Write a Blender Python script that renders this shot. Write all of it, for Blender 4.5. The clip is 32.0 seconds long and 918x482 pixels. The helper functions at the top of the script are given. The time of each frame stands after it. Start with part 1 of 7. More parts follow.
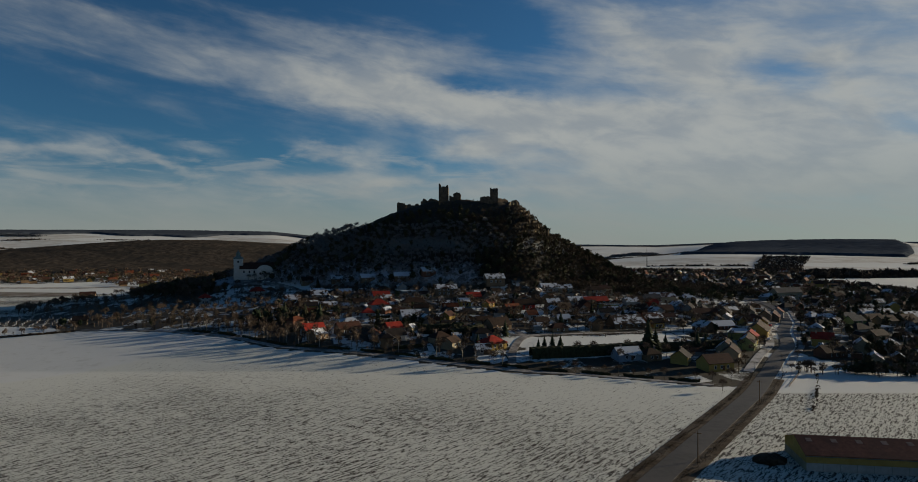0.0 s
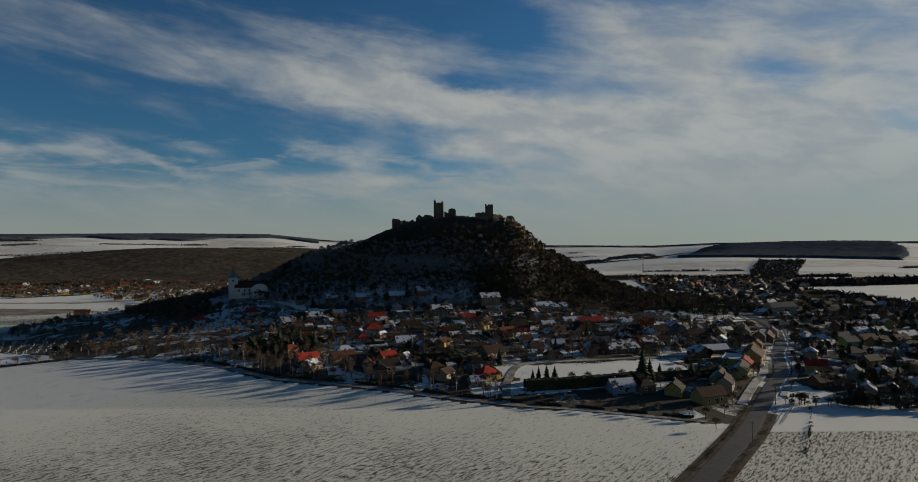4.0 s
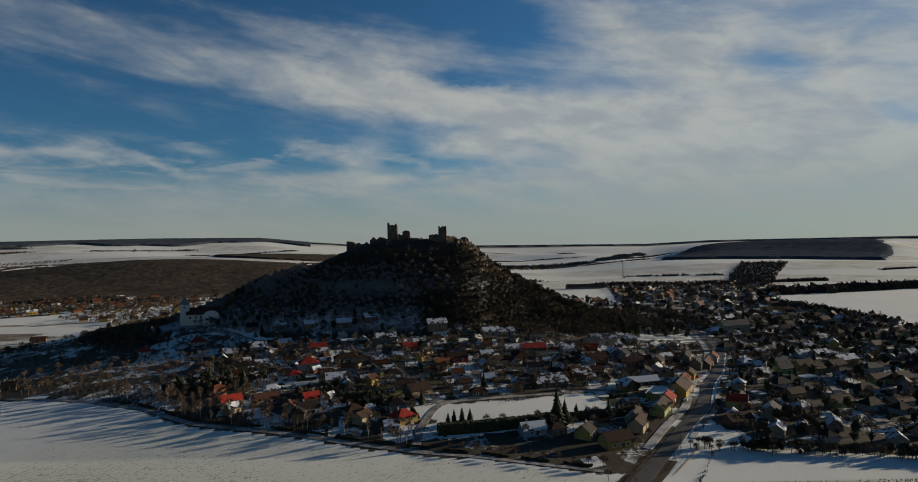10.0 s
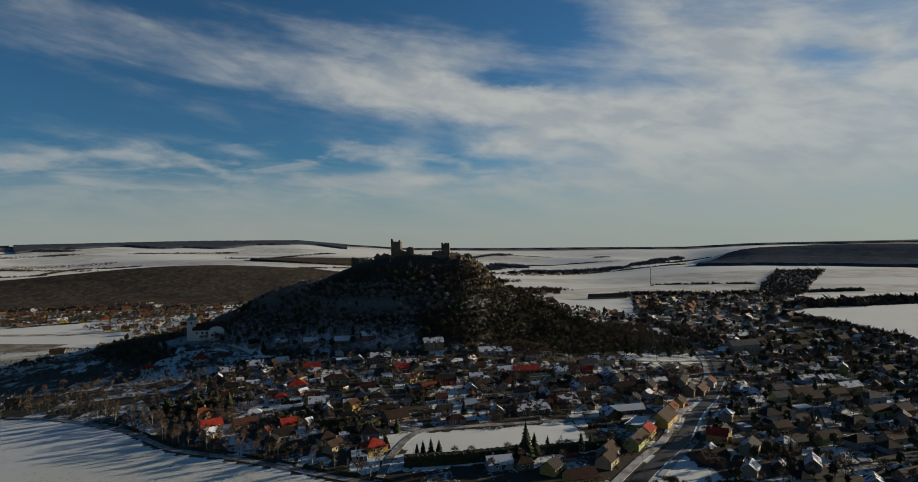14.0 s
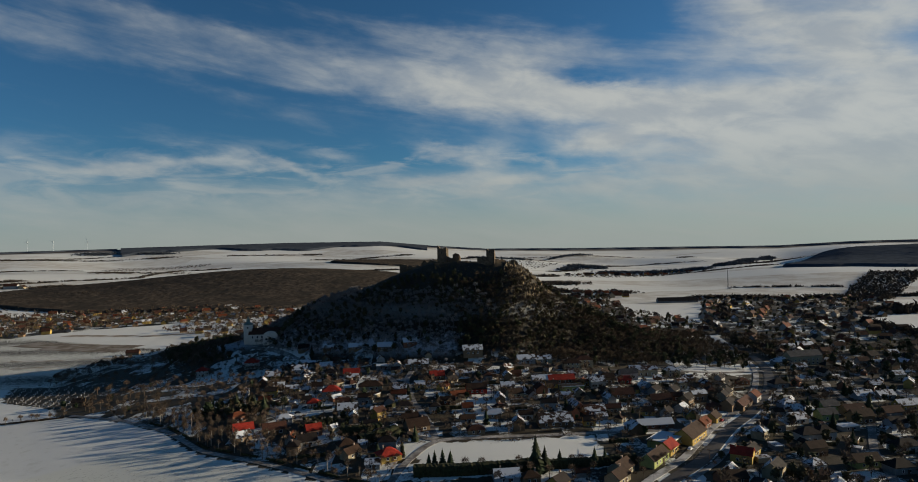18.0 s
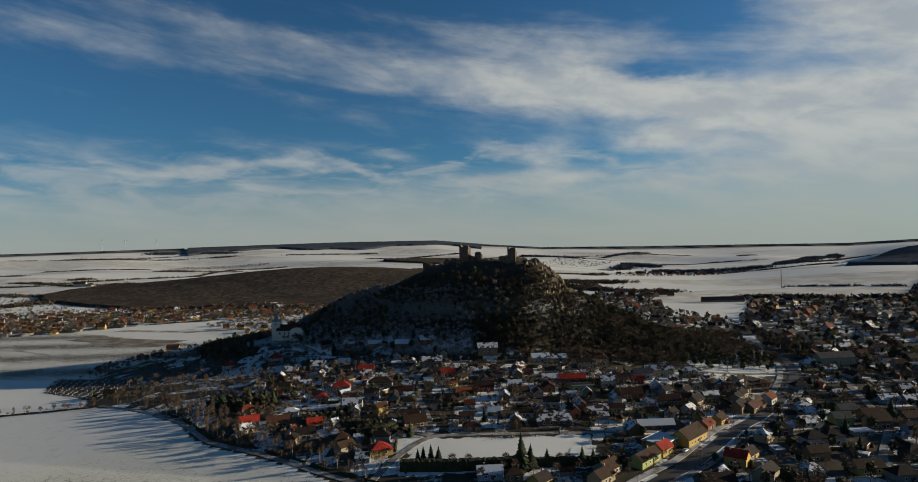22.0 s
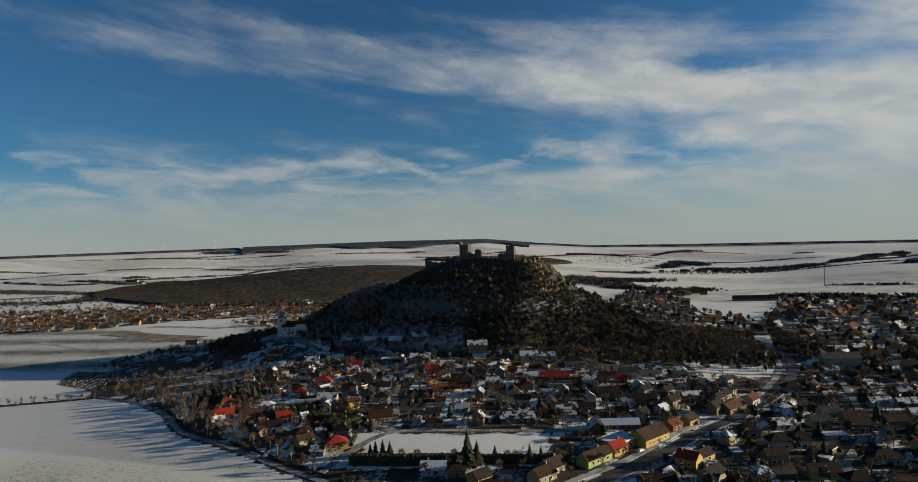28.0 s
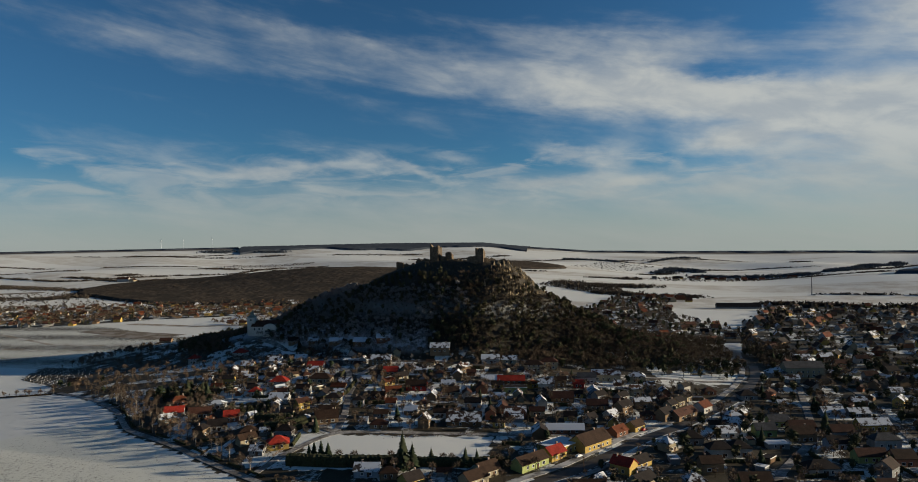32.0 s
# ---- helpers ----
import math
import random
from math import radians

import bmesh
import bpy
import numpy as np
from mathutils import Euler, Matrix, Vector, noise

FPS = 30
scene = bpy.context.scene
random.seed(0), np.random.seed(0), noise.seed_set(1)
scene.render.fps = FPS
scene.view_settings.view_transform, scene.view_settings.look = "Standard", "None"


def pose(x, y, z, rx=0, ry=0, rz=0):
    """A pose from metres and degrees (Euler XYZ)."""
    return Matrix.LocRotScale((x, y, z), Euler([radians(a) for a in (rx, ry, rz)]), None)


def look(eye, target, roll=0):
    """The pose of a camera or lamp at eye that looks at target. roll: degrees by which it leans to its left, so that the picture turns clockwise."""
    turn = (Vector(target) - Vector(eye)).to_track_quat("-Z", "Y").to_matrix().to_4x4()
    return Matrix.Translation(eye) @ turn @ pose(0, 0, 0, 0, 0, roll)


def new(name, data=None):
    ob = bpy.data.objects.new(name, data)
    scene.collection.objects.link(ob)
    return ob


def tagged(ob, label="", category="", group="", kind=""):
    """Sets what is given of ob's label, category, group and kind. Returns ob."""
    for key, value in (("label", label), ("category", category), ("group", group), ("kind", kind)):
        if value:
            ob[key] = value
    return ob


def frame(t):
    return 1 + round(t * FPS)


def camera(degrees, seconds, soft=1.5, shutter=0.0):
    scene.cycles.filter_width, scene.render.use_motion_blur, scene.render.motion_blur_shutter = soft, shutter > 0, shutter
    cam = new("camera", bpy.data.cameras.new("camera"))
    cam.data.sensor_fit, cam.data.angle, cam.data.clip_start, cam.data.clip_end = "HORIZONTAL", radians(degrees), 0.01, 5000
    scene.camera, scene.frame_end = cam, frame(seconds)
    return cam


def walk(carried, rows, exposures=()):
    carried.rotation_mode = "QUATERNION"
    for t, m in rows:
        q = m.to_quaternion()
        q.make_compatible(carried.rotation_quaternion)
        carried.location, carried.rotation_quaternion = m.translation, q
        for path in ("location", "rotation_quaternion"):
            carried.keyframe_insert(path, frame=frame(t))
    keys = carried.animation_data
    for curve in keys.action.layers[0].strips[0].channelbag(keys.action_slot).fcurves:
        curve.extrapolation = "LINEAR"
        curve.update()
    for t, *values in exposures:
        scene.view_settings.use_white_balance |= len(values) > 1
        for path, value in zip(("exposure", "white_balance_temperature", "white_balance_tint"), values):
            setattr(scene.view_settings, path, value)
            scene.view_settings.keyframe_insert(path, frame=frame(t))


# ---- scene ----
cam = camera(68.44, 32.0, soft=0.9)
# seconds, eye in metres, yaw, pitch, roll in degrees
ROWS = [
    (0.0, -0.00, 0.00, 54.00, 0.00, -0.01, -0.00),
    (0.5, -0.06, -0.40, 56.18, -0.01, -0.03, -0.01),
    (1.0, -0.18, -0.64, 58.29, -0.06, -0.05, -0.03),
    (1.5, -0.22, -0.53, 60.28, -0.08, -0.06, -0.05),
    (2.0, -0.15, -0.22, 62.19, -0.10, -0.06, -0.07),
    (2.5, 0.02, 0.13, 64.12, -0.10, -0.06, -0.07),
    (4.5, 3.24, 0.05, 71.78, -0.32, -0.11, 0.49),
    (5.0, 5.69, -0.17, 73.72, -0.36, -0.14, 0.64),
    (5.5, 8.40, -0.37, 75.61, -0.45, -0.17, 0.76),
    (6.0, 11.63, -0.52, 77.41, -0.50, -0.20, 0.85),
    (6.5, 15.32, -0.58, 79.18, -0.51, -0.23, 0.92),
    (7.0, 19.16, -0.65, 81.06, -0.55, -0.26, 0.98),
    (7.5, 23.09, -0.76, 82.97, -0.63, -0.28, 1.03),
    (8.0, 27.27, -0.88, 84.84, -0.65, -0.29, 1.07),
    (8.5, 31.51, -1.02, 86.69, -0.68, -0.30, 1.08),
    (9.0, 35.66, -1.23, 88.58, -0.62, -0.30, 1.08),
    (9.5, 39.85, -1.37, 90.42, -0.47, -0.31, 1.09),
    (10.0, 44.16, -1.29, 92.21, -0.35, -0.31, 1.10),
    (10.5, 48.61, -1.09, 93.99, -0.01, -0.31, 1.11),
    (11.0, 53.09, -0.98, 95.80, 0.61, -0.30, 1.13),
    (11.5, 57.49, -0.97, 97.66, 1.22, -0.28, 1.14),
    (12.0, 62.05, -0.98, 99.56, 1.88, -0.27, 1.14),
    (12.5, 66.69, -0.96, 101.51, 2.20, -0.27, 1.14),
    (13.0, 71.18, -0.65, 103.35, 2.33, -0.26, 1.12),
    (13.5, 75.57, 0.21, 104.92, 2.59, -0.24, 1.09),
    (15.5, 93.80, -0.22, 112.26, 5.89, -0.20, 1.17),
    (16.0, 98.31, -0.08, 112.72, 7.50, -0.17, 1.36),
    (16.5, 103.38, 0.26, 112.94, 10.28, -0.13, 1.46),
    (17.0, 108.56, 0.82, 112.96, 10.44, -0.10, 1.48),
    (17.5, 113.39, 1.40, 112.87, 10.42, -0.10, 1.50),
    (18.0, 117.99, 1.81, 112.76, 10.39, -0.11, 1.51),
    (18.5, 122.47, 2.15, 112.67, 10.35, -0.13, 1.53),
    (19.0, 126.73, 2.47, 112.53, 10.27, -0.15, 1.55),
    (19.5, 130.91, 2.78, 112.34, 10.34, -0.15, 1.56),
    (20.0, 135.31, 3.22, 112.20, 11.25, -0.13, 1.59),
    (20.5, 139.92, 3.95, 112.03, 12.53, -0.12, 1.63),
    (21.0, 144.62, 4.92, 111.79, 13.91, -0.09, 1.69),
    (21.5, 149.50, 6.08, 111.55, 15.03, -0.07, 1.73),
    (22.0, 154.44, 7.33, 111.30, 15.51, -0.07, 1.74),
    (22.5, 159.17, 8.51, 111.01, 15.49, -0.08, 1.75),
    (23.0, 163.77, 9.63, 110.76, 15.46, -0.09, 1.75),
    (23.5, 168.37, 10.74, 110.59, 15.45, -0.10, 1.75),
    (24.0, 172.75, 11.84, 110.40, 15.40, -0.12, 1.74),
    (24.5, 176.73, 13.02, 110.20, 15.33, -0.14, 1.74),
    (25.0, 180.51, 14.26, 110.04, 15.35, -0.15, 1.76),
    (25.5, 184.65, 15.54, 109.89, 16.51, -0.13, 1.79),
    (26.0, 189.15, 16.87, 109.62, 17.67, -0.10, 1.84),
    (26.5, 193.42, 18.08, 109.28, 18.23, -0.07, 1.90),
    (28.5, 211.18, 24.24, 108.52, 20.64, -0.05, 1.96),
    (29.0, 215.99, 25.94, 108.39, 20.67, -0.06, 1.94),
    (29.5, 220.47, 27.56, 108.24, 20.63, -0.07, 1.92),
    (30.0, 224.54, 29.14, 108.11, 20.58, -0.07, 1.86),
    (30.5, 228.15, 30.67, 107.99, 20.53, -0.04, 1.71),
    (31.0, 231.14, 32.06, 107.77, 20.53, 0.05, 1.48),
    (31.5, 233.45, 33.22, 107.47, 20.54, 0.15, 1.25),
    (32.0, 235.29, 34.20, 107.12, 20.56, 0.25, 1.03),
]
walk(cam, [(t, pose(x, y, z, 90 + pitch, roll, yaw)) for t, x, y, z, yaw, pitch, roll in ROWS],
     exposures=[(0.0, 0.36), (6.0, 0.42), (16.0, 0.68), (32.0, 0.80)])

# ---- world, sun ----
SUN_BEARING, SUN_UP = 69.0, 11.0
to_sun = Vector((math.sin(radians(SUN_BEARING)) * math.cos(radians(SUN_UP)), math.cos(radians(SUN_BEARING)) * math.cos(radians(SUN_UP)), math.sin(radians(SUN_UP))))
sun = new("sun", bpy.data.lights.new("sun", "SUN"))
sun.data.energy, sun.data.angle, sun.data.color = 4.6, radians(0.6), (1.0, 0.86, 0.64)
sun.matrix_world = look(to_sun * 1000, (0, 0, 0))


def link(tree, a, b):
    tree.links.new(a, b)


def math_node(tree, op, a, b=None, c=None, clamp=False):
    n = tree.nodes.new("ShaderNodeMath")
    n.operation, n.use_clamp = op, clamp
    for k, v in enumerate((a, b, c)):
        if v is None:
            continue
        if isinstance(v, (int, float)):
            n.inputs[k].default_value = v
        else:
            tree.links.new(v, n.inputs[k])
    return n.outputs[0]


def ramp_node(tree, v, a, b, lo=0.0, hi=1.0):
    n = tree.nodes.new("ShaderNodeMapRange")
    n.interpolation_type = "SMOOTHSTEP"
    tree.links.new(v, n.inputs["Value"])
    for k, w in (("From Min", a), ("From Max", b), ("To Min", lo), ("To Max", hi)):
        n.inputs[k].default_value = w
    return n.outputs["Result"]


def mix_node(tree, fac, a, b):
    n = tree.nodes.new("ShaderNodeMix")
    n.data_type = "RGBA"
    for sock, v in ((n.inputs[0], fac), (n.inputs[6], a), (n.inputs[7], b)):
        if isinstance(v, (int, float)):
            sock.default_value = v
        elif isinstance(v, tuple):
            sock.default_value = (*v[:3], 1)
        else:
            tree.links.new(v, sock)
    return n.outputs[2]


def noise_node(tree, vec, scale, detail=4.0, rough=0.55, distortion=0.0):
    n = tree.nodes.new("ShaderNodeTexNoise")
    n.inputs["Scale"].default_value, n.inputs["Detail"].default_value = scale, detail
    n.inputs["Roughness"].default_value, n.inputs["Distortion"].default_value = rough, distortion
    if vec is not None:
        tree.links.new(vec, n.inputs["Vector"])
    return n.outputs["Fac"]


def combine(tree, x, y, z=0.0):
    n = tree.nodes.new("ShaderNodeCombineXYZ")
    for k, v in enumerate((x, y, z)):
        if isinstance(v, (int, float)):
            n.inputs[k].default_value = v
        else:
            tree.links.new(v, n.inputs[k])
    return n.outputs[0]


def over(tree, a, b):
    """Two layers of cover, one seen through the other."""
    return math_node(tree, "SUBTRACT", 1.0, math_node(tree, "MULTIPLY", math_node(tree, "SUBTRACT", 1.0, a), math_node(tree, "SUBTRACT", 1.0, b)))


def build_sky():
    world = bpy.data.worlds.new("sky")
    scene.world = world
    world.use_nodes = True
    t = world.node_tree
    t.nodes.clear()
    coord = t.nodes.new("ShaderNodeTexCoord").outputs["Generated"]
    sep = t.nodes.new("ShaderNodeSeparateXYZ")
    t.links.new(coord, sep.inputs[0])
    az = math_node(t, "MULTIPLY", math_node(t, "ARCTAN2", sep.outputs[0], sep.outputs[1]), 57.3)
    el = math_node(t, "MULTIPLY", math_node(t, "ARCSINE", sep.outputs[2]), 57.3)
    sky = t.nodes.new("ShaderNodeTexSky")
    sky.sky_type, sky.sun_disc = "NISHITA", False
    sky.sun_elevation, sky.sun_rotation = radians(SUN_UP), radians(SUN_BEARING)
    sky.altitude, sky.air_density, sky.dust_density, sky.ozone_density = 200, 0.8, 0.4, 3.0
    # soft drift of the cloud forms, drawn out sideways
    calm = combine(t, math_node(t, "MULTIPLY", az, 0.10), math_node(t, "MULTIPLY", el, 0.30), 2.2)
    fine = combine(t, math_node(t, "MULTIPLY", az, 0.42), math_node(t, "MULTIPLY", el, 0.95), 5.9)
    drift_a = math_node(t, "ADD", math_node(t, "MULTIPLY_ADD", noise_node(t, calm, 1.0, 4.0), 7.0, -3.5), math_node(t, "MULTIPLY_ADD", noise_node(t, fine, 1.0, 5.0, 0.6), 2.4, -1.2))
    lifted = t.nodes.new("ShaderNodeVectorMath")
    lifted.operation = "ADD"
    t.links.new(calm, lifted.inputs[0])
    lifted.inputs[1].default_value = (11.0, 4.0, 0.0)
    drift_e = math_node(t, "ADD", math_node(t, "MULTIPLY_ADD", noise_node(t, lifted.outputs[0], 1.0, 4.0), 2.4, -1.2), math_node(t, "MULTIPLY_ADD", noise_node(t, fine, 1.7, 4.0, 0.6), 1.0, -0.5))
    place = combine(t, math_node(t, "ADD", az, drift_a), math_node(t, "ADD", el, drift_e))
    strokes = []

    def stroke(a, e, long, wide, tilt, weight):
        """One soft drawn-out cloud: bearing, height, half length and half width in degrees."""
        m = t.nodes.new("ShaderNodeMapping")
        m.vector_type = "TEXTURE"
        m.inputs["Location"].default_value, m.inputs["Rotation"].default_value, m.inputs["Scale"].default_value = (a, e, 0), (0, 0, radians(tilt)), (long, wide, 1)
        t.links.new(place, m.inputs["Vector"])
        d = t.nodes.new("ShaderNodeVectorMath")
        d.operation = "DOT_PRODUCT"
        t.links.new(m.outputs[0], d.inputs[0])
        t.links.new(m.outputs[0], d.inputs[1])
        strokes.append(math_node(t, "MULTIPLY", math_node(t, "POWER", 2.718, math_node(t, "MULTIPLY", d.outputs["Value"], -0.9)), weight))

    # the long band that climbs to the left, and its upper streaks
    stroke(-20, 13.5, 12, 2.0, -9, 0.32)
    stroke(-7, 12.7, 9, 2.1, -8, 0.66)
    stroke(5, 10.4, 10, 2.0, -9, 0.62)
    stroke(-44, 15.8, 16, 1.5, -7, 0.34)
    stroke(-34, 17.2, 12, 1.2, -9, 0.28)
    stroke(-8, 16.0, 12, 1.7, -5, 0.34)
    stroke(1.2, 13.2, 3.2, 0.7, -4, -0.45)
    stroke(5.0, 16.4, 3.8, 1.9, -40, -0.30)
    # the bank on the sunny side
    stroke(21, 13.0, 15, 6.0, 0, 0.50)
    stroke(14, 16.5, 10, 1.6, -28, 0.30)
    stroke(14, 8.2, 14, 2.4, 0, 0.45)
    stroke(24, 6.0, 16, 3.0, 0, 0.40)
    stroke(52, 12.0, 26, 9.0, 0, 0.55)
    stroke(25.5, 12.7, 3.2, 1.2, 0, -0.40)
    stroke(28.2, 13.5, 1.5, 0.6, 0, 0.40)
    stroke(30.6, 10.0, 2.0, 0.7, -55, 0.40)
    # low wisps
    stroke(-30.6, 6.5, 6.5, 1.1, 0, 0.30)
    stroke(-20.5, 7.6, 3.0, 0.7, -8, 0.42)
    stroke(-24.0, 5.9, 2.6, 0.4, -25, 0.42)
    stroke(-14.0, 5.2, 6.0, 0.6, 2, 0.36)
    stroke(-11.0, 7.6, 2.5, 0.55, -14, 0.48)
    stroke(-7.5, 7.0, 2.0, 1.2, 20, 0.45)
    stroke(-6.5, 4.8, 2.6, 0.6, 10, 0.40)
    stroke(1.4, 7.8, 2.7, 1.0, 5, 0.42)
    stroke(-45.0, 6.9, 8.0, 1.2, -10, 0.26)
    stroke(-34.5, 6.3, 6.0, 0.6, 2, 0.38)
    total = strokes[0]
    for k in strokes[1:]:
        total = math_node(t, "ADD", total, k)
    slant = math_node(t, "MULTIPLY_ADD", az, 0.15, el)
    streaks = noise_node(t, combine(t, math_node(t, "MULTIPLY", az, 0.07), math_node(t, "MULTIPLY", slant, 0.42), 3.7), 1.0, 7.0, 0.58, 0.3)
    mottle = noise_node(t, combine(t, math_node(t, "MULTIPLY", az, 0.20), math_node(t, "MULTIPLY", slant, 0.50), 8.1), 1.0, 6.0, 0.56, 0.3)
    body = math_node(t, "ADD", total, math_node(t, "MULTIPLY_ADD", streaks, 0.90, -0.45))
    body = math_node(t, "ADD", body, math_node(t, "MULTIPLY_ADD", mottle, 0.36, -0.16))
    low = ramp_node(t, math_node(t, "MULTIPLY_ADD", az, -0.03, el), 7.6, 4.0, 0.0, 0.40)
    cloud = ramp_node(t, math_node(t, "ADD", body, math_node(t, "ADD", low, ramp_node(t, az, -30, 20, 0.0, 0.08))), 0.04, 0.98)
    veil = ramp_node(t, el, 7.0, 0.0, 0.0, 0.74)
    wisps = noise_node(t, combine(t, math_node(t, "MULTIPLY", az, 0.17), math_node(t, "MULTIPLY", el, 0.75), 1.3), 1.0, 5.0, 0.55, 0.6)
    wisps = math_node(t, "MULTIPLY", ramp_node(t, wisps, 0.44, 0.68, 0.0, 0.55), math_node(t, "MULTIPLY", ramp_node(t, el, 9.0, 6.5), ramp_node(t, el, 1.5, 4.5)))
    cloud = over(t, cloud, wisps)
    # Overhead clouds, out of view, are kept this thick to lift the fill light.
    cover = math_node(t, "MULTIPLY", over(t, cloud, veil), ramp_node(t, el, 34.0, 20.0, 0.85, 1.0))
    blue = t.nodes.new("ShaderNodeVectorMath")
    blue.operation = "MULTIPLY"
    t.links.new(sky.outputs[0], blue.inputs[0])
    blue.inputs[1].default_value = (0.47, 0.84, 0.98)
    deep = t.nodes.new("ShaderNodeVectorMath")
    deep.operation = "SCALE"
    t.links.new(blue.outputs[0], deep.inputs[0])
    t.links.new(ramp_node(t, az, -34, 12, 0.86, 1.05), deep.inputs["Scale"])
    shade = mix_node(t, ramp_node(t, el, 1.0, 9.0), (4.2, 4.4, 4.2), mix_node(t, ramp_node(t, mottle, 0.32, 0.66), (4.4, 4.75, 4.9), (6.1, 6.2, 5.8)))
    colour = mix_node(t, math_node(t, "MULTIPLY", cover, 0.88), deep.outputs[0], shade)
    back = t.nodes.new("ShaderNodeBackground")
    back.inputs["Strength"].default_value = 0.051
    t.links.new(colour, back.inputs["Color"])
    out = t.nodes.new("ShaderNodeOutputWorld")
    t.links.new(back.outputs[0], out.inputs[0])


build_sky()


# ---- shape of the land ----
RING_A = [-180, -60, -45, -38, -25, -17, -13, -8, 0, 15, 20, 34, 50, 180]
RING_H = [90, 100, 103, 105, 112, 105, 72, 40, 28, 18, 36, 42, 40, 90]


def smooth(v, a, b):
    u = np.clip((v - a) / (b - a), 0.0, 1.0)
    return u * u * (3 - 2 * u)


def bump(x, y, cx, cy, sx, sy, turn=0.0):
    c, s = math.cos(radians(turn)), math.sin(radians(turn))
    u, v = (x - cx) * c + (y - cy) * s, -(x - cx) * s + (y - cy) * c
    return np.exp(-((u / sx) ** 2 + (v / sy) ** 2))


def castle_hill(x, y):
    """Height of the castle hill over the village ground: a long left shoulder, a flat top, a steep rocky right side."""
    crest = np.interp(x, [-225, -200, -172, -137, -95, -55, -22, 0, 36, 52, 66, 82, 110, 150, 185, 240], [0, 4, 15, 36, 52, 66, 76, 77, 76, 74, 66, 50, 33, 16, 6, 0])
    dy = y - 640.0 - 0.10 * x
    front, back = 34.0 + 0.98 * crest, 60.0 + 1.0 * crest
    r = np.abs(dy) / np.where(dy < 0, front, back)
    h = crest * np.clip(1.08 * (1 - r ** 1.12), 0.0, 1.0)
    return h + 5.0 * bump(x, y, 66, 612, 17, 24, 40) * (h > 1)


def ground(x, y):
    x, y = np.asarray(x, float), np.asarray(y, float)
    d = np.hypot(x - 110, y - 10)
    a = np.degrees(np.arctan2(x - 110, y - 10))
    z = -4.3 + 3.5 * smooth(y, 300, 700)
    rise = np.where(y > 300, 1 - np.exp(-np.maximum(y - 300, 0) / 90), 0.0) * (1 - smooth(y, 640, 900))
    z = z + rise * 15.5 * np.exp(-(((x + 40) / 200) ** 2))
    z = z + 13.0 * bump(x, y, -200, 610, 70, 70)                    # church knoll
    z = z + 6.5 * bump(x, y, 50, 565, 120, 60)
    z = z + castle_hill(x, y)
    z = z + 5.0 * bump(x, y, 140, 700, 80, 70)                   # wooded back of the hill
    # the wide valley behind, and the far ridge round the horizon
    right = smooth(a, -18, 8)
    z = z - right * (4 * smooth(d, 900, 1500) + 15 * smooth(d, 1600, 2400))
    z = z + 26 * smooth(x, 280, 720) * smooth(y, 1300, 1850) * (1 - 0.7 * smooth(d, 2500, 3300))
    z = z + 33 * smooth(d, 2000, 2750) * smooth(a, 14.5, 20.5) * (1 - smooth(a, 31, 36))   # wooded ridge on the sunny side
    z = z + (1 - right) * (16 * smooth(d, 1150, 1700) + 14 * smooth(d, 1700, 2900))
    z = z + 37.0 * bump(x, y, -590, 1470, 390, 200, 8)
    roll = 9 * np.sin(x / 310.0 + 0.6) * np.cos(y / 270.0 + 0.4) + 6 * np.sin((x + y) / 190.0) + 5 * np.cos((x - 0.6 * y) / 410.0)
    z = z + 0.9 * roll * smooth(d, 1700, 2600)
    z = z + (7 * np.sin(x / 140.0 + 0.003 * y) * np.cos(y / 165.0 - 0.7) + 5 * np.cos((0.5 * x + y) / 118.0)) * smooth(d, 1800, 2600) * (0.5 + 0.5 * np.sin(x / 520.0 - y / 610.0))
    ring = np.interp(a, RING_A, RING_H)
    w = smooth(d, 3300, 4550)
    return z * (1 - w) + ring * w


def gz(x, y):
    return float(ground(x, y))


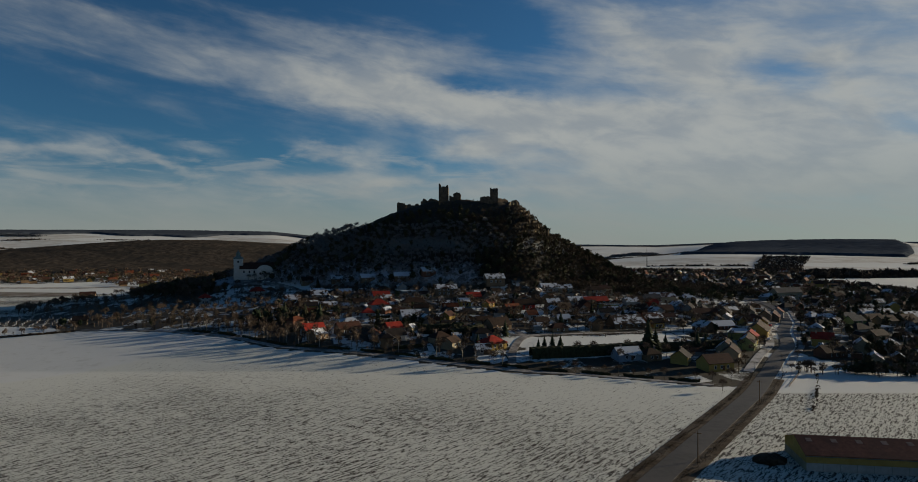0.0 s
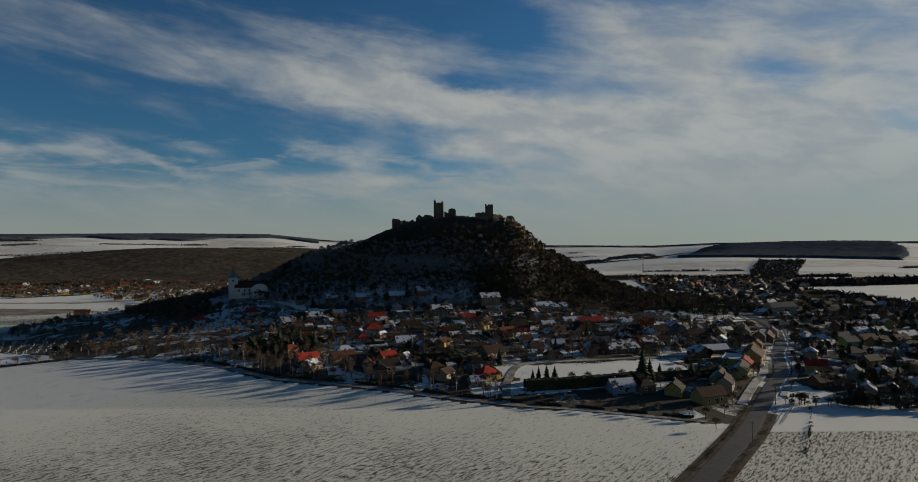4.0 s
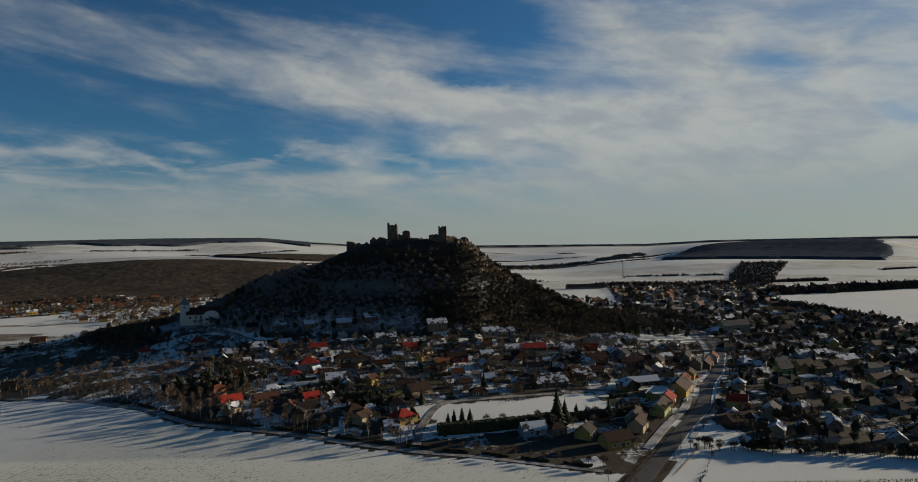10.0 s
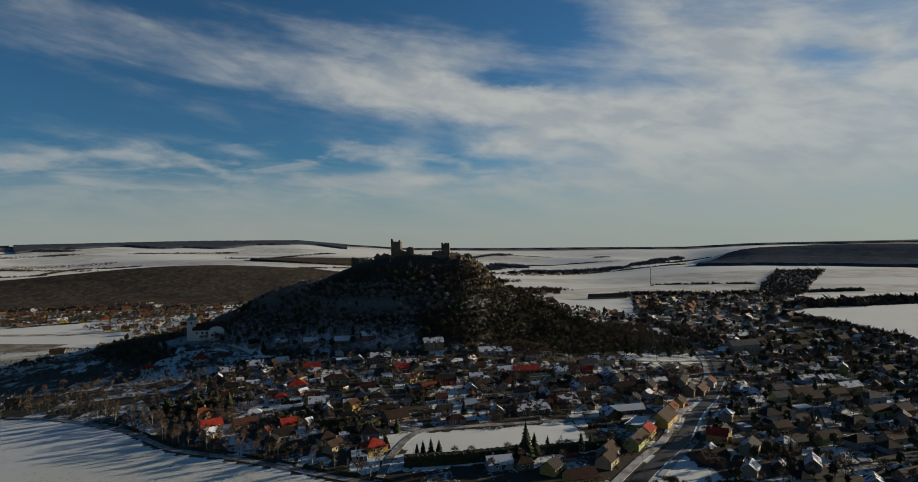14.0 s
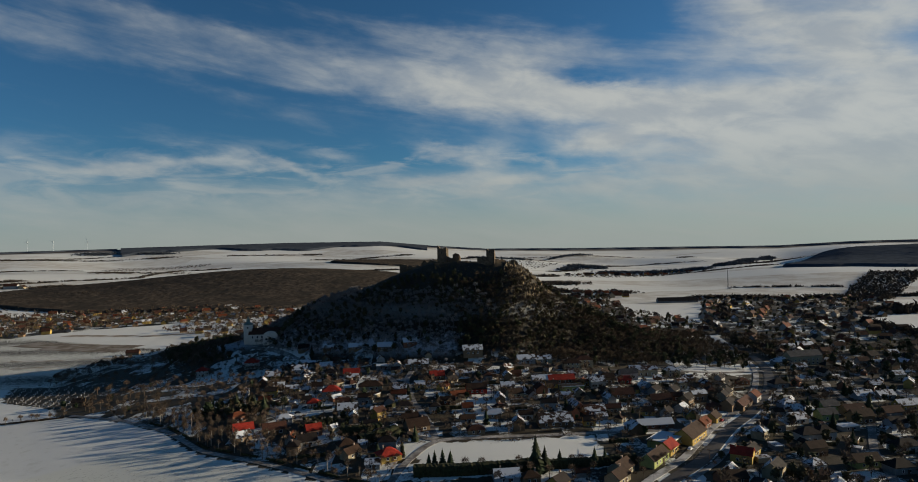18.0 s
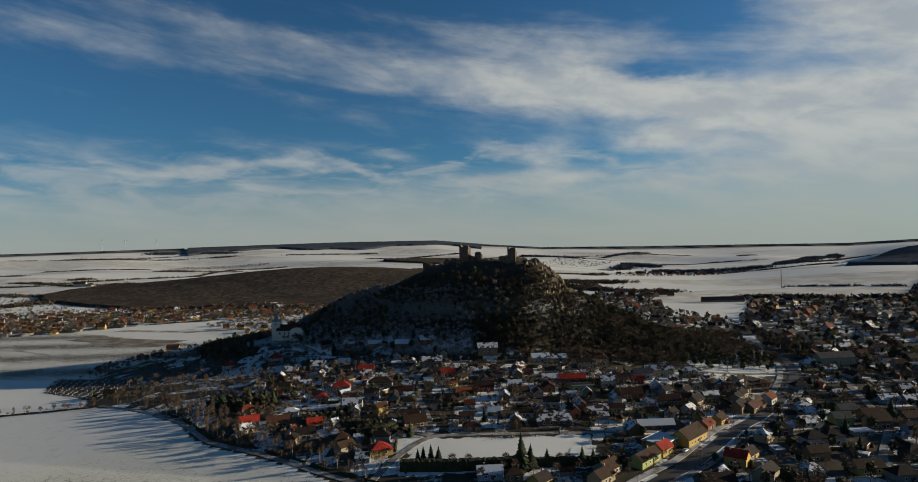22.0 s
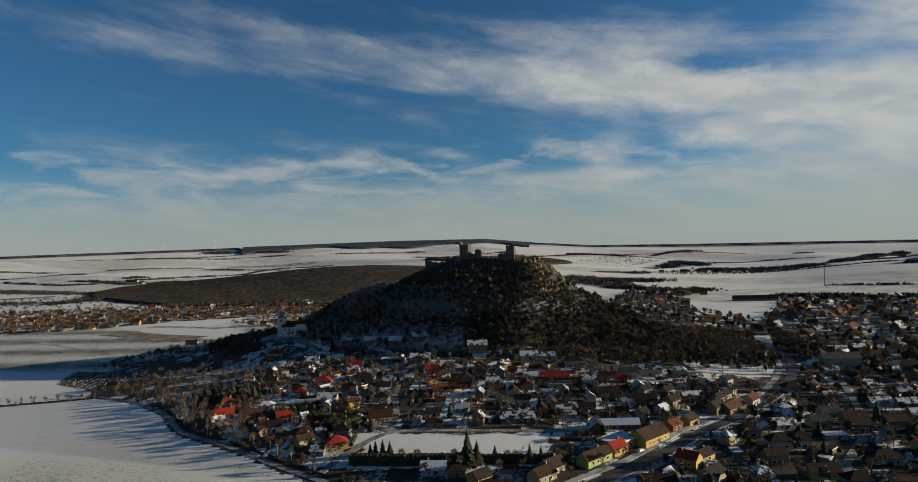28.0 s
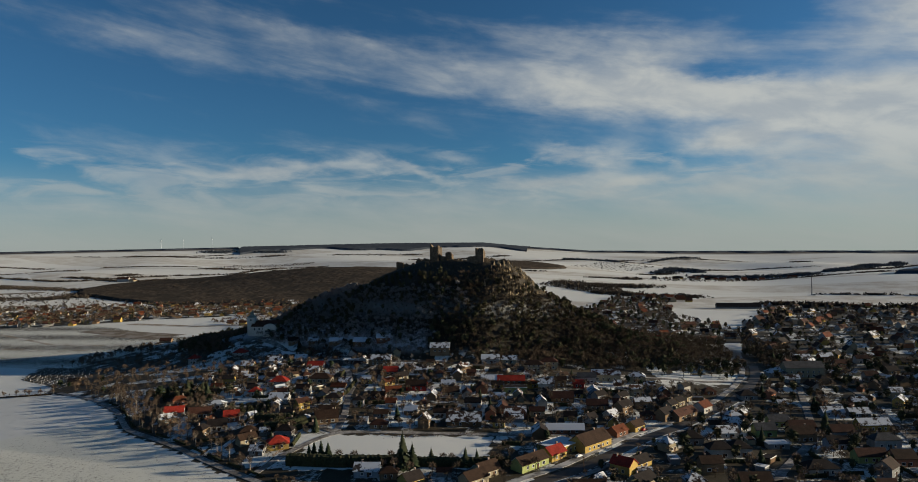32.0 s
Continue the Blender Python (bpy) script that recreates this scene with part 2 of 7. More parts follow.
# ---- materials ----
def material(name, base, rough=0.8, vary=0.25, scale=1.0, second=None, amount=0.5, bump=0.0, bump_scale=None, per_object=0.0, metal=0.0, spec=0.1):
    """A principled surface whose colour wanders between base and second at two scales, with fine relief."""
    m = bpy.data.materials.new(name)
    m.use_nodes = True
    t = m.node_tree
    b = t.nodes["Principled BSDF"]
    b.inputs["Roughness"].default_value, b.inputs["Metallic"].default_value = rough, metal
    b.inputs["Specular IOR Level"].default_value = spec
    pos = t.nodes.new("ShaderNodeNewGeometry").outputs["Position"]
    wide = noise_node(t, pos, scale * 0.18, 3.0)
    fine = noise_node(t, pos, scale, 5.0, 0.65)
    dark = tuple(c * (1 - vary) for c in base)
    light = tuple(min(c * (1 + vary), 0.95) for c in base)
    col = mix_node(t, ramp_node(t, fine, 0.3, 0.7), dark, light)
    if second:
        col = mix_node(t, math_node(t, "MULTIPLY", ramp_node(t, wide, 0.42, 0.62), amount), col, second)
    if per_object:
        info = t.nodes.new("ShaderNodeObjectInfo").outputs["Random"]
        hsv = t.nodes.new("ShaderNodeHueSaturation")
        t.links.new(math_node(t, "MULTIPLY_ADD", info, per_object * 2, 1 - per_object), hsv.inputs["Value"])
        t.links.new(col, hsv.inputs["Color"])
        col = hsv.outputs[0]
    t.links.new(col, b.inputs["Base Color"])
    if bump:
        n = t.nodes.new("ShaderNodeBump")
        n.inputs["Strength"].default_value, n.inputs["Distance"].default_value = bump, 0.1
        t.links.new(noise_node(t, pos, bump_scale or scale * 3, 5.0), n.inputs["Height"])
        t.links.new(n.outputs[0], b.inputs["Normal"])
    return m


SNOW, SOIL, EARTH = (0.74, 0.77, 0.82), (0.040, 0.031, 0.023), (0.075, 0.06, 0.04)


def ground_material():
    """Snow over the land: furrows of bare soil, yards half thawed, rock on the hill, brown floor in the woods, parcels far off."""
    m = bpy.data.materials.new("snowy_ground")
    m.use_nodes = True
    t = m.node_tree
    b = t.nodes["Principled BSDF"]
    b.inputs["Roughness"].default_value, b.inputs["Specular IOR Level"].default_value = 0.75, 0.14
    pos = t.nodes.new("ShaderNodeNewGeometry").outputs["Position"]
    att = t.nodes.new("ShaderNodeAttribute")
    att.attribute_name = "cover"
    sep = t.nodes.new("ShaderNodeSeparateColor")
    t.links.new(att.outputs["Color"], sep.inputs[0])
    soil_w, yard_w, rock_w, wood_w = sep.outputs[0], sep.outputs[1], sep.outputs[2], att.outputs["Alpha"]
    mapping = t.nodes.new("ShaderNodeMapping")
    mapping.inputs["Rotation"].default_value = (0, 0, radians(-52))
    t.links.new(pos, mapping.inputs["Vector"])
    flat = t.nodes.new("ShaderNodeVectorMath")
    flat.operation = "MULTIPLY"
    t.links.new(mapping.outputs[0], flat.inputs[0])
    flat.inputs[1].default_value = (0.20, 1.0, 0.0)
    dashes = noise_node(t, flat.outputs[0], 1.35, 5.0, 0.66, 0.5)
    lumps = t.nodes.new("ShaderNodeVectorMath")
    lumps.operation = "MULTIPLY"
    t.links.new(mapping.outputs[0], lumps.inputs[0])
    lumps.inputs[1].default_value = (0.55, 1.0, 0.0)
    clods = noise_node(t, lumps.outputs[0], 2.2, 5.0, 0.75)
    across = t.nodes.new("ShaderNodeSeparateXYZ")
    t.links.new(mapping.outputs[0], across.inputs[0])
    rows = math_node(t, "SINE", math_node(t, "ADD", math_node(t, "MULTIPLY", across.outputs[1], 2.1), math_node(t, "MULTIPLY", dashes, 5.0)))
    patch = noise_node(t, pos, 0.03, 3.0, 0.5)
    soil = math_node(t, "ADD", math_node(t, "MULTIPLY", dashes, 0.55), math_node(t, "MULTIPLY", clods, 0.45))
    soil = math_node(t, "ADD", soil, math_node(t, "MULTIPLY", rows, 0.010))
    soil = math_node(t, "ADD", soil, math_node(t, "MULTIPLY", math_node(t, "SUBTRACT", patch, 0.5), 0.07))
    soil = ramp_node(t, math_node(t, "ADD", soil, math_node(t, "MULTIPLY_ADD", soil_w, 0.26, -0.222)), 0.54, 0.582)
    soil = math_node(t, "MULTIPLY", soil, ramp_node(t, soil_w, 0.02, 0.3))
    snow = mix_node(t, noise_node(t, pos, 0.012, 4.0), (0.53, 0.535, 0.51), (0.63, 0.635, 0.60))
    # far parcels: thin snow lets the stubble and ploughland tint the white
    par = t.nodes.new("ShaderNodeMapping")
    par.inputs["Rotation"].default_value, par.inputs["Scale"].default_value = (0, 0, radians(24)), (0.0016, 0.0052, 0.0)
    t.links.new(pos, par.inputs["Vector"])
    cells = t.nodes.new("ShaderNodeTexVoronoi")
    cells.inputs["Scale"].default_value = 1.0
    t.links.new(par.outputs[0], cells.inputs["Vector"])
    csep = t.nodes.new("ShaderNodeSeparateColor")
    t.links.new(cells.outputs["Color"], csep.inputs[0])
    thin = math_node(t, "MULTIPLY", ramp_node(t, csep.outputs[0], 0.50, 0.85), ramp_node(t, noise_node(t, pos, 0.02, 5.0, 0.7), 0.35, 0.65, 0.15, 0.75))
    psep = t.nodes.new("ShaderNodeSeparateXYZ")
    t.links.new(pos, psep.inputs[0])
    far = ramp_node(t, psep.outputs[1], 640, 900)
    snow = mix_node(t, math_node(t, "MULTIPLY", thin, math_node(t, "MULTIPLY", far, 0.85)), snow, (0.30, 0.25, 0.19))
    snow = mix_node(t, math_node(t, "MULTIPLY", soil_w, 0.55, clamp=True), snow, (0.50, 0.495, 0.41))
    col = mix_node(t, soil, snow, SOIL)
    # gardens: each plot keeps or loses its snow on its own
    plot = t.nodes.new("ShaderNodeMapping")
    plot.inputs["Rotation"].default_value, plot.inputs["Scale"].default_value = (0, 0, radians(-17)), (0.075, 0.042, 0.0)
    t.links.new(pos, plot.inputs["Vector"])
    plots = t.nodes.new("ShaderNodeTexVoronoi")
    plots.distance = "CHEBYCHEV"
    plots.inputs["Scale"].default_value = 1.0
    t.links.new(plot.outputs[0], plots.inputs["Vector"])
    plot_sep = t.nodes.new("ShaderNodeSeparateColor")
    t.links.new(plots.outputs["Color"], plot_sep.inputs[0])
    yards = math_node(t, "ADD", math_node(t, "MULTIPLY", noise_node(t, pos, 0.07, 2.0), 0.3), math_node(t, "MULTIPLY", noise_node(t, pos, 0.45, 5.0, 0.7), 0.4))
    yards = math_node(t, "ADD", yards, math_node(t, "MULTIPLY", plot_sep.outputs[0], 0.3))
    lawn = mix_node(t, noise_node(t, pos, 0.2, 4.0), (0.028, 0.024, 0.016), (0.065, 0.053, 0.035))
    col = mix_node(t, math_node(t, "MULTIPLY", ramp_node(t, math_node(t, "ADD", yards, math_node(t, "MULTIPLY_ADD", yard_w, 0.25, -0.25)), 0.40, 0.50), ramp_node(t, yard_w, 0.02, 0.3)), col, lawn)
    # Near-black rock carries the front's shade; sunlit crags use the pale cliff material.
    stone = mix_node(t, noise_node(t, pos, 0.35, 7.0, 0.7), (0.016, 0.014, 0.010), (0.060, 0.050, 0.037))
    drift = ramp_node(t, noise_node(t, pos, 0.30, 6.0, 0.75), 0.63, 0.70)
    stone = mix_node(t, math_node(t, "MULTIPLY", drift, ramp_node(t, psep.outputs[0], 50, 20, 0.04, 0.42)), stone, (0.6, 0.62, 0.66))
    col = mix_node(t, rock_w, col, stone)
    # Hill-foot snow share is raised, partly to carry the haze there.
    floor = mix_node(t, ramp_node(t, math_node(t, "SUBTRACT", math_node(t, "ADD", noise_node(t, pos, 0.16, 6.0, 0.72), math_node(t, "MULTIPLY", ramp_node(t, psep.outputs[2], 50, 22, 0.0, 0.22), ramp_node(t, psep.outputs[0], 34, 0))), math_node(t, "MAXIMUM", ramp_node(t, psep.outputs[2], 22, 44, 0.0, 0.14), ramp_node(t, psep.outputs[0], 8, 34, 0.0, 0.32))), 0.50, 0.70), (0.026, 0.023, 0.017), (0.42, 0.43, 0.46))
    floor = mix_node(t, far, floor, mix_node(t, noise_node(t, pos, 0.05, 5.0, 0.7), (0.040, 0.032, 0.026), (0.080, 0.064, 0.052)))
    col = mix_node(t, wood_w, col, floor)
    t.links.new(col, b.inputs["Base Color"])
    bmp = t.nodes.new("ShaderNodeBump")
    bmp.inputs["Strength"].default_value, bmp.inputs["Distance"].default_value = 0.5, 0.25
    t.links.new(math_node(t, "ADD", dashes, clods), bmp.inputs["Height"])
    t.links.new(bmp.outputs[0], b.inputs["Normal"])
    return m


def roof_material(name, base, snow=0.0, lines=True):
    m = material(name, base, 0.75, 0.28, 1.6, tuple(c * 0.55 for c in base), 0.6, per_object=0.22)
    t = m.node_tree
    b = t.nodes["Principled BSDF"]
    pos = t.nodes.new("ShaderNodeNewGeometry").outputs["Position"]
    if snow:
        old = b.inputs["Base Color"].links[0].from_socket
        lay = ramp_node(t, noise_node(t, pos, 0.28, 5.0, 0.65), 0.62 - 0.34 * snow, 0.70 - 0.34 * snow)
        t.links.new(mix_node(t, lay, old, (0.48, 0.50, 0.53)), b.inputs["Base Color"])
    if lines:
        w = t.nodes.new("ShaderNodeTexWave")
        w.bands_direction = "Z"
        w.inputs["Scale"].default_value, w.inputs["Distortion"].default_value = 1.6, 1.0
        t.links.new(pos, w.inputs["Vector"])
        n = t.nodes.new("ShaderNodeBump")
        n.inputs["Strength"].default_value, n.inputs["Distance"].default_value = 0.5, 0.05
        t.links.new(w.outputs["Fac"], n.inputs["Height"])
        t.links.new(n.outputs[0], b.inputs["Normal"])
    return m


M = {}
M["ground"] = ground_material()
M["asphalt"] = material("worn_asphalt", (0.038, 0.032, 0.027), 0.65, 0.3, 0.5, (0.060, 0.052, 0.045), 0.6, bump=0.1, spec=0.35)
M["verge"] = material("brown_verge_grass", (0.042, 0.029, 0.018), 0.95, 0.55, 0.8, (0.14, 0.12, 0.10), 0.35, bump=0.5)
M["stubble"] = material("stubble_under_thin_snow", (0.24, 0.20, 0.15), 0.95, 0.45, 0.25, (0.55, 0.54, 0.52), 0.7)
M["track"] = material("trodden_snow_and_gravel", (0.25, 0.235, 0.22), 0.9, 0.45, 0.6, (0.09, 0.08, 0.07), 0.7)
M["snow"] = material("lying_snow", (0.74, 0.77, 0.82), 0.85, 0.05, 0.4, bump=0.3)
M["pavement"] = material("half_cleared_pavement", (0.16, 0.15, 0.14), 0.9, 0.45, 0.5, (0.5, 0.5, 0.5), 0.6)
for key, rgb in dict(white=(0.33, 0.315, 0.29), cream=(0.29, 0.245, 0.165), yellow=(0.36, 0.25, 0.075), tan=(0.19, 0.13, 0.08), grey=(0.19, 0.19, 0.185), green=(0.26, 0.29, 0.11),
                     salmon=(0.38, 0.15, 0.085), red=(0.28, 0.035, 0.025), brick=(0.17, 0.08, 0.05), blue=(0.20, 0.24, 0.29), wood=(0.13, 0.08, 0.045)).items():
    M[key] = material(key + "_render", rgb, 0.9, 0.12, 0.7, tuple(c * 0.6 for c in rgb), 0.35, bump=0.15, per_object=0.1)
for key, rgb, sn in (("r_red", (0.25, 0.027, 0.017), 0), ("r_orange", (0.15, 0.045, 0.02), 0), ("r_brown", (0.050, 0.029, 0.019), 0), ("r_dark", (0.027, 0.021, 0.019), 0), ("r_grey", (0.075, 0.075, 0.078), 0),
                     ("r_old", (0.075, 0.034, 0.023), 0), ("s_old", (0.075, 0.036, 0.024), 0.42), ("s_brown", (0.05, 0.03, 0.022), 0.5), ("s_dark", (0.07, 0.06, 0.055), 0.6), ("s_full", (0.2, 0.2, 0.22), 1.0)):
    rgb = rgb if key == "r_red" else tuple(c * 0.72 for c in rgb)
    M[key] = roof_material(dict(r="bare_", s="snowy_")[key[0]] + key[2:] + "_roof", rgb, sn)
M["plaster"] = material("white_church_plaster", (0.52, 0.50, 0.45), 0.9, 0.1, 0.6, (0.40, 0.38, 0.34), 0.4, bump=0.1)
M["rust_sheet"] = material("rust_red_sheet_roof", (0.12, 0.046, 0.032), 0.75, 0.2, 0.8, (0.075, 0.035, 0.026), 0.6, bump=0.1, per_object=0.08)
M["sheet_pale"] = material("faded_roof_light", (0.20, 0.13, 0.10), 0.6, 0.2, 1.5, per_object=0.2)
M["frame"] = material("white_window_frame", (0.6, 0.6, 0.58), 0.5, 0.05, 2)
M["glass"] = material("dark_window_glass", (0.02, 0.024, 0.03), 0.08, 0.1, 1, spec=0.6)
M["door"] = material("brown_house_door", (0.09, 0.05, 0.03), 0.6, 0.2, 3, per_object=0.3)
M["chimney"] = material("chimney_plaster", (0.30, 0.22, 0.17), 0.9, 0.25, 2, per_object=0.2)
M["bark"] = material("grey_brown_bark", (0.085, 0.066, 0.05), 0.95, 0.3, 1.0, (0.13, 0.115, 0.095), 0.5)
M["twig"] = material("bare_brown_twigs", (0.085, 0.060, 0.043), 0.95, 0.3, 0.4, (0.07, 0.05, 0.037), 0.6, per_object=0.25)
M["twig_far"] = material("bare_woodland_twigs", (0.105, 0.076, 0.054), 0.95, 0.4, 0.05, (0.062, 0.050, 0.037), 0.7)
M["wood_far"] = material("distant_bare_wood", (0.062, 0.051, 0.041), 0.95, 0.45, 0.12, (0.040, 0.036, 0.031), 0.8, spec=0.0)
M["twig_hill"] = material("dark_hillside_twigs", (0.068, 0.050, 0.034), 0.95, 0.4, 0.05, (0.044, 0.037, 0.025), 0.7)
# Distant wood with the blue-grey of haze mixed into its base colour.
M["wood_ridge"] = material("hazed_distant_wood", (0.058, 0.068, 0.082), 0.95, 0.2, 0.03, (0.045, 0.053, 0.066), 0.7, spec=0.0)
# White turbine paint dimmed and blued to stand for distance haze.
M["turbine"] = material("hazed_turbine_paint", (0.45, 0.49, 0.53), 0.6, 0.05, 1)
# Grey of frosted twigs, lightened further for the haze before the hill.
M["twig_grey"] = material("frosted_hazed_twigs", (0.24, 0.23, 0.225), 0.95, 0.3, 0.06, (0.12, 0.11, 0.105), 0.6)
M["birch"] = material("pale_birch_bark", (0.28, 0.25, 0.21), 0.9, 0.35, 2.0, (0.1, 0.08, 0.07), 0.4)
M["needle"] = material("dark_green_needles", (0.030, 0.042, 0.022), 0.95, 0.4, 0.3, (0.046, 0.044, 0.024), 0.5, per_object=0.3)
M["pine"] = material("olive_pine_needles", (0.046, 0.050, 0.027), 0.95, 0.45, 0.08, (0.072, 0.057, 0.033), 0.6)
M["hedge"] = material("clipped_dark_hedge", (0.026, 0.030, 0.015), 0.95, 0.4, 0.8, (0.05, 0.04, 0.02), 0.5)
M["stone"] = material("castle_limestone", (0.115, 0.088, 0.062), 0.95, 0.35, 0.5, (0.065, 0.052, 0.04), 0.6, bump=0.6)
# Cliff rock in its sunlit tone, with dark blotches for shaded crevices.
M["rock"] = material("shade_mottled_cliff_rock", (0.21, 0.165, 0.105), 0.95, 0.6, 0.6, (0.035, 0.028, 0.02), 0.9, bump=0.9)
M["metal"] = material("grey_galvanised_steel", (0.12, 0.12, 0.125), 0.5, 0.15, 3, metal=0.4)
M["copper"] = material("dull_green_copper", (0.13, 0.17, 0.15), 0.7, 0.2, 1)
M["grave"] = material("grave_stone", (0.22, 0.22, 0.22), 0.7, 0.3, 1, per_object=0.5)
for key, rgb in dict(car_red=(0.3, 0.02, 0.02), car_white=(0.6, 0.6, 0.6), car_dark=(0.03, 0.03, 0.035), car_grey=(0.2, 0.2, 0.21)).items():
    M[key] = material(key + "_paint", rgb, 0.3, 0.05, 2, spec=0.5)
M["tyre"] = material("black_rubber", (0.02, 0.02, 0.02), 0.9, 0.2, 5)


# ---- the ground: one sheet to the horizon ----
def axis(lo, hi, step, far_lo, far_hi, grow=1.045):
    v = list(np.arange(lo, hi + 0.01, step))
    s, x = step, hi
    while x < far_hi:
        s *= grow
        x += s
        v.append(min(x, far_hi))
    s, x = step, lo
    head = []
    while x > far_lo:
        s *= grow
        x -= s
        head.append(max(x, far_lo))
    return np.array(head[::-1] + v)


def mesh_object(name, verts, faces, mats, index=None, parent=None, flat=True):
    me = bpy.data.meshes.new(name)
    me.from_pydata([tuple(v) for v in verts] if not isinstance(verts, list) else verts, [], faces)
    for m in mats if isinstance(mats, (list, tuple)) else [mats]:
        me.materials.append(m)
    if index is not None:
        me.polygons.foreach_set("material_index", np.asarray(index, dtype=np.int32))
    if not flat:
        me.polygons.foreach_set("use_smooth", np.ones(len(me.polygons), dtype=bool))
    me.update()
    ob = new(name, me)
    if parent is not None:
        ob.parent = parent
    return ob


def grid_faces(nx, ny):
    i = np.arange(nx - 1)[None, :] + np.arange(ny - 1)[:, None] * nx
    return np.stack([i, i + 1, i + nx + 1, i + nx], -1).reshape(-1, 4)


def big_mesh(name, verts, faces, mats, index=None, smooth_shade=False):
    """A large mesh from arrays: verts (n, 3), faces (m, k)."""
    me = bpy.data.meshes.new(name)
    verts, faces = np.asarray(verts, np.float32), np.asarray(faces, np.int32)
    n, k = faces.shape
    me.vertices.add(len(verts))
    me.vertices.foreach_set("co", verts.ravel())
    me.loops.add(n * k)
    me.loops.foreach_set("vertex_index", faces.ravel())
    me.polygons.add(n)
    me.polygons.foreach_set("loop_start", np.arange(0, n * k, k, dtype=np.int32))
    for m in mats if isinstance(mats, (list, tuple)) else [mats]:
        me.materials.append(m)
    if index is not None:
        me.polygons.foreach_set("material_index", np.asarray(index, np.int32))
    me.polygons.foreach_set("use_smooth", np.full(n, smooth_shade, dtype=bool))
    me.update(calc_edges=True)
    return new(name, me)


def hash_noise(x, y, s):
    """Cheap smooth noise made of a few turned sines."""
    return (np.sin(x / s + 1.3) * np.cos(y / s * 1.1 + 0.7) + np.sin((x * 0.6 + y * 0.8) / s * 1.9 + 2.1) * 0.6 + np.cos((x * 0.8 - y * 0.6) / s * 3.1) * 0.4) / 2.0


def rocky(x, y):
    """Crags on the upper hill, strongest on the sunny shoulder."""
    h = castle_hill(x, y)
    w = smooth(h, 30, 60) * (0.45 + 0.55 * smooth(x, 10, 60))
    ribs = smooth(h, 40, 50) * smooth(x, 40, 50) * (1 - smooth(x, 84, 96))
    return w * (2.0 * hash_noise(x, y, 5.5) + 1.5 * hash_noise(y + 40, x, 2.7) + 2.4 * hash_noise(x + 9, y, 13.0)) + ribs * 2.6 * np.abs(hash_noise(0.35 * x + y, 0.4 * y, 3.4))


def front_edge(x):
    """The village edge of the big field, as y over x."""
    return np.interp(x, [-260, -225, -178, -130, -90, -43, -4, 53, 107, 130], [398, 397, 384, 362, 333, 320, 306, 289, 266, 262])


def road_x(y):
    """The main road's middle line, as x over y."""
    return np.interp(y, [60, 161, 199, 258, 300, 336, 356, 415, 450, 475, 512, 560, 604, 644, 700, 800], [-20, 45.6, 72, 113, 138, 160, 174, 199, 219, 229, 245, 258, 265, 266, 255, 250])


RIGHT_VILLAGE = [(185, 295), (240, 283), (330, 272), (470, 420), (480, 690), (455, 900), (560, 1050), (600, 1250), (320, 1270), (300, 1120), (266, 930), (262, 760), (256, 655), (262, 600), (240, 480), (170, 340)]
BEHIND = [(70, 780), (190, 740), (268, 790), (262, 900), (185, 1020), (165, 1200), (160, 1340), (60, 1340), (40, 1000)]
FAR_VILLAGE = [(-760, 660), (-640, 740), (-560, 850), (-440, 930), (-340, 1080), (-520, 1110), (-700, 1040), (-880, 930), (-1100, 800), (-1050, 640)]


CEMETERY = [(-316, 440), (-236, 412), (-264, 489), (-352, 488)]
SLOPE = [(-240, 405), (-322, 494), (-330, 600), (-310, 745), (-215, 650), (-170, 575), (-60, 410), (-90, 372), (-160, 400)]


YARDS = []


def snow_yard(*corners):
    """A yard, lawn or garden bed under whole snow."""
    YARDS.append(list(corners))


snow_yard((-92, 415), (-85, 440), (-58, 434), (-42, 418), (-52, 394))
snow_yard((-77, 354), (-68, 369), (-55, 345), (-68, 344))
snow_yard((5, 362), (22, 366), (26, 353), (11, 351))
snow_yard((-170, 579), (-108, 550), (-103, 536), (-164, 565))
snow_yard((-16, 446), (1, 452), (2, 414), (-7, 412))
snow_yard((-144, 409), (-129, 421), (-123, 403), (-132, 395))
snow_yard((35, 444), (44, 447), (53, 405), (48, 404))
snow_yard((35, 440), (45, 448), (58, 397), (48, 399))
snow_yard((73, 424), (83, 433), (85, 396), (78, 394))
snow_yard((126, 462), (146, 469), (146, 449), (124, 445))
snow_yard((130, 379), (139, 386), (140, 364), (132, 359))
snow_yard((199, 569), (232, 598), (257, 615), (258, 586), (244, 565), (224, 554), (205, 554))
snow_yard((198, 522), (208, 525), (205, 500), (197, 501))
snow_yard((206, 408), (216, 420), (219, 403), (209, 401))
snow_yard((229, 445), (254, 454), (249, 433), (230, 438))
snow_yard((210, 367), (229, 381), (225, 363))
snow_yard((303, 579), (323, 574), (309, 532), (300, 545))
snow_yard((296, 516), (309, 512), (315, 494), (293, 487))
snow_yard((268, 538), (288, 535), (281, 520), (267, 524))


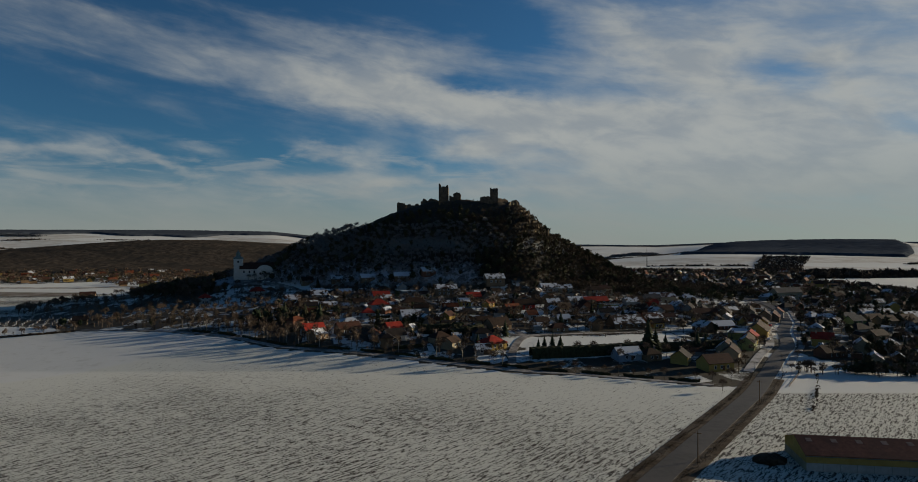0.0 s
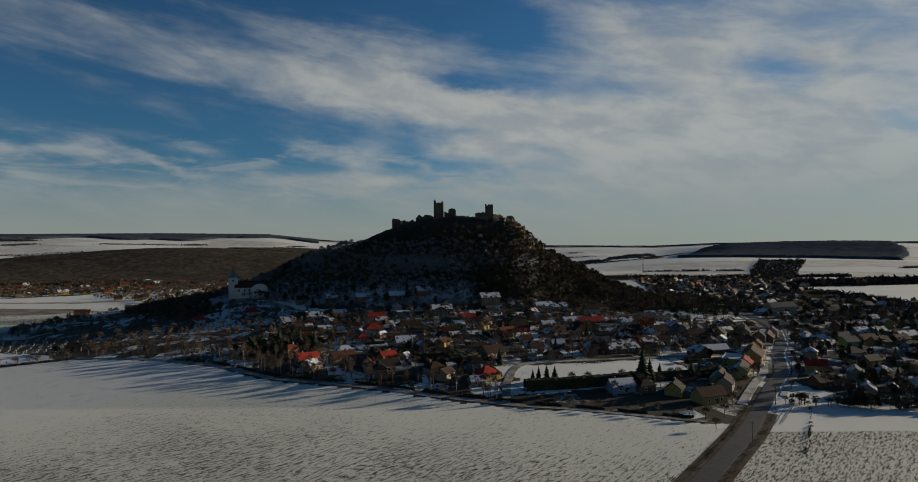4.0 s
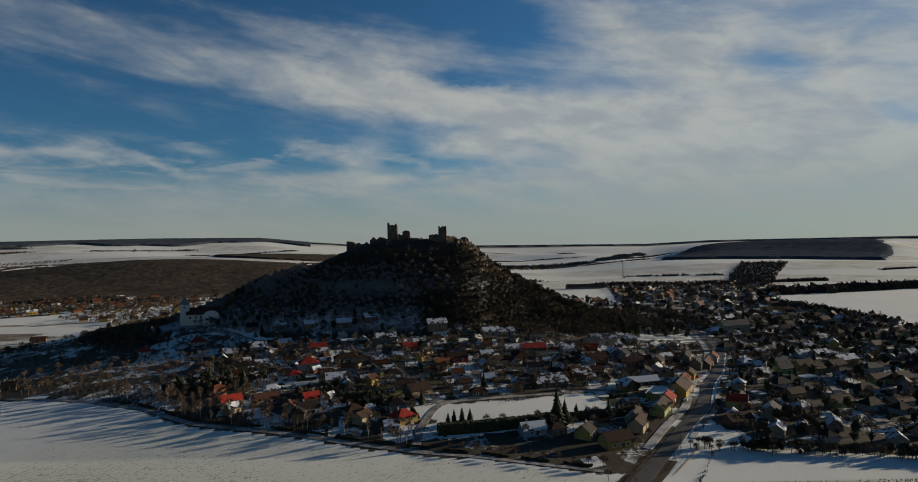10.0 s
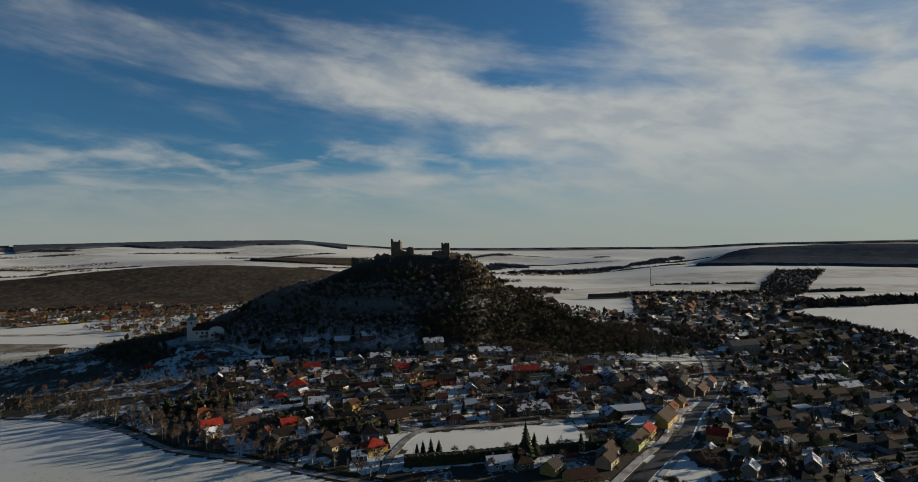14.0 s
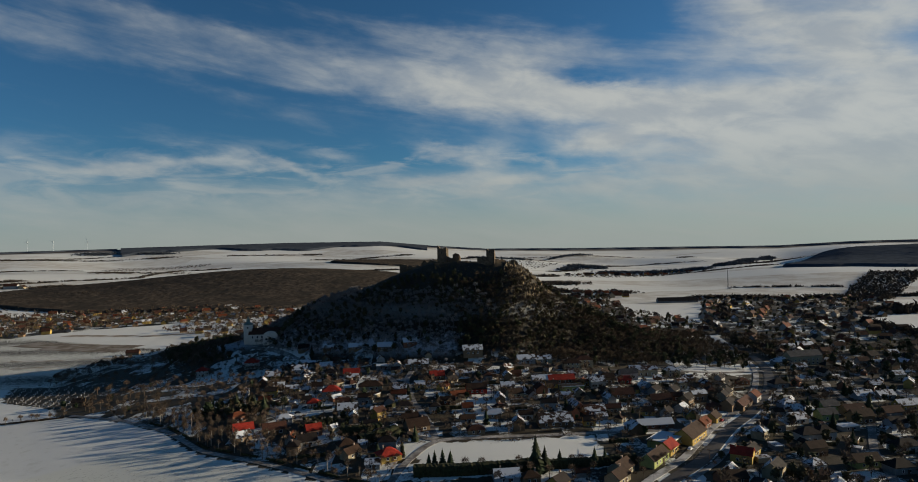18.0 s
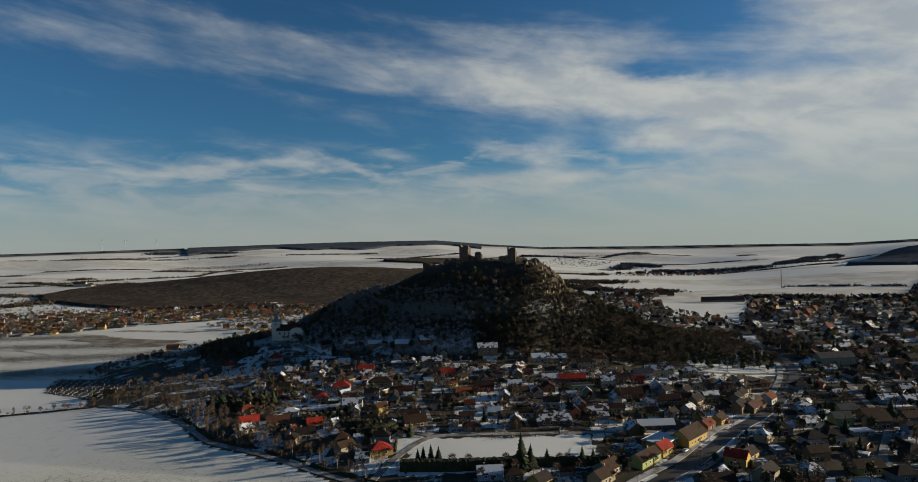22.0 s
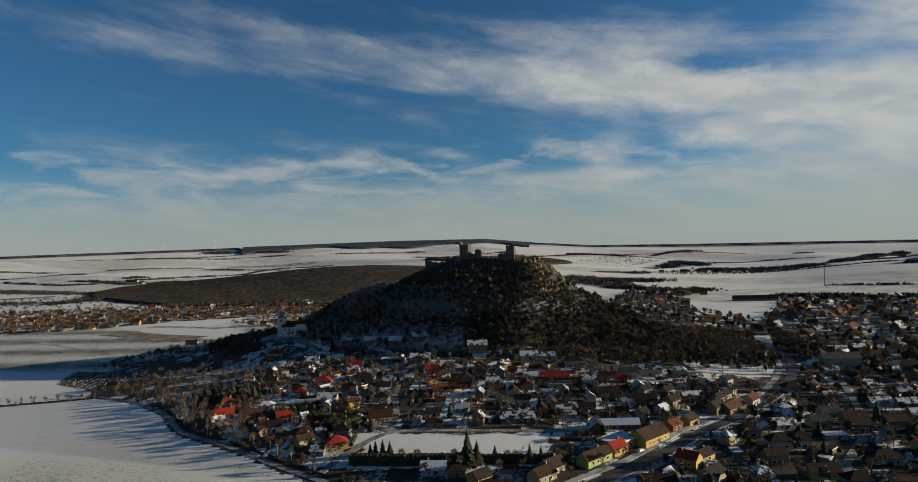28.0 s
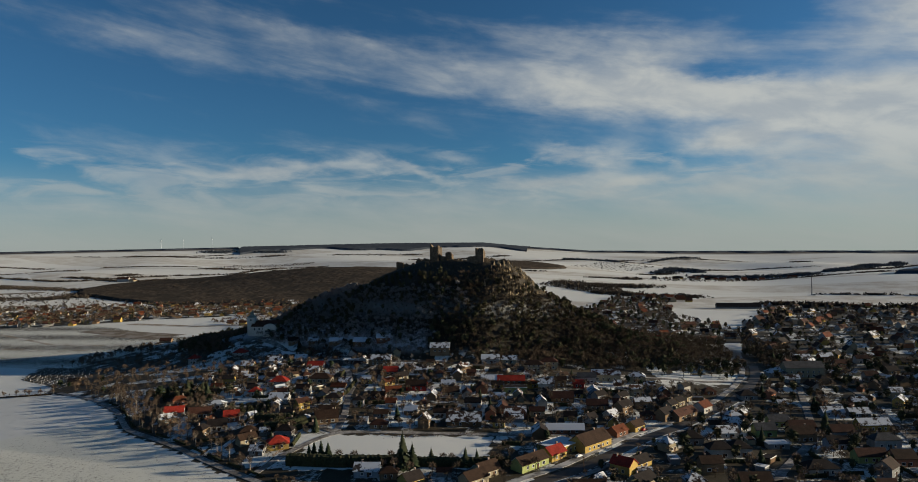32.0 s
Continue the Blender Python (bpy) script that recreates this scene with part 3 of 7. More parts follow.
def inside(x, y, poly):
    """Whether points lie in a polygon."""
    x, y = np.asarray(x, float), np.asarray(y, float)
    res = np.zeros(x.shape, bool)
    for (ax, ay), (bx, by) in zip(poly, poly[1:] + poly[:1]):
        cross = (ay > y) != (by > y)
        res ^= cross & (x < (bx - ax) * (y - ay) / ((by - ay) if by != ay else 1e-9) + ax)
    return res


def left_wood(x, y):
    """Where the leafless wood covers the low ridge behind the far village, and the next ridge."""
    u = np.degrees(np.arctan2(np.asarray(x, float) - 173, np.asarray(y, float) - 12))
    first = smooth(bump(x, y, -640, 1310, 480, 250, 10) + 0.04 * hash_noise(x, y, 60), 0.28, 0.36)
    return np.maximum(first, smooth(bump(x, y, -540, 2450, 270, 170, 10), 0.3, 0.42) * (u < 0))


def right_wood(x, y):
    """Where the wood covers the ridge on the sunny side."""
    x, y = np.asarray(x, float), np.asarray(y, float)
    d, a = np.hypot(x - 110, y - 10), np.degrees(np.arctan2(x - 110, y - 10))
    near = 2020 + 14 * np.sin(a * 1.3)
    return smooth(d, near, near + 40) * (1 - smooth(d, near + (a - 15.2) * 240, near + (a - 15.2) * 240 + 60)) * (a > 15.6) * (a < 31.5 + 0.4 * np.sin(d / 90))


def build_ground():
    xs = axis(-300, 420, 2.5, -4880, 4880, 1.035)
    ys = axis(120, 660, 2.5, -4000, 4880, 1.035)
    X, Y = np.meshgrid(xs, ys)
    Z = ground(X, Y) + rocky(X, Y)
    ob = big_mesh("ground", np.stack([X, Y, Z], -1).reshape(-1, 3), grid_faces(len(xs), len(ys)), M["ground"], smooth_shade=True)
    tagged(ob, "snow-covered farmland, village ground and rocky castle hill", "ground", kind="structure")
    h = castle_hill(X, Y)
    d = np.hypot(X - 110, Y - 10)
    field = (Y < front_edge(X) - 2) & (X < road_x(Y) + 4) & (X > -420)
    right = (X > road_x(Y)) & (Y < 300) & (X < 600)
    near = smooth(front_edge(X) - Y, 18, 95)
    soil = np.where(field, 0.78 + 0.22 * near, np.where(right & (Y < 258), 1.02, 0.0))
    meadow = smooth(-0.75 * (X + 186) + 0.66 * (Y - 274), 0, 5) * field
    soil = soil * (1 - 0.9 * meadow) * np.where(field, 1 - 0.25 * smooth(-X, 95, 170) * smooth(Y, 200, 290), 1.0)
    yard = ((Y > front_edge(X) + 1) & (X < road_x(Y)) & (X > -230) & (Y < 640)) | inside(X, Y, RIGHT_VILLAGE) | inside(X, Y, BEHIND) | inside(X, Y, FAR_VILLAGE)
    yard = (yard * 1.08 + 0.14 * inside(X, Y, RIGHT_VILLAGE)) * (1 - smooth(h, 8, 16)) * (1 - smooth(-X, 150, 260) * (d < 600))
    pitch = (np.abs((X - 80) * 0.956 + (Y - 350) * 0.292) < 49) & (np.abs(-(X - 80) * 0.292 + (Y - 350) * 0.956) < 22)
    yard = np.where(pitch, 0, yard)
    yard = np.maximum(yard, 1.5 * inside(X, Y, CEMETERY))
    yard = np.maximum(yard, 0.75 * smooth(-X + 0.3 * Y, 90, 140) * (Y > front_edge(X) + 2) * (Y < 520) * (X > -240))
    soil = np.maximum(soil, 1.18 * ((X < -300) & (X > -720) & (Y > 480) & (Y < 660 - 0.35 * (X + 300))) * (0.88 + 0.12 * np.sin((Y - 0.2 * X) / 13.0)))
    yard = np.maximum(yard, 1.12 * inside(X, Y, SLOPE))
    for plot in YARDS:
        yard = np.where(inside(X, Y, plot), 0.45, yard)
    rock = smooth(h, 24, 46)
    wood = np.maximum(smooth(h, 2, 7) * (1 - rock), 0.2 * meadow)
    wood = np.maximum(wood, left_wood(X, Y))
    wood = np.maximum(wood, smooth(bump(X, Y, 165, 700, 100, 75), 0.25, 0.5) * (1 - rock))
    wood = np.maximum(wood, 0.8 * smooth(bump(X, Y, -205, 640, 60, 70), 0.3, 0.6))
    wood = np.maximum(wood, smooth(bump(X, Y, 95, 588, 85, 36, 8), 0.35, 0.6) * (1 - rock))
    a = np.degrees(np.arctan2(X - 110, Y - 10))
    wood = np.maximum(wood, smooth(d + 90 * np.sin(a * 0.45) + 40 * np.sin(a * 1.3), 4080, 4160) * ((a > -37) & (a < -14)))
    wood = np.maximum(wood, right_wood(X, Y))
    wood = np.maximum(wood, smooth(d, 4250, 4330) * (np.abs(a) < 70))
    att = ob.data.color_attributes.new("cover", "FLOAT_COLOR", "POINT")
    att.data.foreach_set("color", np.stack([soil, yard, rock, wood], -1).astype(np.float32).ravel())
    return ob


build_ground()


def ribbon(name, points, width, mat, lift=0.12, label="", category="", step=4.0, crown=0.0):
    """A strip laid over the land along a smooth line through the points."""
    p = np.array(points, float)
    s = np.r_[0, np.cumsum(np.hypot(*np.diff(p, axis=0).T))]
    q = np.arange(0, s[-1] + step * 0.5, step)
    x, y = np.interp(q, s, p[:, 0]), np.interp(q, s, p[:, 1])
    for _ in range(3):
        x[1:-1], y[1:-1] = (x[:-2] + 2 * x[1:-1] + x[2:]) / 4, (y[:-2] + 2 * y[1:-1] + y[2:]) / 4
    tx, ty = np.gradient(x), np.gradient(y)
    n = np.hypot(tx, ty)
    nx, ny = -ty / n, tx / n
    cols = []
    ks = np.linspace(-0.5, 0.5, 5)
    for k in ks:
        u, v = x + nx * width * k, y + ny * width * k
        z = ground(u, v) + lift + crown * (0.25 - k * k)
        cols.append(np.stack([u, v, z], -1))
    edge = [cols[0] - np.array([0, 0, lift + 0.5]), *cols, cols[-1] - np.array([0, 0, lift + 0.5])]
    V = np.stack(edge, 1)
    ob = big_mesh(name, V.reshape(-1, 3), grid_faces(V.shape[1], V.shape[0])[:, ::-1], mat, smooth_shade=False)
    return tagged(ob, label, category, kind="structure")


ROAD = [(road_x(y), y) for y in range(60, 660, 12)]
ribbon("verge", [p for p in ROAD if p[1] < 300], 15, M["verge"], 0.10, "brown dead-grass road verge with snow remains", "verge")
ribbon("road", ROAD, 7.0, M["asphalt"], 0.17, "wet grey asphalt main road into the village", "road", crown=0.1)
ribbon("pavement", [(x - 9.5, y) for x, y in ROAD if 296 < y < 640], 4.2, M["pavement"], 0.30, "half-cleared pavement with trodden snow", "pavement")
ribbon("pavement", [(x + 7.5, y) for x, y in ROAD if 300 < y < 560], 3.0, M["pavement"], 0.30, "half-cleared pavement with trodden snow", "pavement")
ribbon("track", [(x, float(front_edge(x)) + 5) for x in range(-225, 108, 8)], 3.4, M["track"], 0.2, "farm track with wheel ruts through snow", "track")
ribbon("lane", [(24, 305), (26, 330), (31, 352), (36, 364), (60, 372), (90, 380), (125, 392), (160, 403), (196, 412)], 4.0, M["track"], 0.24, "narrow village lane with trodden snow", "lane")
ribbon("lane", [(36, 364), (8, 372), (-20, 382)], 4.2, M["track"], 0.24, "narrow village lane with trodden snow", "lane")


M["plough"] = material("frozen_ploughland", (0.13, 0.105, 0.08), 0.95, 0.4, 0.3, (0.34, 0.32, 0.29), 0.5)
for pts, w in (([(-552, 712), (-470, 697), (-385, 688)], 36), ([(-500, 684), (-440, 675), (-384, 668)], 24), ([(-1245, 1040), (-1160, 1120)], 44), ([(-1554, 1291), (-1400, 1262), (-1240, 1227)], 30)):
    ribbon("plough_strip", pts, w, M["plough"], 0.15, "brown ploughed strip showing through the snow", "field")
for pts, w in (([(-560, 785), (-430, 782), (-385, 812)], 16), ([(-640, 650), (-548, 621), (-487, 600), (-452, 603), (-404, 611), (-357, 622)], 5), ([(-700, 590), (-560, 560), (-430, 566), (-380, 585)], 4)):
    ribbon("stubble_strip", pts, w, M["stubble"], 0.15, "brown stubble strip showing through the snow", "field")
ribbon("lane", [(292, 575), (289, 505), (286, 446), (264, 385), (254, 330)], 4.2, M["track"], 0.24, "narrow village lane with trodden snow", "lane")
ribbon("lane", [(318, 590), (327, 575), (331, 523), (335, 445), (332, 390)], 4.2, M["track"], 0.24, "narrow village lane with trodden snow", "lane")
ribbon("lane", [(150, 545), (190, 560), (225, 565), (258, 580)], 4.5, M["track"], 0.24, "narrow village lane with trodden snow", "lane")
ribbon("lane", [(-15, 520), (20, 524), (60, 528), (110, 534), (150, 545)], 4.5, M["asphalt"], 0.24, "cleared lane along the foot of the hill", "lane")
ribbon("lane", [(-15, 520), (-12, 480), (6, 430), (24, 395), (36, 364)], 4.0, M["track"], 0.24, "narrow village lane with trodden snow", "lane")
ribbon("dirt_path", [(-231, 425), (-238, 470), (-243, 512), (-262, 590), (-289, 676)], 4.5, M["verge"], 0.2, "brown dirt path climbing past the cemetery", "path")
ribbon("lane", [(-218, 489), (-160, 452), (-108, 417), (-69, 391), (-47, 387), (-24, 400)], 3.4, M["track"], 0.22, "narrow village lane with trodden snow", "lane")
ribbon("lane", [(-185, 580), (-158, 571), (-110, 541), (-67, 514), (-25, 486), (-13, 463)], 4.0, M["track"], 0.24, "narrow village lane with trodden snow", "lane")


# ---- builders ----
def part(name, bm, mat, parent, label=""):
    """Links a bmesh as one mesh object under a thing or a part."""
    me = bpy.data.meshes.new(name)
    bm.to_mesh(me)
    bm.free()
    for m in mat if isinstance(mat, (list, tuple)) else [mat]:
        me.materials.append(m)
    ob = new(name, me)
    ob.parent = parent
    return tagged(ob, label) if label else ob


PANES = {}


def shared(name, me, parent, m=None):
    ob = new(name, me)
    ob.parent = parent
    if m is not None:
        ob.matrix_basis = m
    if me.name in PANES:
        new("pane", PANES[me.name]).parent = ob
    return ob


def thing(name, m, label, category, group="", kind=""):
    ob = new(name)
    ob.empty_display_size = 0.5
    ob.matrix_basis = m
    return tagged(ob, label, category, group, kind)


def solid(bm, verts, faces, mi=0):
    vs = [bm.verts.new(v) for v in verts]
    for f in faces:
        bm.faces.new([vs[i] for i in f]).material_index = mi
    return vs


BOX = [(0, 3, 2, 1), (4, 5, 6, 7), (0, 1, 5, 4), (1, 2, 6, 5), (2, 3, 7, 6), (3, 0, 4, 7)]


def box(bm, x0, y0, z0, x1, y1, z1, mi=0):
    return solid(bm, [(x0, y0, z0), (x1, y0, z0), (x1, y1, z0), (x0, y1, z0), (x0, y0, z1), (x1, y0, z1), (x1, y1, z1), (x0, y1, z1)], BOX, mi)


def boxes(*dims):
    bm = bmesh.new()
    for d in dims:
        box(bm, *d)
    return bm


def tube(bm, a, b, ra, rb, n=6, mi=0, cap=True):
    a, b = Vector(a), Vector(b)
    w = (b - a).normalized()
    u = w.orthogonal().normalized()
    v = w.cross(u)
    low = [bm.verts.new(a + (u * math.cos(k * math.tau / n) + v * math.sin(k * math.tau / n)) * ra) for k in range(n)]
    up = [bm.verts.new(b + (u * math.cos(k * math.tau / n) + v * math.sin(k * math.tau / n)) * rb) for k in range(n)]
    for k in range(n):
        bm.faces.new((low[k], low[(k + 1) % n], up[(k + 1) % n], up[k])).material_index = mi
    if cap:
        bm.faces.new(up).material_index = mi


def as_mesh(name, bm, mats):
    me = bpy.data.meshes.new(name)
    bm.to_mesh(me)
    bm.free()
    for m in mats:
        me.materials.append(m)
    return me


def window_mesh(w, h):
    """A framed window with a recessed pane, facing -y: one shell, the pane sunk into its frame."""
    bm = bmesh.new()
    f = 0.14
    def ring(a, b, y):
        return [bm.verts.new(v) for v in ((-a, y, -b), (a, y, -b), (a, y, b), (-a, y, b))]
    back, front, lip, pane = ring(w / 2 + f, h / 2 + f, 0.0), ring(w / 2 + f, h / 2 + f, -0.10), ring(w / 2, h / 2, -0.10), ring(w / 2, h / 2, -0.03)
    for p, q in ((back, front), (front, lip), (lip, pane)):
        for k in range(4):
            bm.faces.new((p[k], p[(k + 1) % 4], q[(k + 1) % 4], q[k]))
    me = as_mesh("window", bm, [M["frame"]])
    glass = bmesh.new()
    glass.faces.new([glass.verts.new(v) for v in ((-w / 2, -0.03, -h / 2), (w / 2, -0.03, -h / 2), (w / 2, -0.03, h / 2), (-w / 2, -0.03, h / 2))])
    PANES[me.name] = as_mesh("pane", glass, [M["glass"]])
    return me


WINDOW, WIDE = window_mesh(1.0, 1.3), window_mesh(1.7, 1.3)
DOOR = as_mesh("door", boxes((-0.6, -0.12, 0, 0.6, 0, 2.1), (-0.5, -0.16, 0.1, 0.5, -0.12, 2.0)), [M["door"]])
CHIMNEY = as_mesh("chimney", boxes((-0.35, -0.35, -1.6, 0.35, 0.35, 1.0), (-0.43, -0.43, 1.0, 0.43, 0.43, 1.18)), [M["chimney"]])

WALL_WORD = dict(white="white", cream="cream", yellow="yellow", tan="tan", grey="grey", green="pale green", salmon="salmon-pink", red="red-painted", brick="brick-brown", blue="blue-grey", wood="dark timber")
ROOF_WORD = dict(r_red="bright red tiled", r_orange="orange-brown tiled", r_brown="brown tiled", r_dark="dark brown tiled", r_grey="grey sheet", r_old="weathered red-brown", s_old="half-snowy red-brown",
                 s_brown="half-snowy brown", s_dark="half-snowy dark", s_full="snow-covered")
COLD = dict(r_red="r_red", r_orange="s_old", r_brown="s_brown", r_dark="s_dark", r_grey="s_dark", r_old="s_old")
HOUSES = []
dice = random.Random(7)


def gable_roof(bm, L, W, z, rise, side, over=0.45, thick=0.22):
    """One slope of a gable roof, as a slab; side is -1 or 1."""
    x0, x1 = -L / 2 - over, L / 2 + over
    run = W / 2 + over
    drop = rise * over / (W / 2)
    lo = z - drop
    y1 = side * run
    a = [(x0, 0, z + rise), (x1, 0, z + rise), (x1, y1, lo), (x0, y1, lo)]
    solid(bm, [*[(p[0], p[1], p[2]) for p in a], *[(p[0], p[1], p[2] + thick) for p in a]], BOX if side < 0 else [f[::-1] for f in BOX])


def hip_roof(bm, L, W, z, rise, over=0.5, thick=0.2):
    x, y = L / 2 + over, W / 2 + over
    k = max(L / 2 - W / 2, 0.4)
    lo = z - rise * over / (W / 2)
    for dz in (thick, 0.0):
        solid(bm, [(-x, -y, lo + dz), (x, -y, lo + dz), (x, y, lo + dz), (-x, y, lo + dz), (-k, 0, z + rise + dz), (k, 0, z + rise + dz)], [(0, 1, 5, 4), (1, 2, 5), (2, 3, 4, 5), (3, 0, 4)])
    solid(bm, [(-x, -y, lo), (x, -y, lo), (x, y, lo), (-x, y, lo), (-x, -y, lo + thick), (x, -y, lo + thick), (x, y, lo + thick), (-x, y, lo + thick)], BOX[2:])


def house(x, y, turn, L, W, eave, style="gable", wall="white", roof="r_brown", rise=None, detail=2, name="house", cold=None, group="village houses"):
    """A plastered house: walls with gables, roof slopes, chimney, door, windows."""
    if name == "house":
        L, W, eave = L * 0.86, W * 0.86, eave * 0.9
    rise = rise or (W * 0.38 if style == "gable" else W * 0.33)
    if style == "flat":
        rise = 0.35
    z = gz(x, y)
    HOUSES.append((x, y, max(L, W) * 0.5))
    big = name == "house"
    ob = thing(name, pose(x, y, z, 0, 0, turn), f"{WALL_WORD[wall]} {'two-storey ' if eave > 5 else ''}{name.replace('_', ' ')} with {ROOF_WORD[roof]} {style} roof", name.replace("_", " "), group)
    bm = bmesh.new()
    l, w = L / 2, W / 2
    if style == "gable":
        ring = [(-w, -2.5), (w, -2.5), (w, eave), (0, eave + rise), (-w, eave)]
        n = 5
    else:
        ring = [(-w, -2.5), (w, -2.5), (w, eave), (-w, eave)]
        n = 4
    solid(bm, [(-l, a, b) for a, b in ring] + [(l, a, b) for a, b in ring], [tuple(range(n))[::-1], tuple(range(n, 2 * n))] + [(k, (k + 1) % n, (k + 1) % n + n, k + n) for k in range(n)])
    part("wall", bm, M[wall], ob)
    if style == "gable":
        for side in (-1, 1):
            bm = bmesh.new()
            gable_roof(bm, L, W, eave, rise, side)
            normal = Matrix.Rotation(radians(turn), 3, "Z") @ Vector((0, side, 0.8))
            shady = normal.dot(to_sun) < 0.12
            key = (cold or (COLD.get(roof, roof) if dice.random() < 0.40 else roof)) if shady else roof
            part("roof", bm, M[key], ob)
    elif style == "hip":
        bm = bmesh.new()
        hip_roof(bm, L, W, eave, rise)
        part("roof", bm, M[roof], ob)
    else:
        part("roof", boxes((-l - 0.25, -w - 0.25, eave, l + 0.25, w + 0.25, eave + 0.3)), M[roof], ob)
        part("parapet", boxes((-l - 0.3, -w - 0.3, eave - 0.1, l + 0.3, -w - 0.2, eave + 0.4), (-l - 0.3, w + 0.2, eave - 0.1, l + 0.3, w + 0.3, eave + 0.4)), M["frame"], ob)
    if detail and style != "flat" and big:
        shared("chimney", CHIMNEY, ob, pose(L * dice.choice((-0.22, 0.2, 0.3)), W * 0.08, eave + rise * 0.95))
    if detail >= 2:
        spots = []
        for floor in range(1 if eave < 4.8 else 2):
            h = 1.55 + 2.75 * floor
            for k in np.linspace(-0.5, 0.5, max(2, int(L / 4.2)) + 2)[1:-1]:
                spots += [(k * L, -w, h, 0), (k * L, w, h, 180)]
            for k in (-0.22, 0.22):
                spots += [(l, k * W, h, 90)]
        if style == "gable" and rise > 2.6:
            spots.append((l, 0, eave + rise * 0.33, 90))
        for k, (a, b, h, r) in enumerate(spots):
            if detail == 2 and (r == 180 and abs(turn % 180) < 60):
                continue
            shared("window", WINDOW if (k * 7 + int(L)) % 5 else WIDE, ob, pose(a, b, h, 0, 0, r))
        shared("door", DOOR, ob, pose(L * 0.08, -w - 0.01, 0, 0, 0, 0))
    return ob


# ---- trees ----
def sliver_cloud(rng, count, size, centre, spread, width):
    """Thin triangles pointing outwards from a crown's middle: bare twigs."""
    d = rng.normal(size=(count, 3))
    d /= np.linalg.norm(d, axis=1)[:, None]
    d[:, 2] = np.abs(d[:, 2]) * 0.9 - 0.25
    r = rng.uniform(0.25, 1.0, (count, 1)) ** 0.6
    base = np.array(centre) + d * r * np.array(spread)
    out = d + rng.normal(size=(count, 3)) * 0.45
    out[:, 2] += 0.35
    out /= np.linalg.norm(out, axis=1)[:, None]
    side = np.cross(out, rng.normal(size=(count, 3)))
    side /= np.linalg.norm(side, axis=1)[:, None] + 1e-9
    ln = rng.uniform(0.5, 1.0, (count, 1)) * size
    V = np.stack([base - out * ln * 0.4 - side * width, base - out * ln * 0.4 + side * width, base + out * ln], 1)
    return V.reshape(-1, 3), np.arange(count * 3).reshape(-1, 3)


def bare_tree_arrays(seed, twigs=150, height=9.0, slim=1.0, thick=0.075):
    """Trunk with limbs, and a twig crown, as two (verts, tris) pairs."""
    rng = np.random.default_rng(seed)
    bm = bmesh.new()
    top = Vector((rng.normal() * 0.2, rng.normal() * 0.2, height * 0.72))
    tube(bm, (0, 0, -0.6), (0, 0, height * 0.3), 0.24, 0.17, 5, cap=False)
    tube(bm, (0, 0, height * 0.3), top, 0.17, 0.05, 5)
    for k in range(8):
        a = k * 2.4 + rng.uniform(0, 0.8)
        h = height * rng.uniform(0.25, 0.6)
        ln = height * rng.uniform(0.24, 0.36) * slim
        mid = Vector((math.cos(a) * ln * 0.6, math.sin(a) * ln * 0.6, h + ln * 0.55))
        tip = Vector((math.cos(a + 0.3) * ln, math.sin(a + 0.3) * ln, h + ln * 1.25))
        tube(bm, (0, 0, h), mid, 0.10, 0.06, 3, cap=False)
        tube(bm, mid, tip, 0.06, 0.02, 3)
    bmesh.ops.triangulate(bm, faces=bm.faces[:])
    bm.verts.index_update()
    V, F = np.array([v.co[:] for v in bm.verts]), np.array([[v.index for v in f.verts] for f in bm.faces])
    bm.free()
    T = sliver_cloud(rng, twigs, height * 0.16, (0, 0, height * 0.62), (height * 0.3 * slim, height * 0.3 * slim, height * 0.38), thick)
    return (V, F), T


def conifer_arrays(seed, height=10.0, rings=11, arms=10, fat=0.21):
    rng = np.random.default_rng(seed)
    V, F = [], []
    for k in range(rings):
        u = k / (rings - 1)
        z = height * (0.08 + 0.90 * u)
        r = height * fat * (1 - u) ** 0.85 + 0.12
        for j in range(arms):
            a = (j + 0.5 * (k % 2)) * math.tau / arms + rng.normal() * 0.18
            rr = r * rng.uniform(0.5, 1.2)
            w = rr * 0.42 + 0.1
            c, s = math.cos(a), math.sin(a)
            n = len(V)
            lift = height * 0.10
            V += [(0, 0, z + lift), (c * rr * 0.62 - s * w, s * rr * 0.62 + c * w, z - 0.05 * rr), (c * rr, s * rr, z - 0.28 * rr - rng.uniform(0, 0.2)), (c * rr * 0.62 + s * w, s * rr * 0.62 - c * w, z - 0.05 * rr)]
            F += [(n, n + 1, n + 2), (n, n + 2, n + 3)]
    return np.array(V), np.array(F)


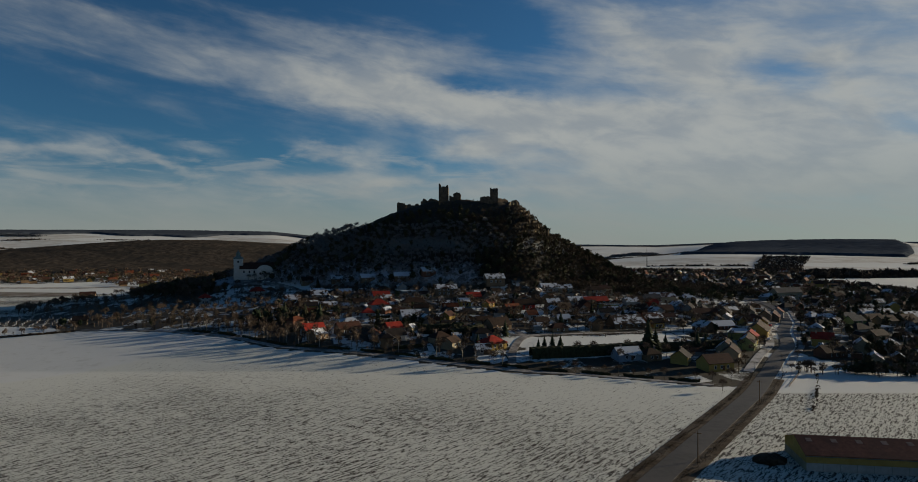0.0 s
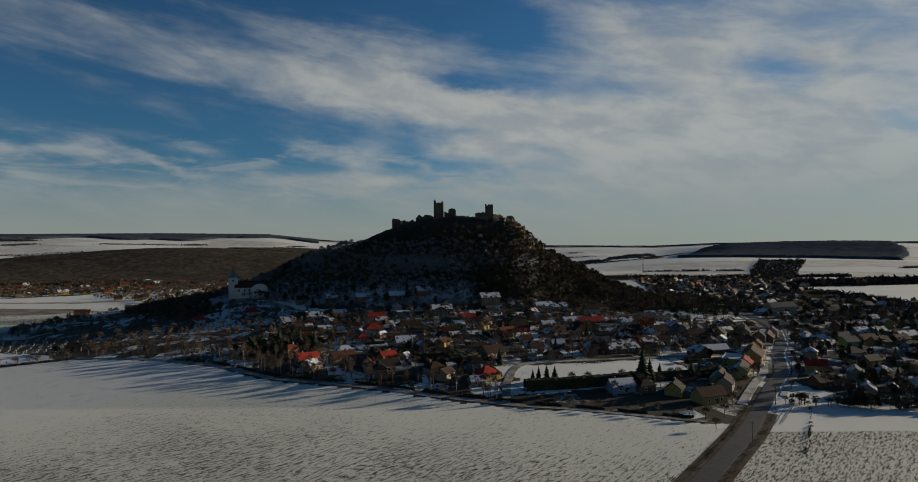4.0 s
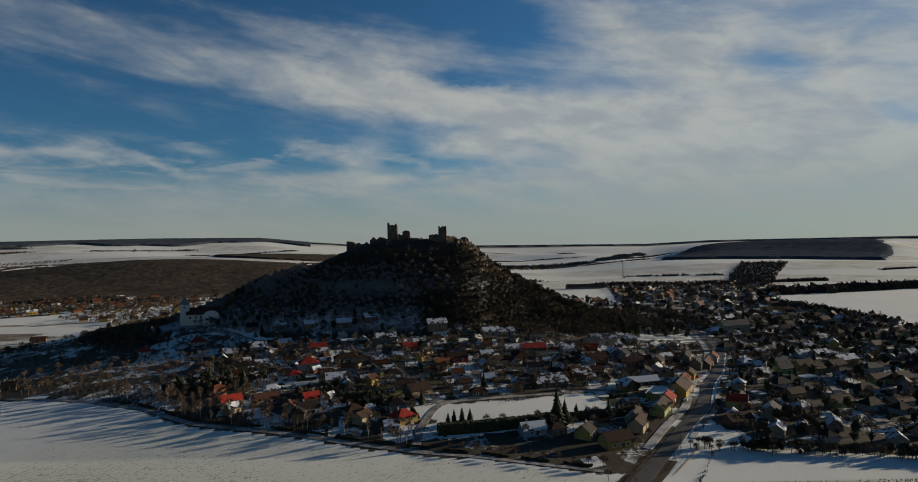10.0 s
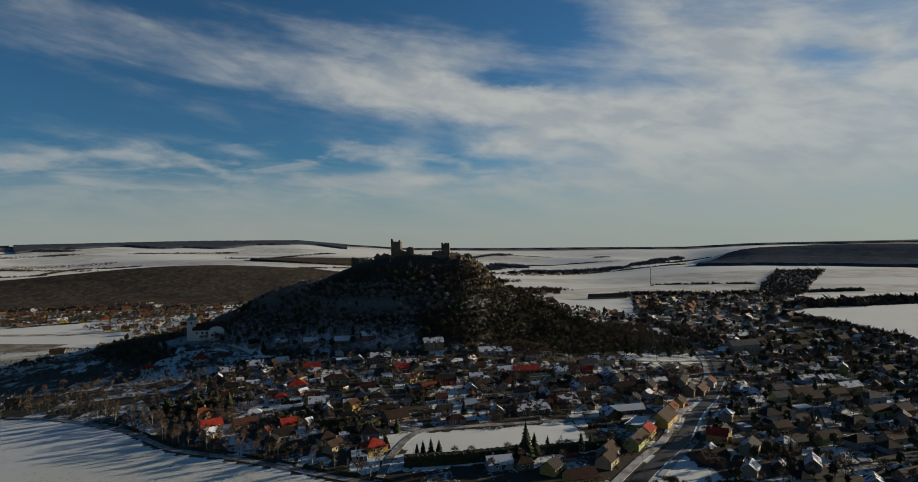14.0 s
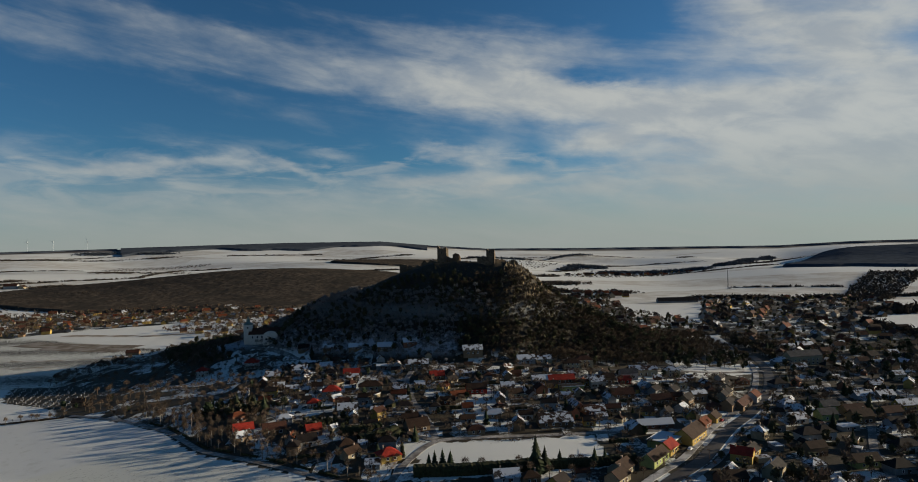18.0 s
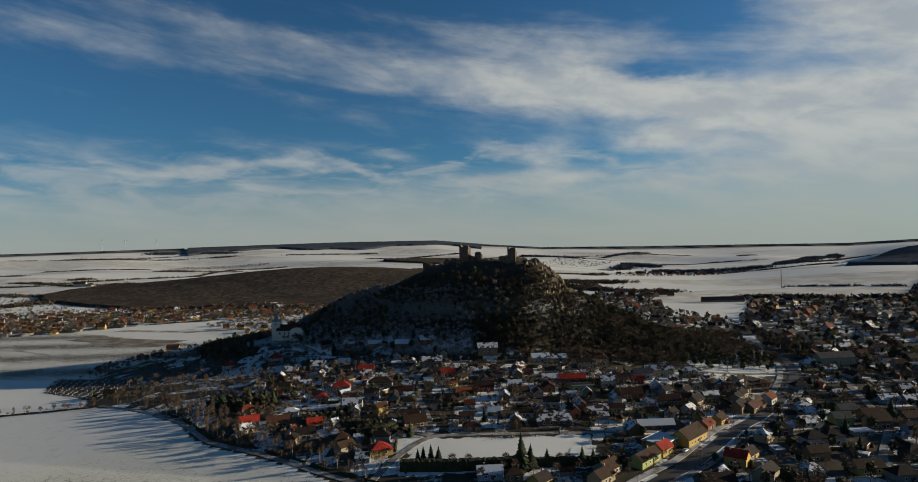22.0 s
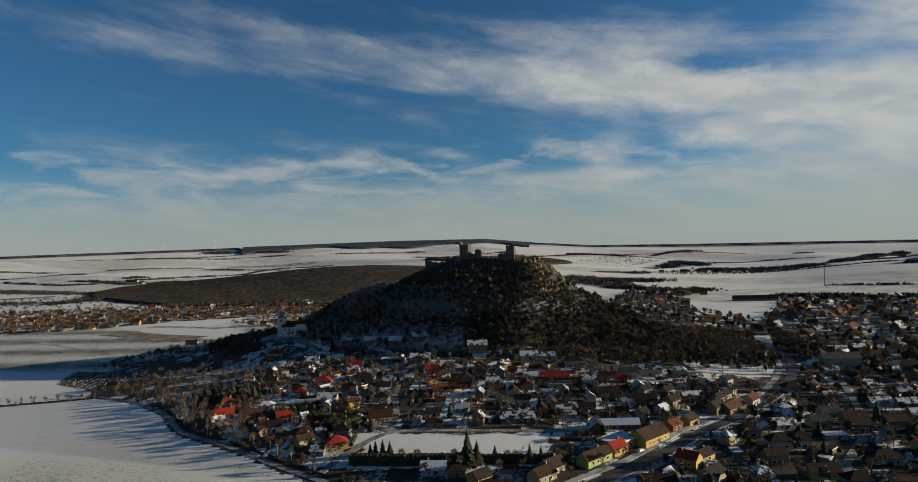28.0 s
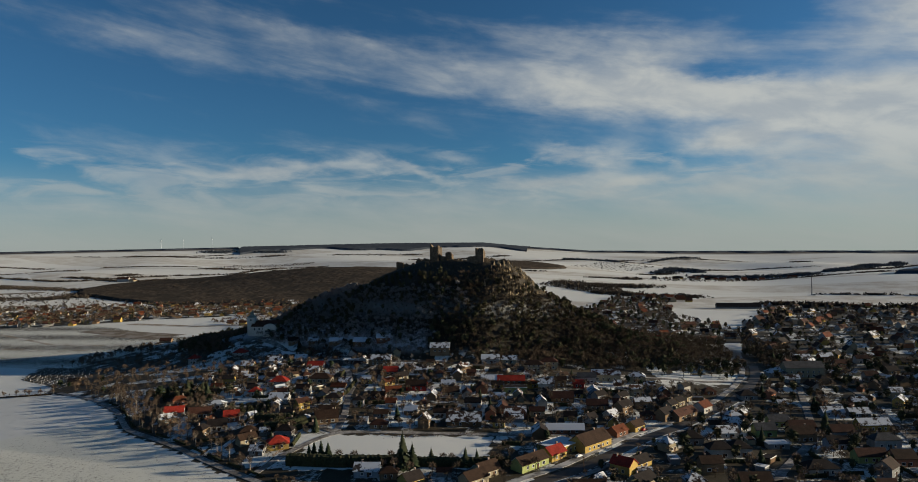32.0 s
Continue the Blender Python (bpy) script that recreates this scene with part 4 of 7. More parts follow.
def pine_arrays(seed, height=9.0, clumps=70):
    """A ragged broad conifer: tufts of needles on an uneven crown over a bare stem."""
    rng = np.random.default_rng(seed)
    bm = bmesh.new()
    tube(bm, (0, 0, -0.6), (0.2, 0, height * 0.7), 0.2, 0.08, 4)
    bmesh.ops.triangulate(bm, faces=bm.faces[:])
    bm.verts.index_update()
    V, F = [tuple(v.co) for v in bm.verts], [tuple(v.index for v in f.verts) for f in bm.faces]
    bm.free()
    stem = len(F)
    for k in range(clumps):
        d = rng.normal(size=3)
        d /= np.linalg.norm(d)
        c = np.array((0, 0, height * 0.62)) + d * rng.uniform(0.5, 1.0) * np.array((height * 0.26, height * 0.26, height * 0.36))
        s = height * rng.uniform(0.05, 0.11)
        n = len(V)
        for q in range(4):
            V.append(tuple(c + rng.normal(size=3) * s))
        F += [(n, n + 1, n + 2), (n, n + 2, n + 3), (n, n + 3, n + 1)]
    return np.array(V), np.array(F), stem


def array_mesh(name, V, F, mat):
    me = bpy.data.meshes.new(name)
    me.from_pydata(V.tolist(), [], F.tolist())
    me.materials.append(mat)
    return me


def scatter(name, arrays, spots, mat, label, category, rng, lo=0.7, hi=1.3, lift=-0.2, kind="stuff"):
    """Many copies of a few (verts, tris) shapes joined into one mesh over the land. spots: (n, 2)."""
    Vs, Fs, base = [], [], 0
    spots = np.asarray(spots, float)
    z = ground(spots[:, 0], spots[:, 1])
    pick = rng.integers(0, len(arrays), len(spots))
    for k, (V, F) in enumerate(arrays):
        sel = np.where(pick == k)[0]
        if not len(sel):
            continue
        a = rng.uniform(0, math.tau, len(sel))
        s = rng.uniform(lo, hi, len(sel))
        c, n = np.cos(a) * s, np.sin(a) * s
        X = V[None, :, 0] * c[:, None] - V[None, :, 1] * n[:, None] + spots[sel, 0][:, None]
        Y = V[None, :, 0] * n[:, None] + V[None, :, 1] * c[:, None] + spots[sel, 1][:, None]
        Z = V[None, :, 2] * (s * rng.uniform(0.85, 1.15, len(sel)))[:, None] + z[sel][:, None] + lift
        Vs.append(np.stack([X, Y, Z], -1).reshape(-1, 3))
        Fs.append((F[None] + (np.arange(len(sel)) * len(V))[:, None, None] + base).reshape(-1, 3))
        base += len(sel) * len(V)
    ob = big_mesh(name, np.concatenate(Vs), np.concatenate(Fs), mat)
    return tagged(ob, label, category, kind=kind)


TREE_MESH = {}
for k in range(4):
    stem, crown = bare_tree_arrays(20 + k, 320, 9.0)
    TREE_MESH["bare", k] = (array_mesh("trunk", *stem, M["bark"]), array_mesh("crown", *crown, M["twig"]))
    stem, crown = bare_tree_arrays(40 + k, 120, 11.0, 0.45)
    TREE_MESH["birch", k] = (array_mesh("trunk", *stem, M["birch"]), array_mesh("crown", *crown, M["twig"]))
    bm = bmesh.new()
    tube(bm, (0, 0, -0.6), (0, 0, 4.0), 0.2, 0.12, 5)
    TREE_MESH["spruce", k] = (as_mesh("trunk", bm, [M["bark"]]), array_mesh("crown", *conifer_arrays(60 + k, 10.0, 11, 13, 0.33 - 0.04 * (k % 2)), M["needle"]))
    V, F, n = pine_arrays(80 + k, 8.0, 110)
    bm = bmesh.new()
    tube(bm, (0, 0, -0.6), (0.1, 0, 4.5), 0.22, 0.1, 5)
    TREE_MESH["pine", k] = (as_mesh("trunk", bm, [M["bark"]]), array_mesh("crown", V, F[n:], M["needle"]))
TREE_WORD = dict(bare=("leafless brown garden tree with fine twigs", "tree"), birch=("slender leafless birch with pale trunk", "tree"), spruce=("dark green pointed spruce", "tree"), pine=("dark green broad evergreen", "tree"))


def tree(kind, x, y, size=1.0, group="village trees", seed=None):
    k = (int(abs(x) * 3 + abs(y) * 5)) % 4
    label, cat = TREE_WORD[kind]
    ob = thing("tree", pose(x, y, gz(x, y), 0, 0, (x * 37 + y * 11) % 360), label, cat, group)
    ob.scale = (size, size, size)
    trunk, crown = TREE_MESH[kind, k]
    shared("trunk", trunk, ob)
    shared("crown", crown, ob)
    return ob


def hedge(points, height=1.8, width=1.4, label="clipped dark evergreen hedge", mat="hedge", rough=0.3):
    """A clipped hedge with an uneven leafy face along a line."""
    p = np.array(points, float)
    s = np.r_[0, np.cumsum(np.hypot(*np.diff(p, axis=0).T))]
    q = np.arange(0, s[-1] + 0.01, 0.9)
    x, y = np.interp(q, s, p[:, 0]), np.interp(q, s, p[:, 1])
    tx, ty = np.gradient(x) if len(x) > 1 else np.ones(1), np.gradient(y)
    n = np.hypot(tx, ty) + 1e-9
    nx, ny = -ty / n, tx / n
    rng = np.random.default_rng(int(abs(p.sum() * 10)) % 100000)
    rows = []
    for k, h in ((-0.5, -0.5), (-0.55, 0.5), (-0.42, 1.0), (0.0, 1.08), (0.42, 1.0), (0.55, 0.5), (0.5, -0.5)):
        j = rng.normal(size=(3, len(x))) * rough * 0.5
        rows.append(np.stack([x + nx * width * k + j[0], y + ny * width * k + j[1], ground(x, y) + height * h + j[2] * (h > 0)], -1))
    V = np.stack(rows, 1)
    ob = big_mesh("hedge", V.reshape(-1, 3), grid_faces(7, len(x))[:, ::-1], M[mat])
    return tagged(ob, label, "hedge", "garden hedges")


# ---- the village: houses one by one ----
house(-78.8, 363.8, 35, 13, 9, 3.6, "gable", "white", "r_red")
house(-190.2, 505.7, 20, 10, 9, 5.6, "hip", "white", "r_red")
house(-157.0, 525.8, 20, 13, 10, 5.6, "hip", "white", "r_red")
house(-120.2, 488.3, 17, 12, 9, 3.2, "gable", "yellow", "r_orange")
house(-104.3, 502.4, 17, 14, 10, 4.0, "gable", "white", "r_brown")
house(-51.8, 435.0, 20, 14, 11, 5.4, "hip", "white", "r_red")
house(-55.9, 413.6, 20, 9, 8, 3.4, "hip", "white", "r_red")
house(-28.8, 402.7, 17, 14, 10, 3.2, "gable", "white", "r_dark")
house(-56.6, 489.2, 17, 14, 9, 3.5, "gable", "white", "r_red")
house(-30.4, 454.1, 17, 19, 10, 3.8, "hip", "cream", "r_brown")
house(3.6, 460.7, 17, 9, 7, 3.6, "gable", "yellow", "r_brown")
house(-10.6, 509.1, 17, 20, 9, 5.6, "gable", "tan", "s_brown")
house(10.1, 486.0, 17, 12, 9, 3.4, "gable", "tan", "r_red")
house(18.8, 492.1, 107, 11, 8, 3.6, "gable", "tan", "r_brown")
house(21.4, 377.9, 35, 15, 11, 3.6, "gable", "tan", "r_brown")
house(43.6, 457.7, 17, 16, 10, 3.6, "gable", "red", "r_brown")
house(34.1, 440.8, 30, 12, 8, 3.2, "gable", "cream", "r_orange")
house(70.4, 453.2, 30, 12, 8, 3.4, "gable", "cream", "r_brown")
house(98.8, 401.5, 17, 23, 13, 3.4, "gable", "wood", "r_brown")
house(86.7, 469.5, 107, 12, 9, 3.6, "gable", "brick", "r_old")
house(107.8, 478.1, 17, 18, 9, 4.2, "flat", "green", "r_dark")
house(121.9, 427.9, 17, 15, 9, 3.2, "gable", "brick", "r_old")
house(112.1, 433.3, 107, 11, 8, 3.4, "gable", "salmon", "r_old")
house(109.2, 418.9, 107, 12, 7, 4.4, "gable", "salmon", "r_brown")
house(99.7, 496.3, 17, 22, 9, 3.2, "gable", "brick", "r_red")
house(86.3, 492.9, 17, 17, 8, 3.2, "gable", "white", "s_dark")
house(107.1, 532.8, 14, 16, 9, 6.0, "hip", "cream", "r_brown")
house(116.1, 544.4, 14, 15, 9, 6.4, "hip", "cream", "r_old")
house(28.0, 539.2, 17, 18, 10, 4.6, "gable", "tan", "s_dark")
house(71.0, 537.9, 17, 16, 9, 4.0, "gable", "white", "s_dark")
house(84.6, 543.6, 14, 14, 8, 3.6, "gable", "cream", "s_brown")
house(125.4, 493.2, 14, 12, 9, 5.2, "gable", "white", "r_brown")
house(141.4, 471.6, 14, 17, 10, 3.2, "gable", "wood", "r_old")
house(145.3, 508.0, 14, 9, 7, 3.4, "gable", "red", "r_red")
house(148.8, 521.7, 14, 15, 8, 5.2, "gable", "white", "r_grey")
house(165.5, 462.8, 14, 15, 9, 3.6, "gable", "tan", "r_old")
house(158.7, 491.1, 104, 12, 9, 4.4, "gable", "blue", "s_dark")
house(181.6, 460.8, 60, 12, 9, 5.4, "gable", "tan", "r_dark")
house(160.5, 535.4, 10, 24, 9, 5.2, "gable", "cream", "r_old")
house(182.2, 539.9, 10, 13, 9, 6.0, "hip", "cream", "s_brown")
house(166.1, 433.5, 60, 8, 7, 3.6, "gable", "white", "r_dark")
house(176.6, 445.6, 60, 9, 7, 3.6, "gable", "white", "s_dark")
house(144.5, 397.4, 107, 13, 10, 3.6, "gable", "wood", "r_dark")
house(156.2, 408.8, 17, 24, 8, 2.8, "gable", "brick", "s_full")
house(173.2, 390.6, 62, 26, 13, 4.2, "gable", "yellow", "r_brown")
house(159.1, 379.1, 62, 22, 15, 4.4, "flat", "yellow", "s_full")
house(150.6, 352.4, 62, 22, 9, 3.8, "gable", "green", "r_brown")
house(158.7, 367.6, 62, 13, 9, 3.8, "gable", "yellow", "r_red")
house(184.2, 415.4, 62, 12, 8, 3.2, "gable", "brick", "r_orange")
house(192.4, 428.0, 62, 11, 8, 3.6, "gable", "yellow", "r_brown")
house(206.6, 455.6, 62, 12, 9, 5.2, "gable", "tan", "r_dark")
house(216.6, 464.4, 62, 24, 9, 3.4, "gable", "tan", "r_old")
house(227.7, 482.3, 62, 12, 9, 4.4, "gable", "white", "r_orange")
house(208.5, 482.8, 62, 9, 7, 3.6, "gable", "cream", "r_dark")
house(212.6, 492.4, 62, 9, 7, 3.6, "gable", "cream", "r_dark")
house(217.2, 507.0, 62, 9, 7, 3.6, "gable", "cream", "r_dark")
house(133.4, 336.5, 62, 14, 10, 3.4, "gable", "cream", "r_brown")
house(194.2, 360.6, 157, 12, 9, 4.8, "gable", "yellow", "r_red")
house(79.4, 320.3, 17, 14, 9, 3.2, "gable", "blue", "r_dark")
house(16.5, 337.1, 35, 13, 11, 3.4, "hip", "yellow", "r_red")
house(-33.8, 349.9, 35, 12, 9, 3.6, "gable", "white", "r_dark")
house(-35.7, 364.3, 35, 10, 8, 4.2, "gable", "brick", "r_red")
house(-60.3, 365.5, 35, 15, 9, 3.6, "gable", "tan", "r_old")
house(-9.8, 346.7, 35, 11, 9, 3.4, "hip", "cream", "r_brown")
house(245.4, 451.0, 157, 12, 9, 4.6, "gable", "white", "r_old")
house(236.5, 399.4, 20, 14, 10, 5.2, "hip", "white", "r_dark")
house(255.0, 526.6, 20, 13, 10, 3.6, "hip", "grey", "r_dark")
house(269.4, 533.6, 65, 9, 7, 4.0, "gable", "salmon", "r_old")
house(298.7, 617.3, 20, 34, 12, 8.5, "gable", "cream", "r_grey")
house(279.5, 609.5, 20, 16, 11, 4.2, "hip", "grey", "s_dark")
house(260.2, 444.0, 20, 13, 9, 4.4, "gable", "green", "r_grey")
house(278.3, 440.9, 20, 15, 10, 5.0, "gable", "tan", "r_brown")
house(264.8, 423.4, 20, 13, 8, 3.0, "flat", "grey", "s_full")
house(245.9, 404.4, 20, 12, 10, 5.2, "hip", "white", "r_dark")
house(298.9, 451.3, 20, 14, 9, 5.2, "gable", "grey", "r_old")
house(318.3, 474.2, 20, 20, 9, 4.2, "gable", "yellow", "s_dark")
house(293.9, 433.1, 20, 12, 9, 3.6, "gable", "blue", "r_dark")
house(317.5, 442.7, 20, 16, 9, 5.0, "hip", "white", "r_grey")
house(305.6, 415.2, 20, 17, 9, 3.8, "gable", "green", "r_old")
house(319.0, 414.1, 20, 12, 10, 4.6, "gable", "salmon", "r_brown")
house(301.6, 500.6, 20, 15, 8, 3.2, "gable", "blue", "s_dark")
house(316.0, 502.4, 20, 14, 8, 3.2, "gable", "grey", "s_dark")
house(-99.3, 556.5, 17, 14, 8, 2.5, "gable", "wood", "s_dark")
house(-74.7, 550.5, 20, 13, 8, 2.5, "gable", "tan", "s_full")
house(-45.0, 543.8, 12, 17, 9, 2.6, "gable", "wood", "s_full")
house(-25.2, 543.5, 24, 13, 9, 2.6, "gable", "brick", "s_full")
house(-126.7, 562.3, 30, 11, 8, 2.6, "gable", "tan", "r_dark")
house(-37.5, 510.6, 17, 14, 9, 3.2, "flat", "grey", "s_full")
house(-87.1, 514.8, 17, 11, 8, 3.2, "gable", "white", "s_dark")
house(115.8, 305.2, 20, 16, 10, 3.8, "gable", "yellow", "r_old")
house(131.1, 325.1, 62, 14, 9, 3.8, "gable", "cream", "r_brown")
house(103.9, 316.1, 62, 11, 9, 3.4, "gable", "yellow", "r_dark")
house(222.5, 415.8, 20, 13, 10, 4.4, "hip", "grey", "r_dark")
house(268.7, 466.5, 20, 13, 9, 3.8, "gable", "green", "r_grey")
house(279.9, 457.0, 20, 16, 9, 4.2, "gable", "tan", "r_old")
house(250.9, 362.4, 20, 16, 9, 3.6, "gable", "green", "r_brown")
house(280.6, 389.4, 20, 17, 10, 3.8, "hip", "white", "r_dark")
house(264.0, 356.1, 20, 14, 10, 4.0, "hip", "grey", "r_dark")
house(309.0, 396.4, 60, 11, 9, 5.0, "gable", "grey", "r_brown")
house(282.8, 360.4, 20, 13, 9, 4.2, "gable", "cream", "r_old")
house(245.2, 468.7, 20, 12, 10, 3.6, "hip", "blue", "s_dark")
house(305.7, 683.9, 20, 15, 9, 4, "gable", "grey", "s_dark")
house(182.8, 332.1, 20, 16, 9, 3.0, "gable", "brick", "r_brown")

# ---- castle ruin on the hilltop ----
def ruin_wall(name, parent, a, b, base, heights, thick=1.4, seed=1, label=""):
    """A broken wall from a to b, with its top line running through the heights and ragged breaks."""
    rng = np.random.default_rng(seed)
    a, b = np.array(a, float), np.array(b, float)
    n = max(int(np.hypot(*(b - a)) / 1.1), 3)
    t = np.linspace(0, 1, n)
    p = a + (b - a) * t[:, None]
    h = np.interp(t, np.linspace(0, 1, len(heights)), heights) + rng.normal(size=n) * 0.35
    d = (b - a) / np.hypot(*(b - a))
    side = np.array([-d[1], d[0]]) * thick / 2
    bm = bmesh.new()
    rows = []
    for k in range(n):
        top = base + max(h[k], 0.3)
        q = rng.normal(size=2) * 0.12
        rows.append([bm.verts.new((*(p[k] - side + q), base - 5)), bm.verts.new((*(p[k] - side + q), top)), bm.verts.new((*(p[k] + side + q), top + rng.normal() * 0.2)), bm.verts.new((*(p[k] + side + q), base - 5))])
    for r, s in zip(rows, rows[1:]):
        for k in range(3):
            bm.faces.new((r[k], s[k], s[k + 1], r[k + 1]))
    bm.faces.new(rows[0])
    bm.faces.new(rows[-1][::-1])
    return part(name, bm, M["stone"], parent, label)


castle = thing("castle_ruin", pose(0, 0, 0), "ruined stone castle with broken towers on the rocky hilltop", "castle")
CZ = 91.5
for seed, (a, b, hs) in enumerate([((-18, 632), (-11, 632.5), [16.4, 14.2, 14.0, 14.1, 14.0, 15.6]), ((-11, 632.5), (-10.5, 641), [15.2, 13, 13.5]), ((-10.5, 641), (-17.5, 640.5), [13, 11, 12]), ((-17.5, 640.5), (-18, 632), [13, 14.5, 16.2])]):
    ruin_wall("keep_wall", castle, a, b, CZ - 0.5, hs, 1.6, seed + 3, "tall broken keep wall of brown stone" if seed == 0 else "")
for seed, (a, b, hs) in enumerate([((29.5, 627.5), (35.5, 628), [12, 12.2, 12.0, 12.3]), ((35.5, 628), (36, 634), [12, 11.5, 8]), ((36, 634), (30, 633.5), [7, 10, 11]), ((30, 633.5), (29.5, 627.5), [11.5, 12.2, 12])]):
    ruin_wall("tower_wall", castle, a, b, CZ - 1.0, hs, 1.2, seed + 13, "narrow ruined corner tower" if seed == 0 else "")
for seed, (a, b, base, hs) in enumerate([((-58, 640), (-51, 640.5), 82.5, [7.5, 7.8, 6.4]), ((-51, 640.5), (-50.5, 646), 82.5, [6, 4]), ((-58, 640), (-58, 646), 82.5, [7, 5]),
                                         ((-50, 640), (-36, 638), 84.5, [3.6, 4.4, 2.6, 4.6, 3.0]), ((-36, 638), (-20, 635), 88.5, [2.6, 5.2, 3.0, 5.6, 4.4, 4.0]),
                                         ((-4.5, 637), (1, 637), 92.5, [6.6, 7.0, 6.2]), ((1, 637), (1.2, 641), 92.5, [6, 4]), ((-4.5, 637), (-4.5, 641), 92.5, [6, 5]),
                                         ((-9, 634), (-4.5, 636), 92, [4.2, 3.0]), ((1, 636), (14, 632), 91.0, [2.0, 1.2, 0.9]), ((14, 632), (29.5, 628), 90.6, [0.9, 1.2, 1.8]),
                                         ((20, 631), (29, 629), 90.5, [4.4, 5.0, 4.8]), ((36, 630), (46, 636), 90, [4.0, 3.4, 3.6, 2.0]), ((52, 637), (57, 638), 87.0, [5.0, 5.6, 3.4]), ((66, 640), (71, 641), 74, [5.0, 5.2, 2.0])]):
    ruin_wall("curtain_wall", castle, a, b, base, hs, 1.3, seed + 30)


# Dark boxes stand for the shade in empty openings; no holes are cut.
part("window", boxes((31.4, 626.7, CZ + 8.2, 32.6, 627.1, CZ + 9.8)), M["glass"], castle, "dark plate for the shaded opening in the corner tower")
part("window", boxes((-14.9, 631.2, CZ + 8.0, -14.1, 631.55, CZ + 9.6)), M["glass"], castle, "dark plate for a shaded opening in the keep")


def crag_arrays(seed):
    """An angular upright rib of rock."""
    bm = bmesh.new()
    bmesh.ops.create_icosphere(bm, subdivisions=1, radius=1.0)
    for v in bm.verts:
        q = noise.noise(v.co * 1.3 + Vector((seed * 7, 0, 0))) * 0.55 + noise.cell(v.co * 1.7 + Vector((seed * 3, 1, 4))) * 0.35
        v.co = Vector((v.co.x * 0.65, v.co.y * 0.65, v.co.z * 1.9)) * (1 + 1.1 * q)
    bm.verts.index_update()
    out = np.array([v.co[:] for v in bm.verts]), np.array([[v.index for v in f.verts] for f in bm.faces])
    bm.free()
    return out


rng = np.random.default_rng(5)


def poisson(poly_test, lo, hi, gap, tries, rng, keep=()):
    """Scattered spots at least gap apart that pass the test."""
    cell, spots, grid = gap / 1.42, [], {}
    for x, y in zip(rng.uniform(lo[0], hi[0], tries), rng.uniform(lo[1], hi[1], tries)):
        if not poly_test(x, y):
            continue
        i, j = int(x // cell), int(y // cell)
        if any((x - a) ** 2 + (y - b) ** 2 < gap * gap for p in range(i - 2, i + 3) for q in range(j - 2, j + 3) for a, b in grid.get((p, q), ())):
            continue
        grid.setdefault((i, j), []).append((x, y))
        spots.append((x, y))
    return spots


def crag_spot(x, y):
    h = float(castle_hill(x, y))
    return h > 45 + 0.10 * abs(x - 66) and y < 660 and 44 < x < 92 and not (h > 73 and x < 48)


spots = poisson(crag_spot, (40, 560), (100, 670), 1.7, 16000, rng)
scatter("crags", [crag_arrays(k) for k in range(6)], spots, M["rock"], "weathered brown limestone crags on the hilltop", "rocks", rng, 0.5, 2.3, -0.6)

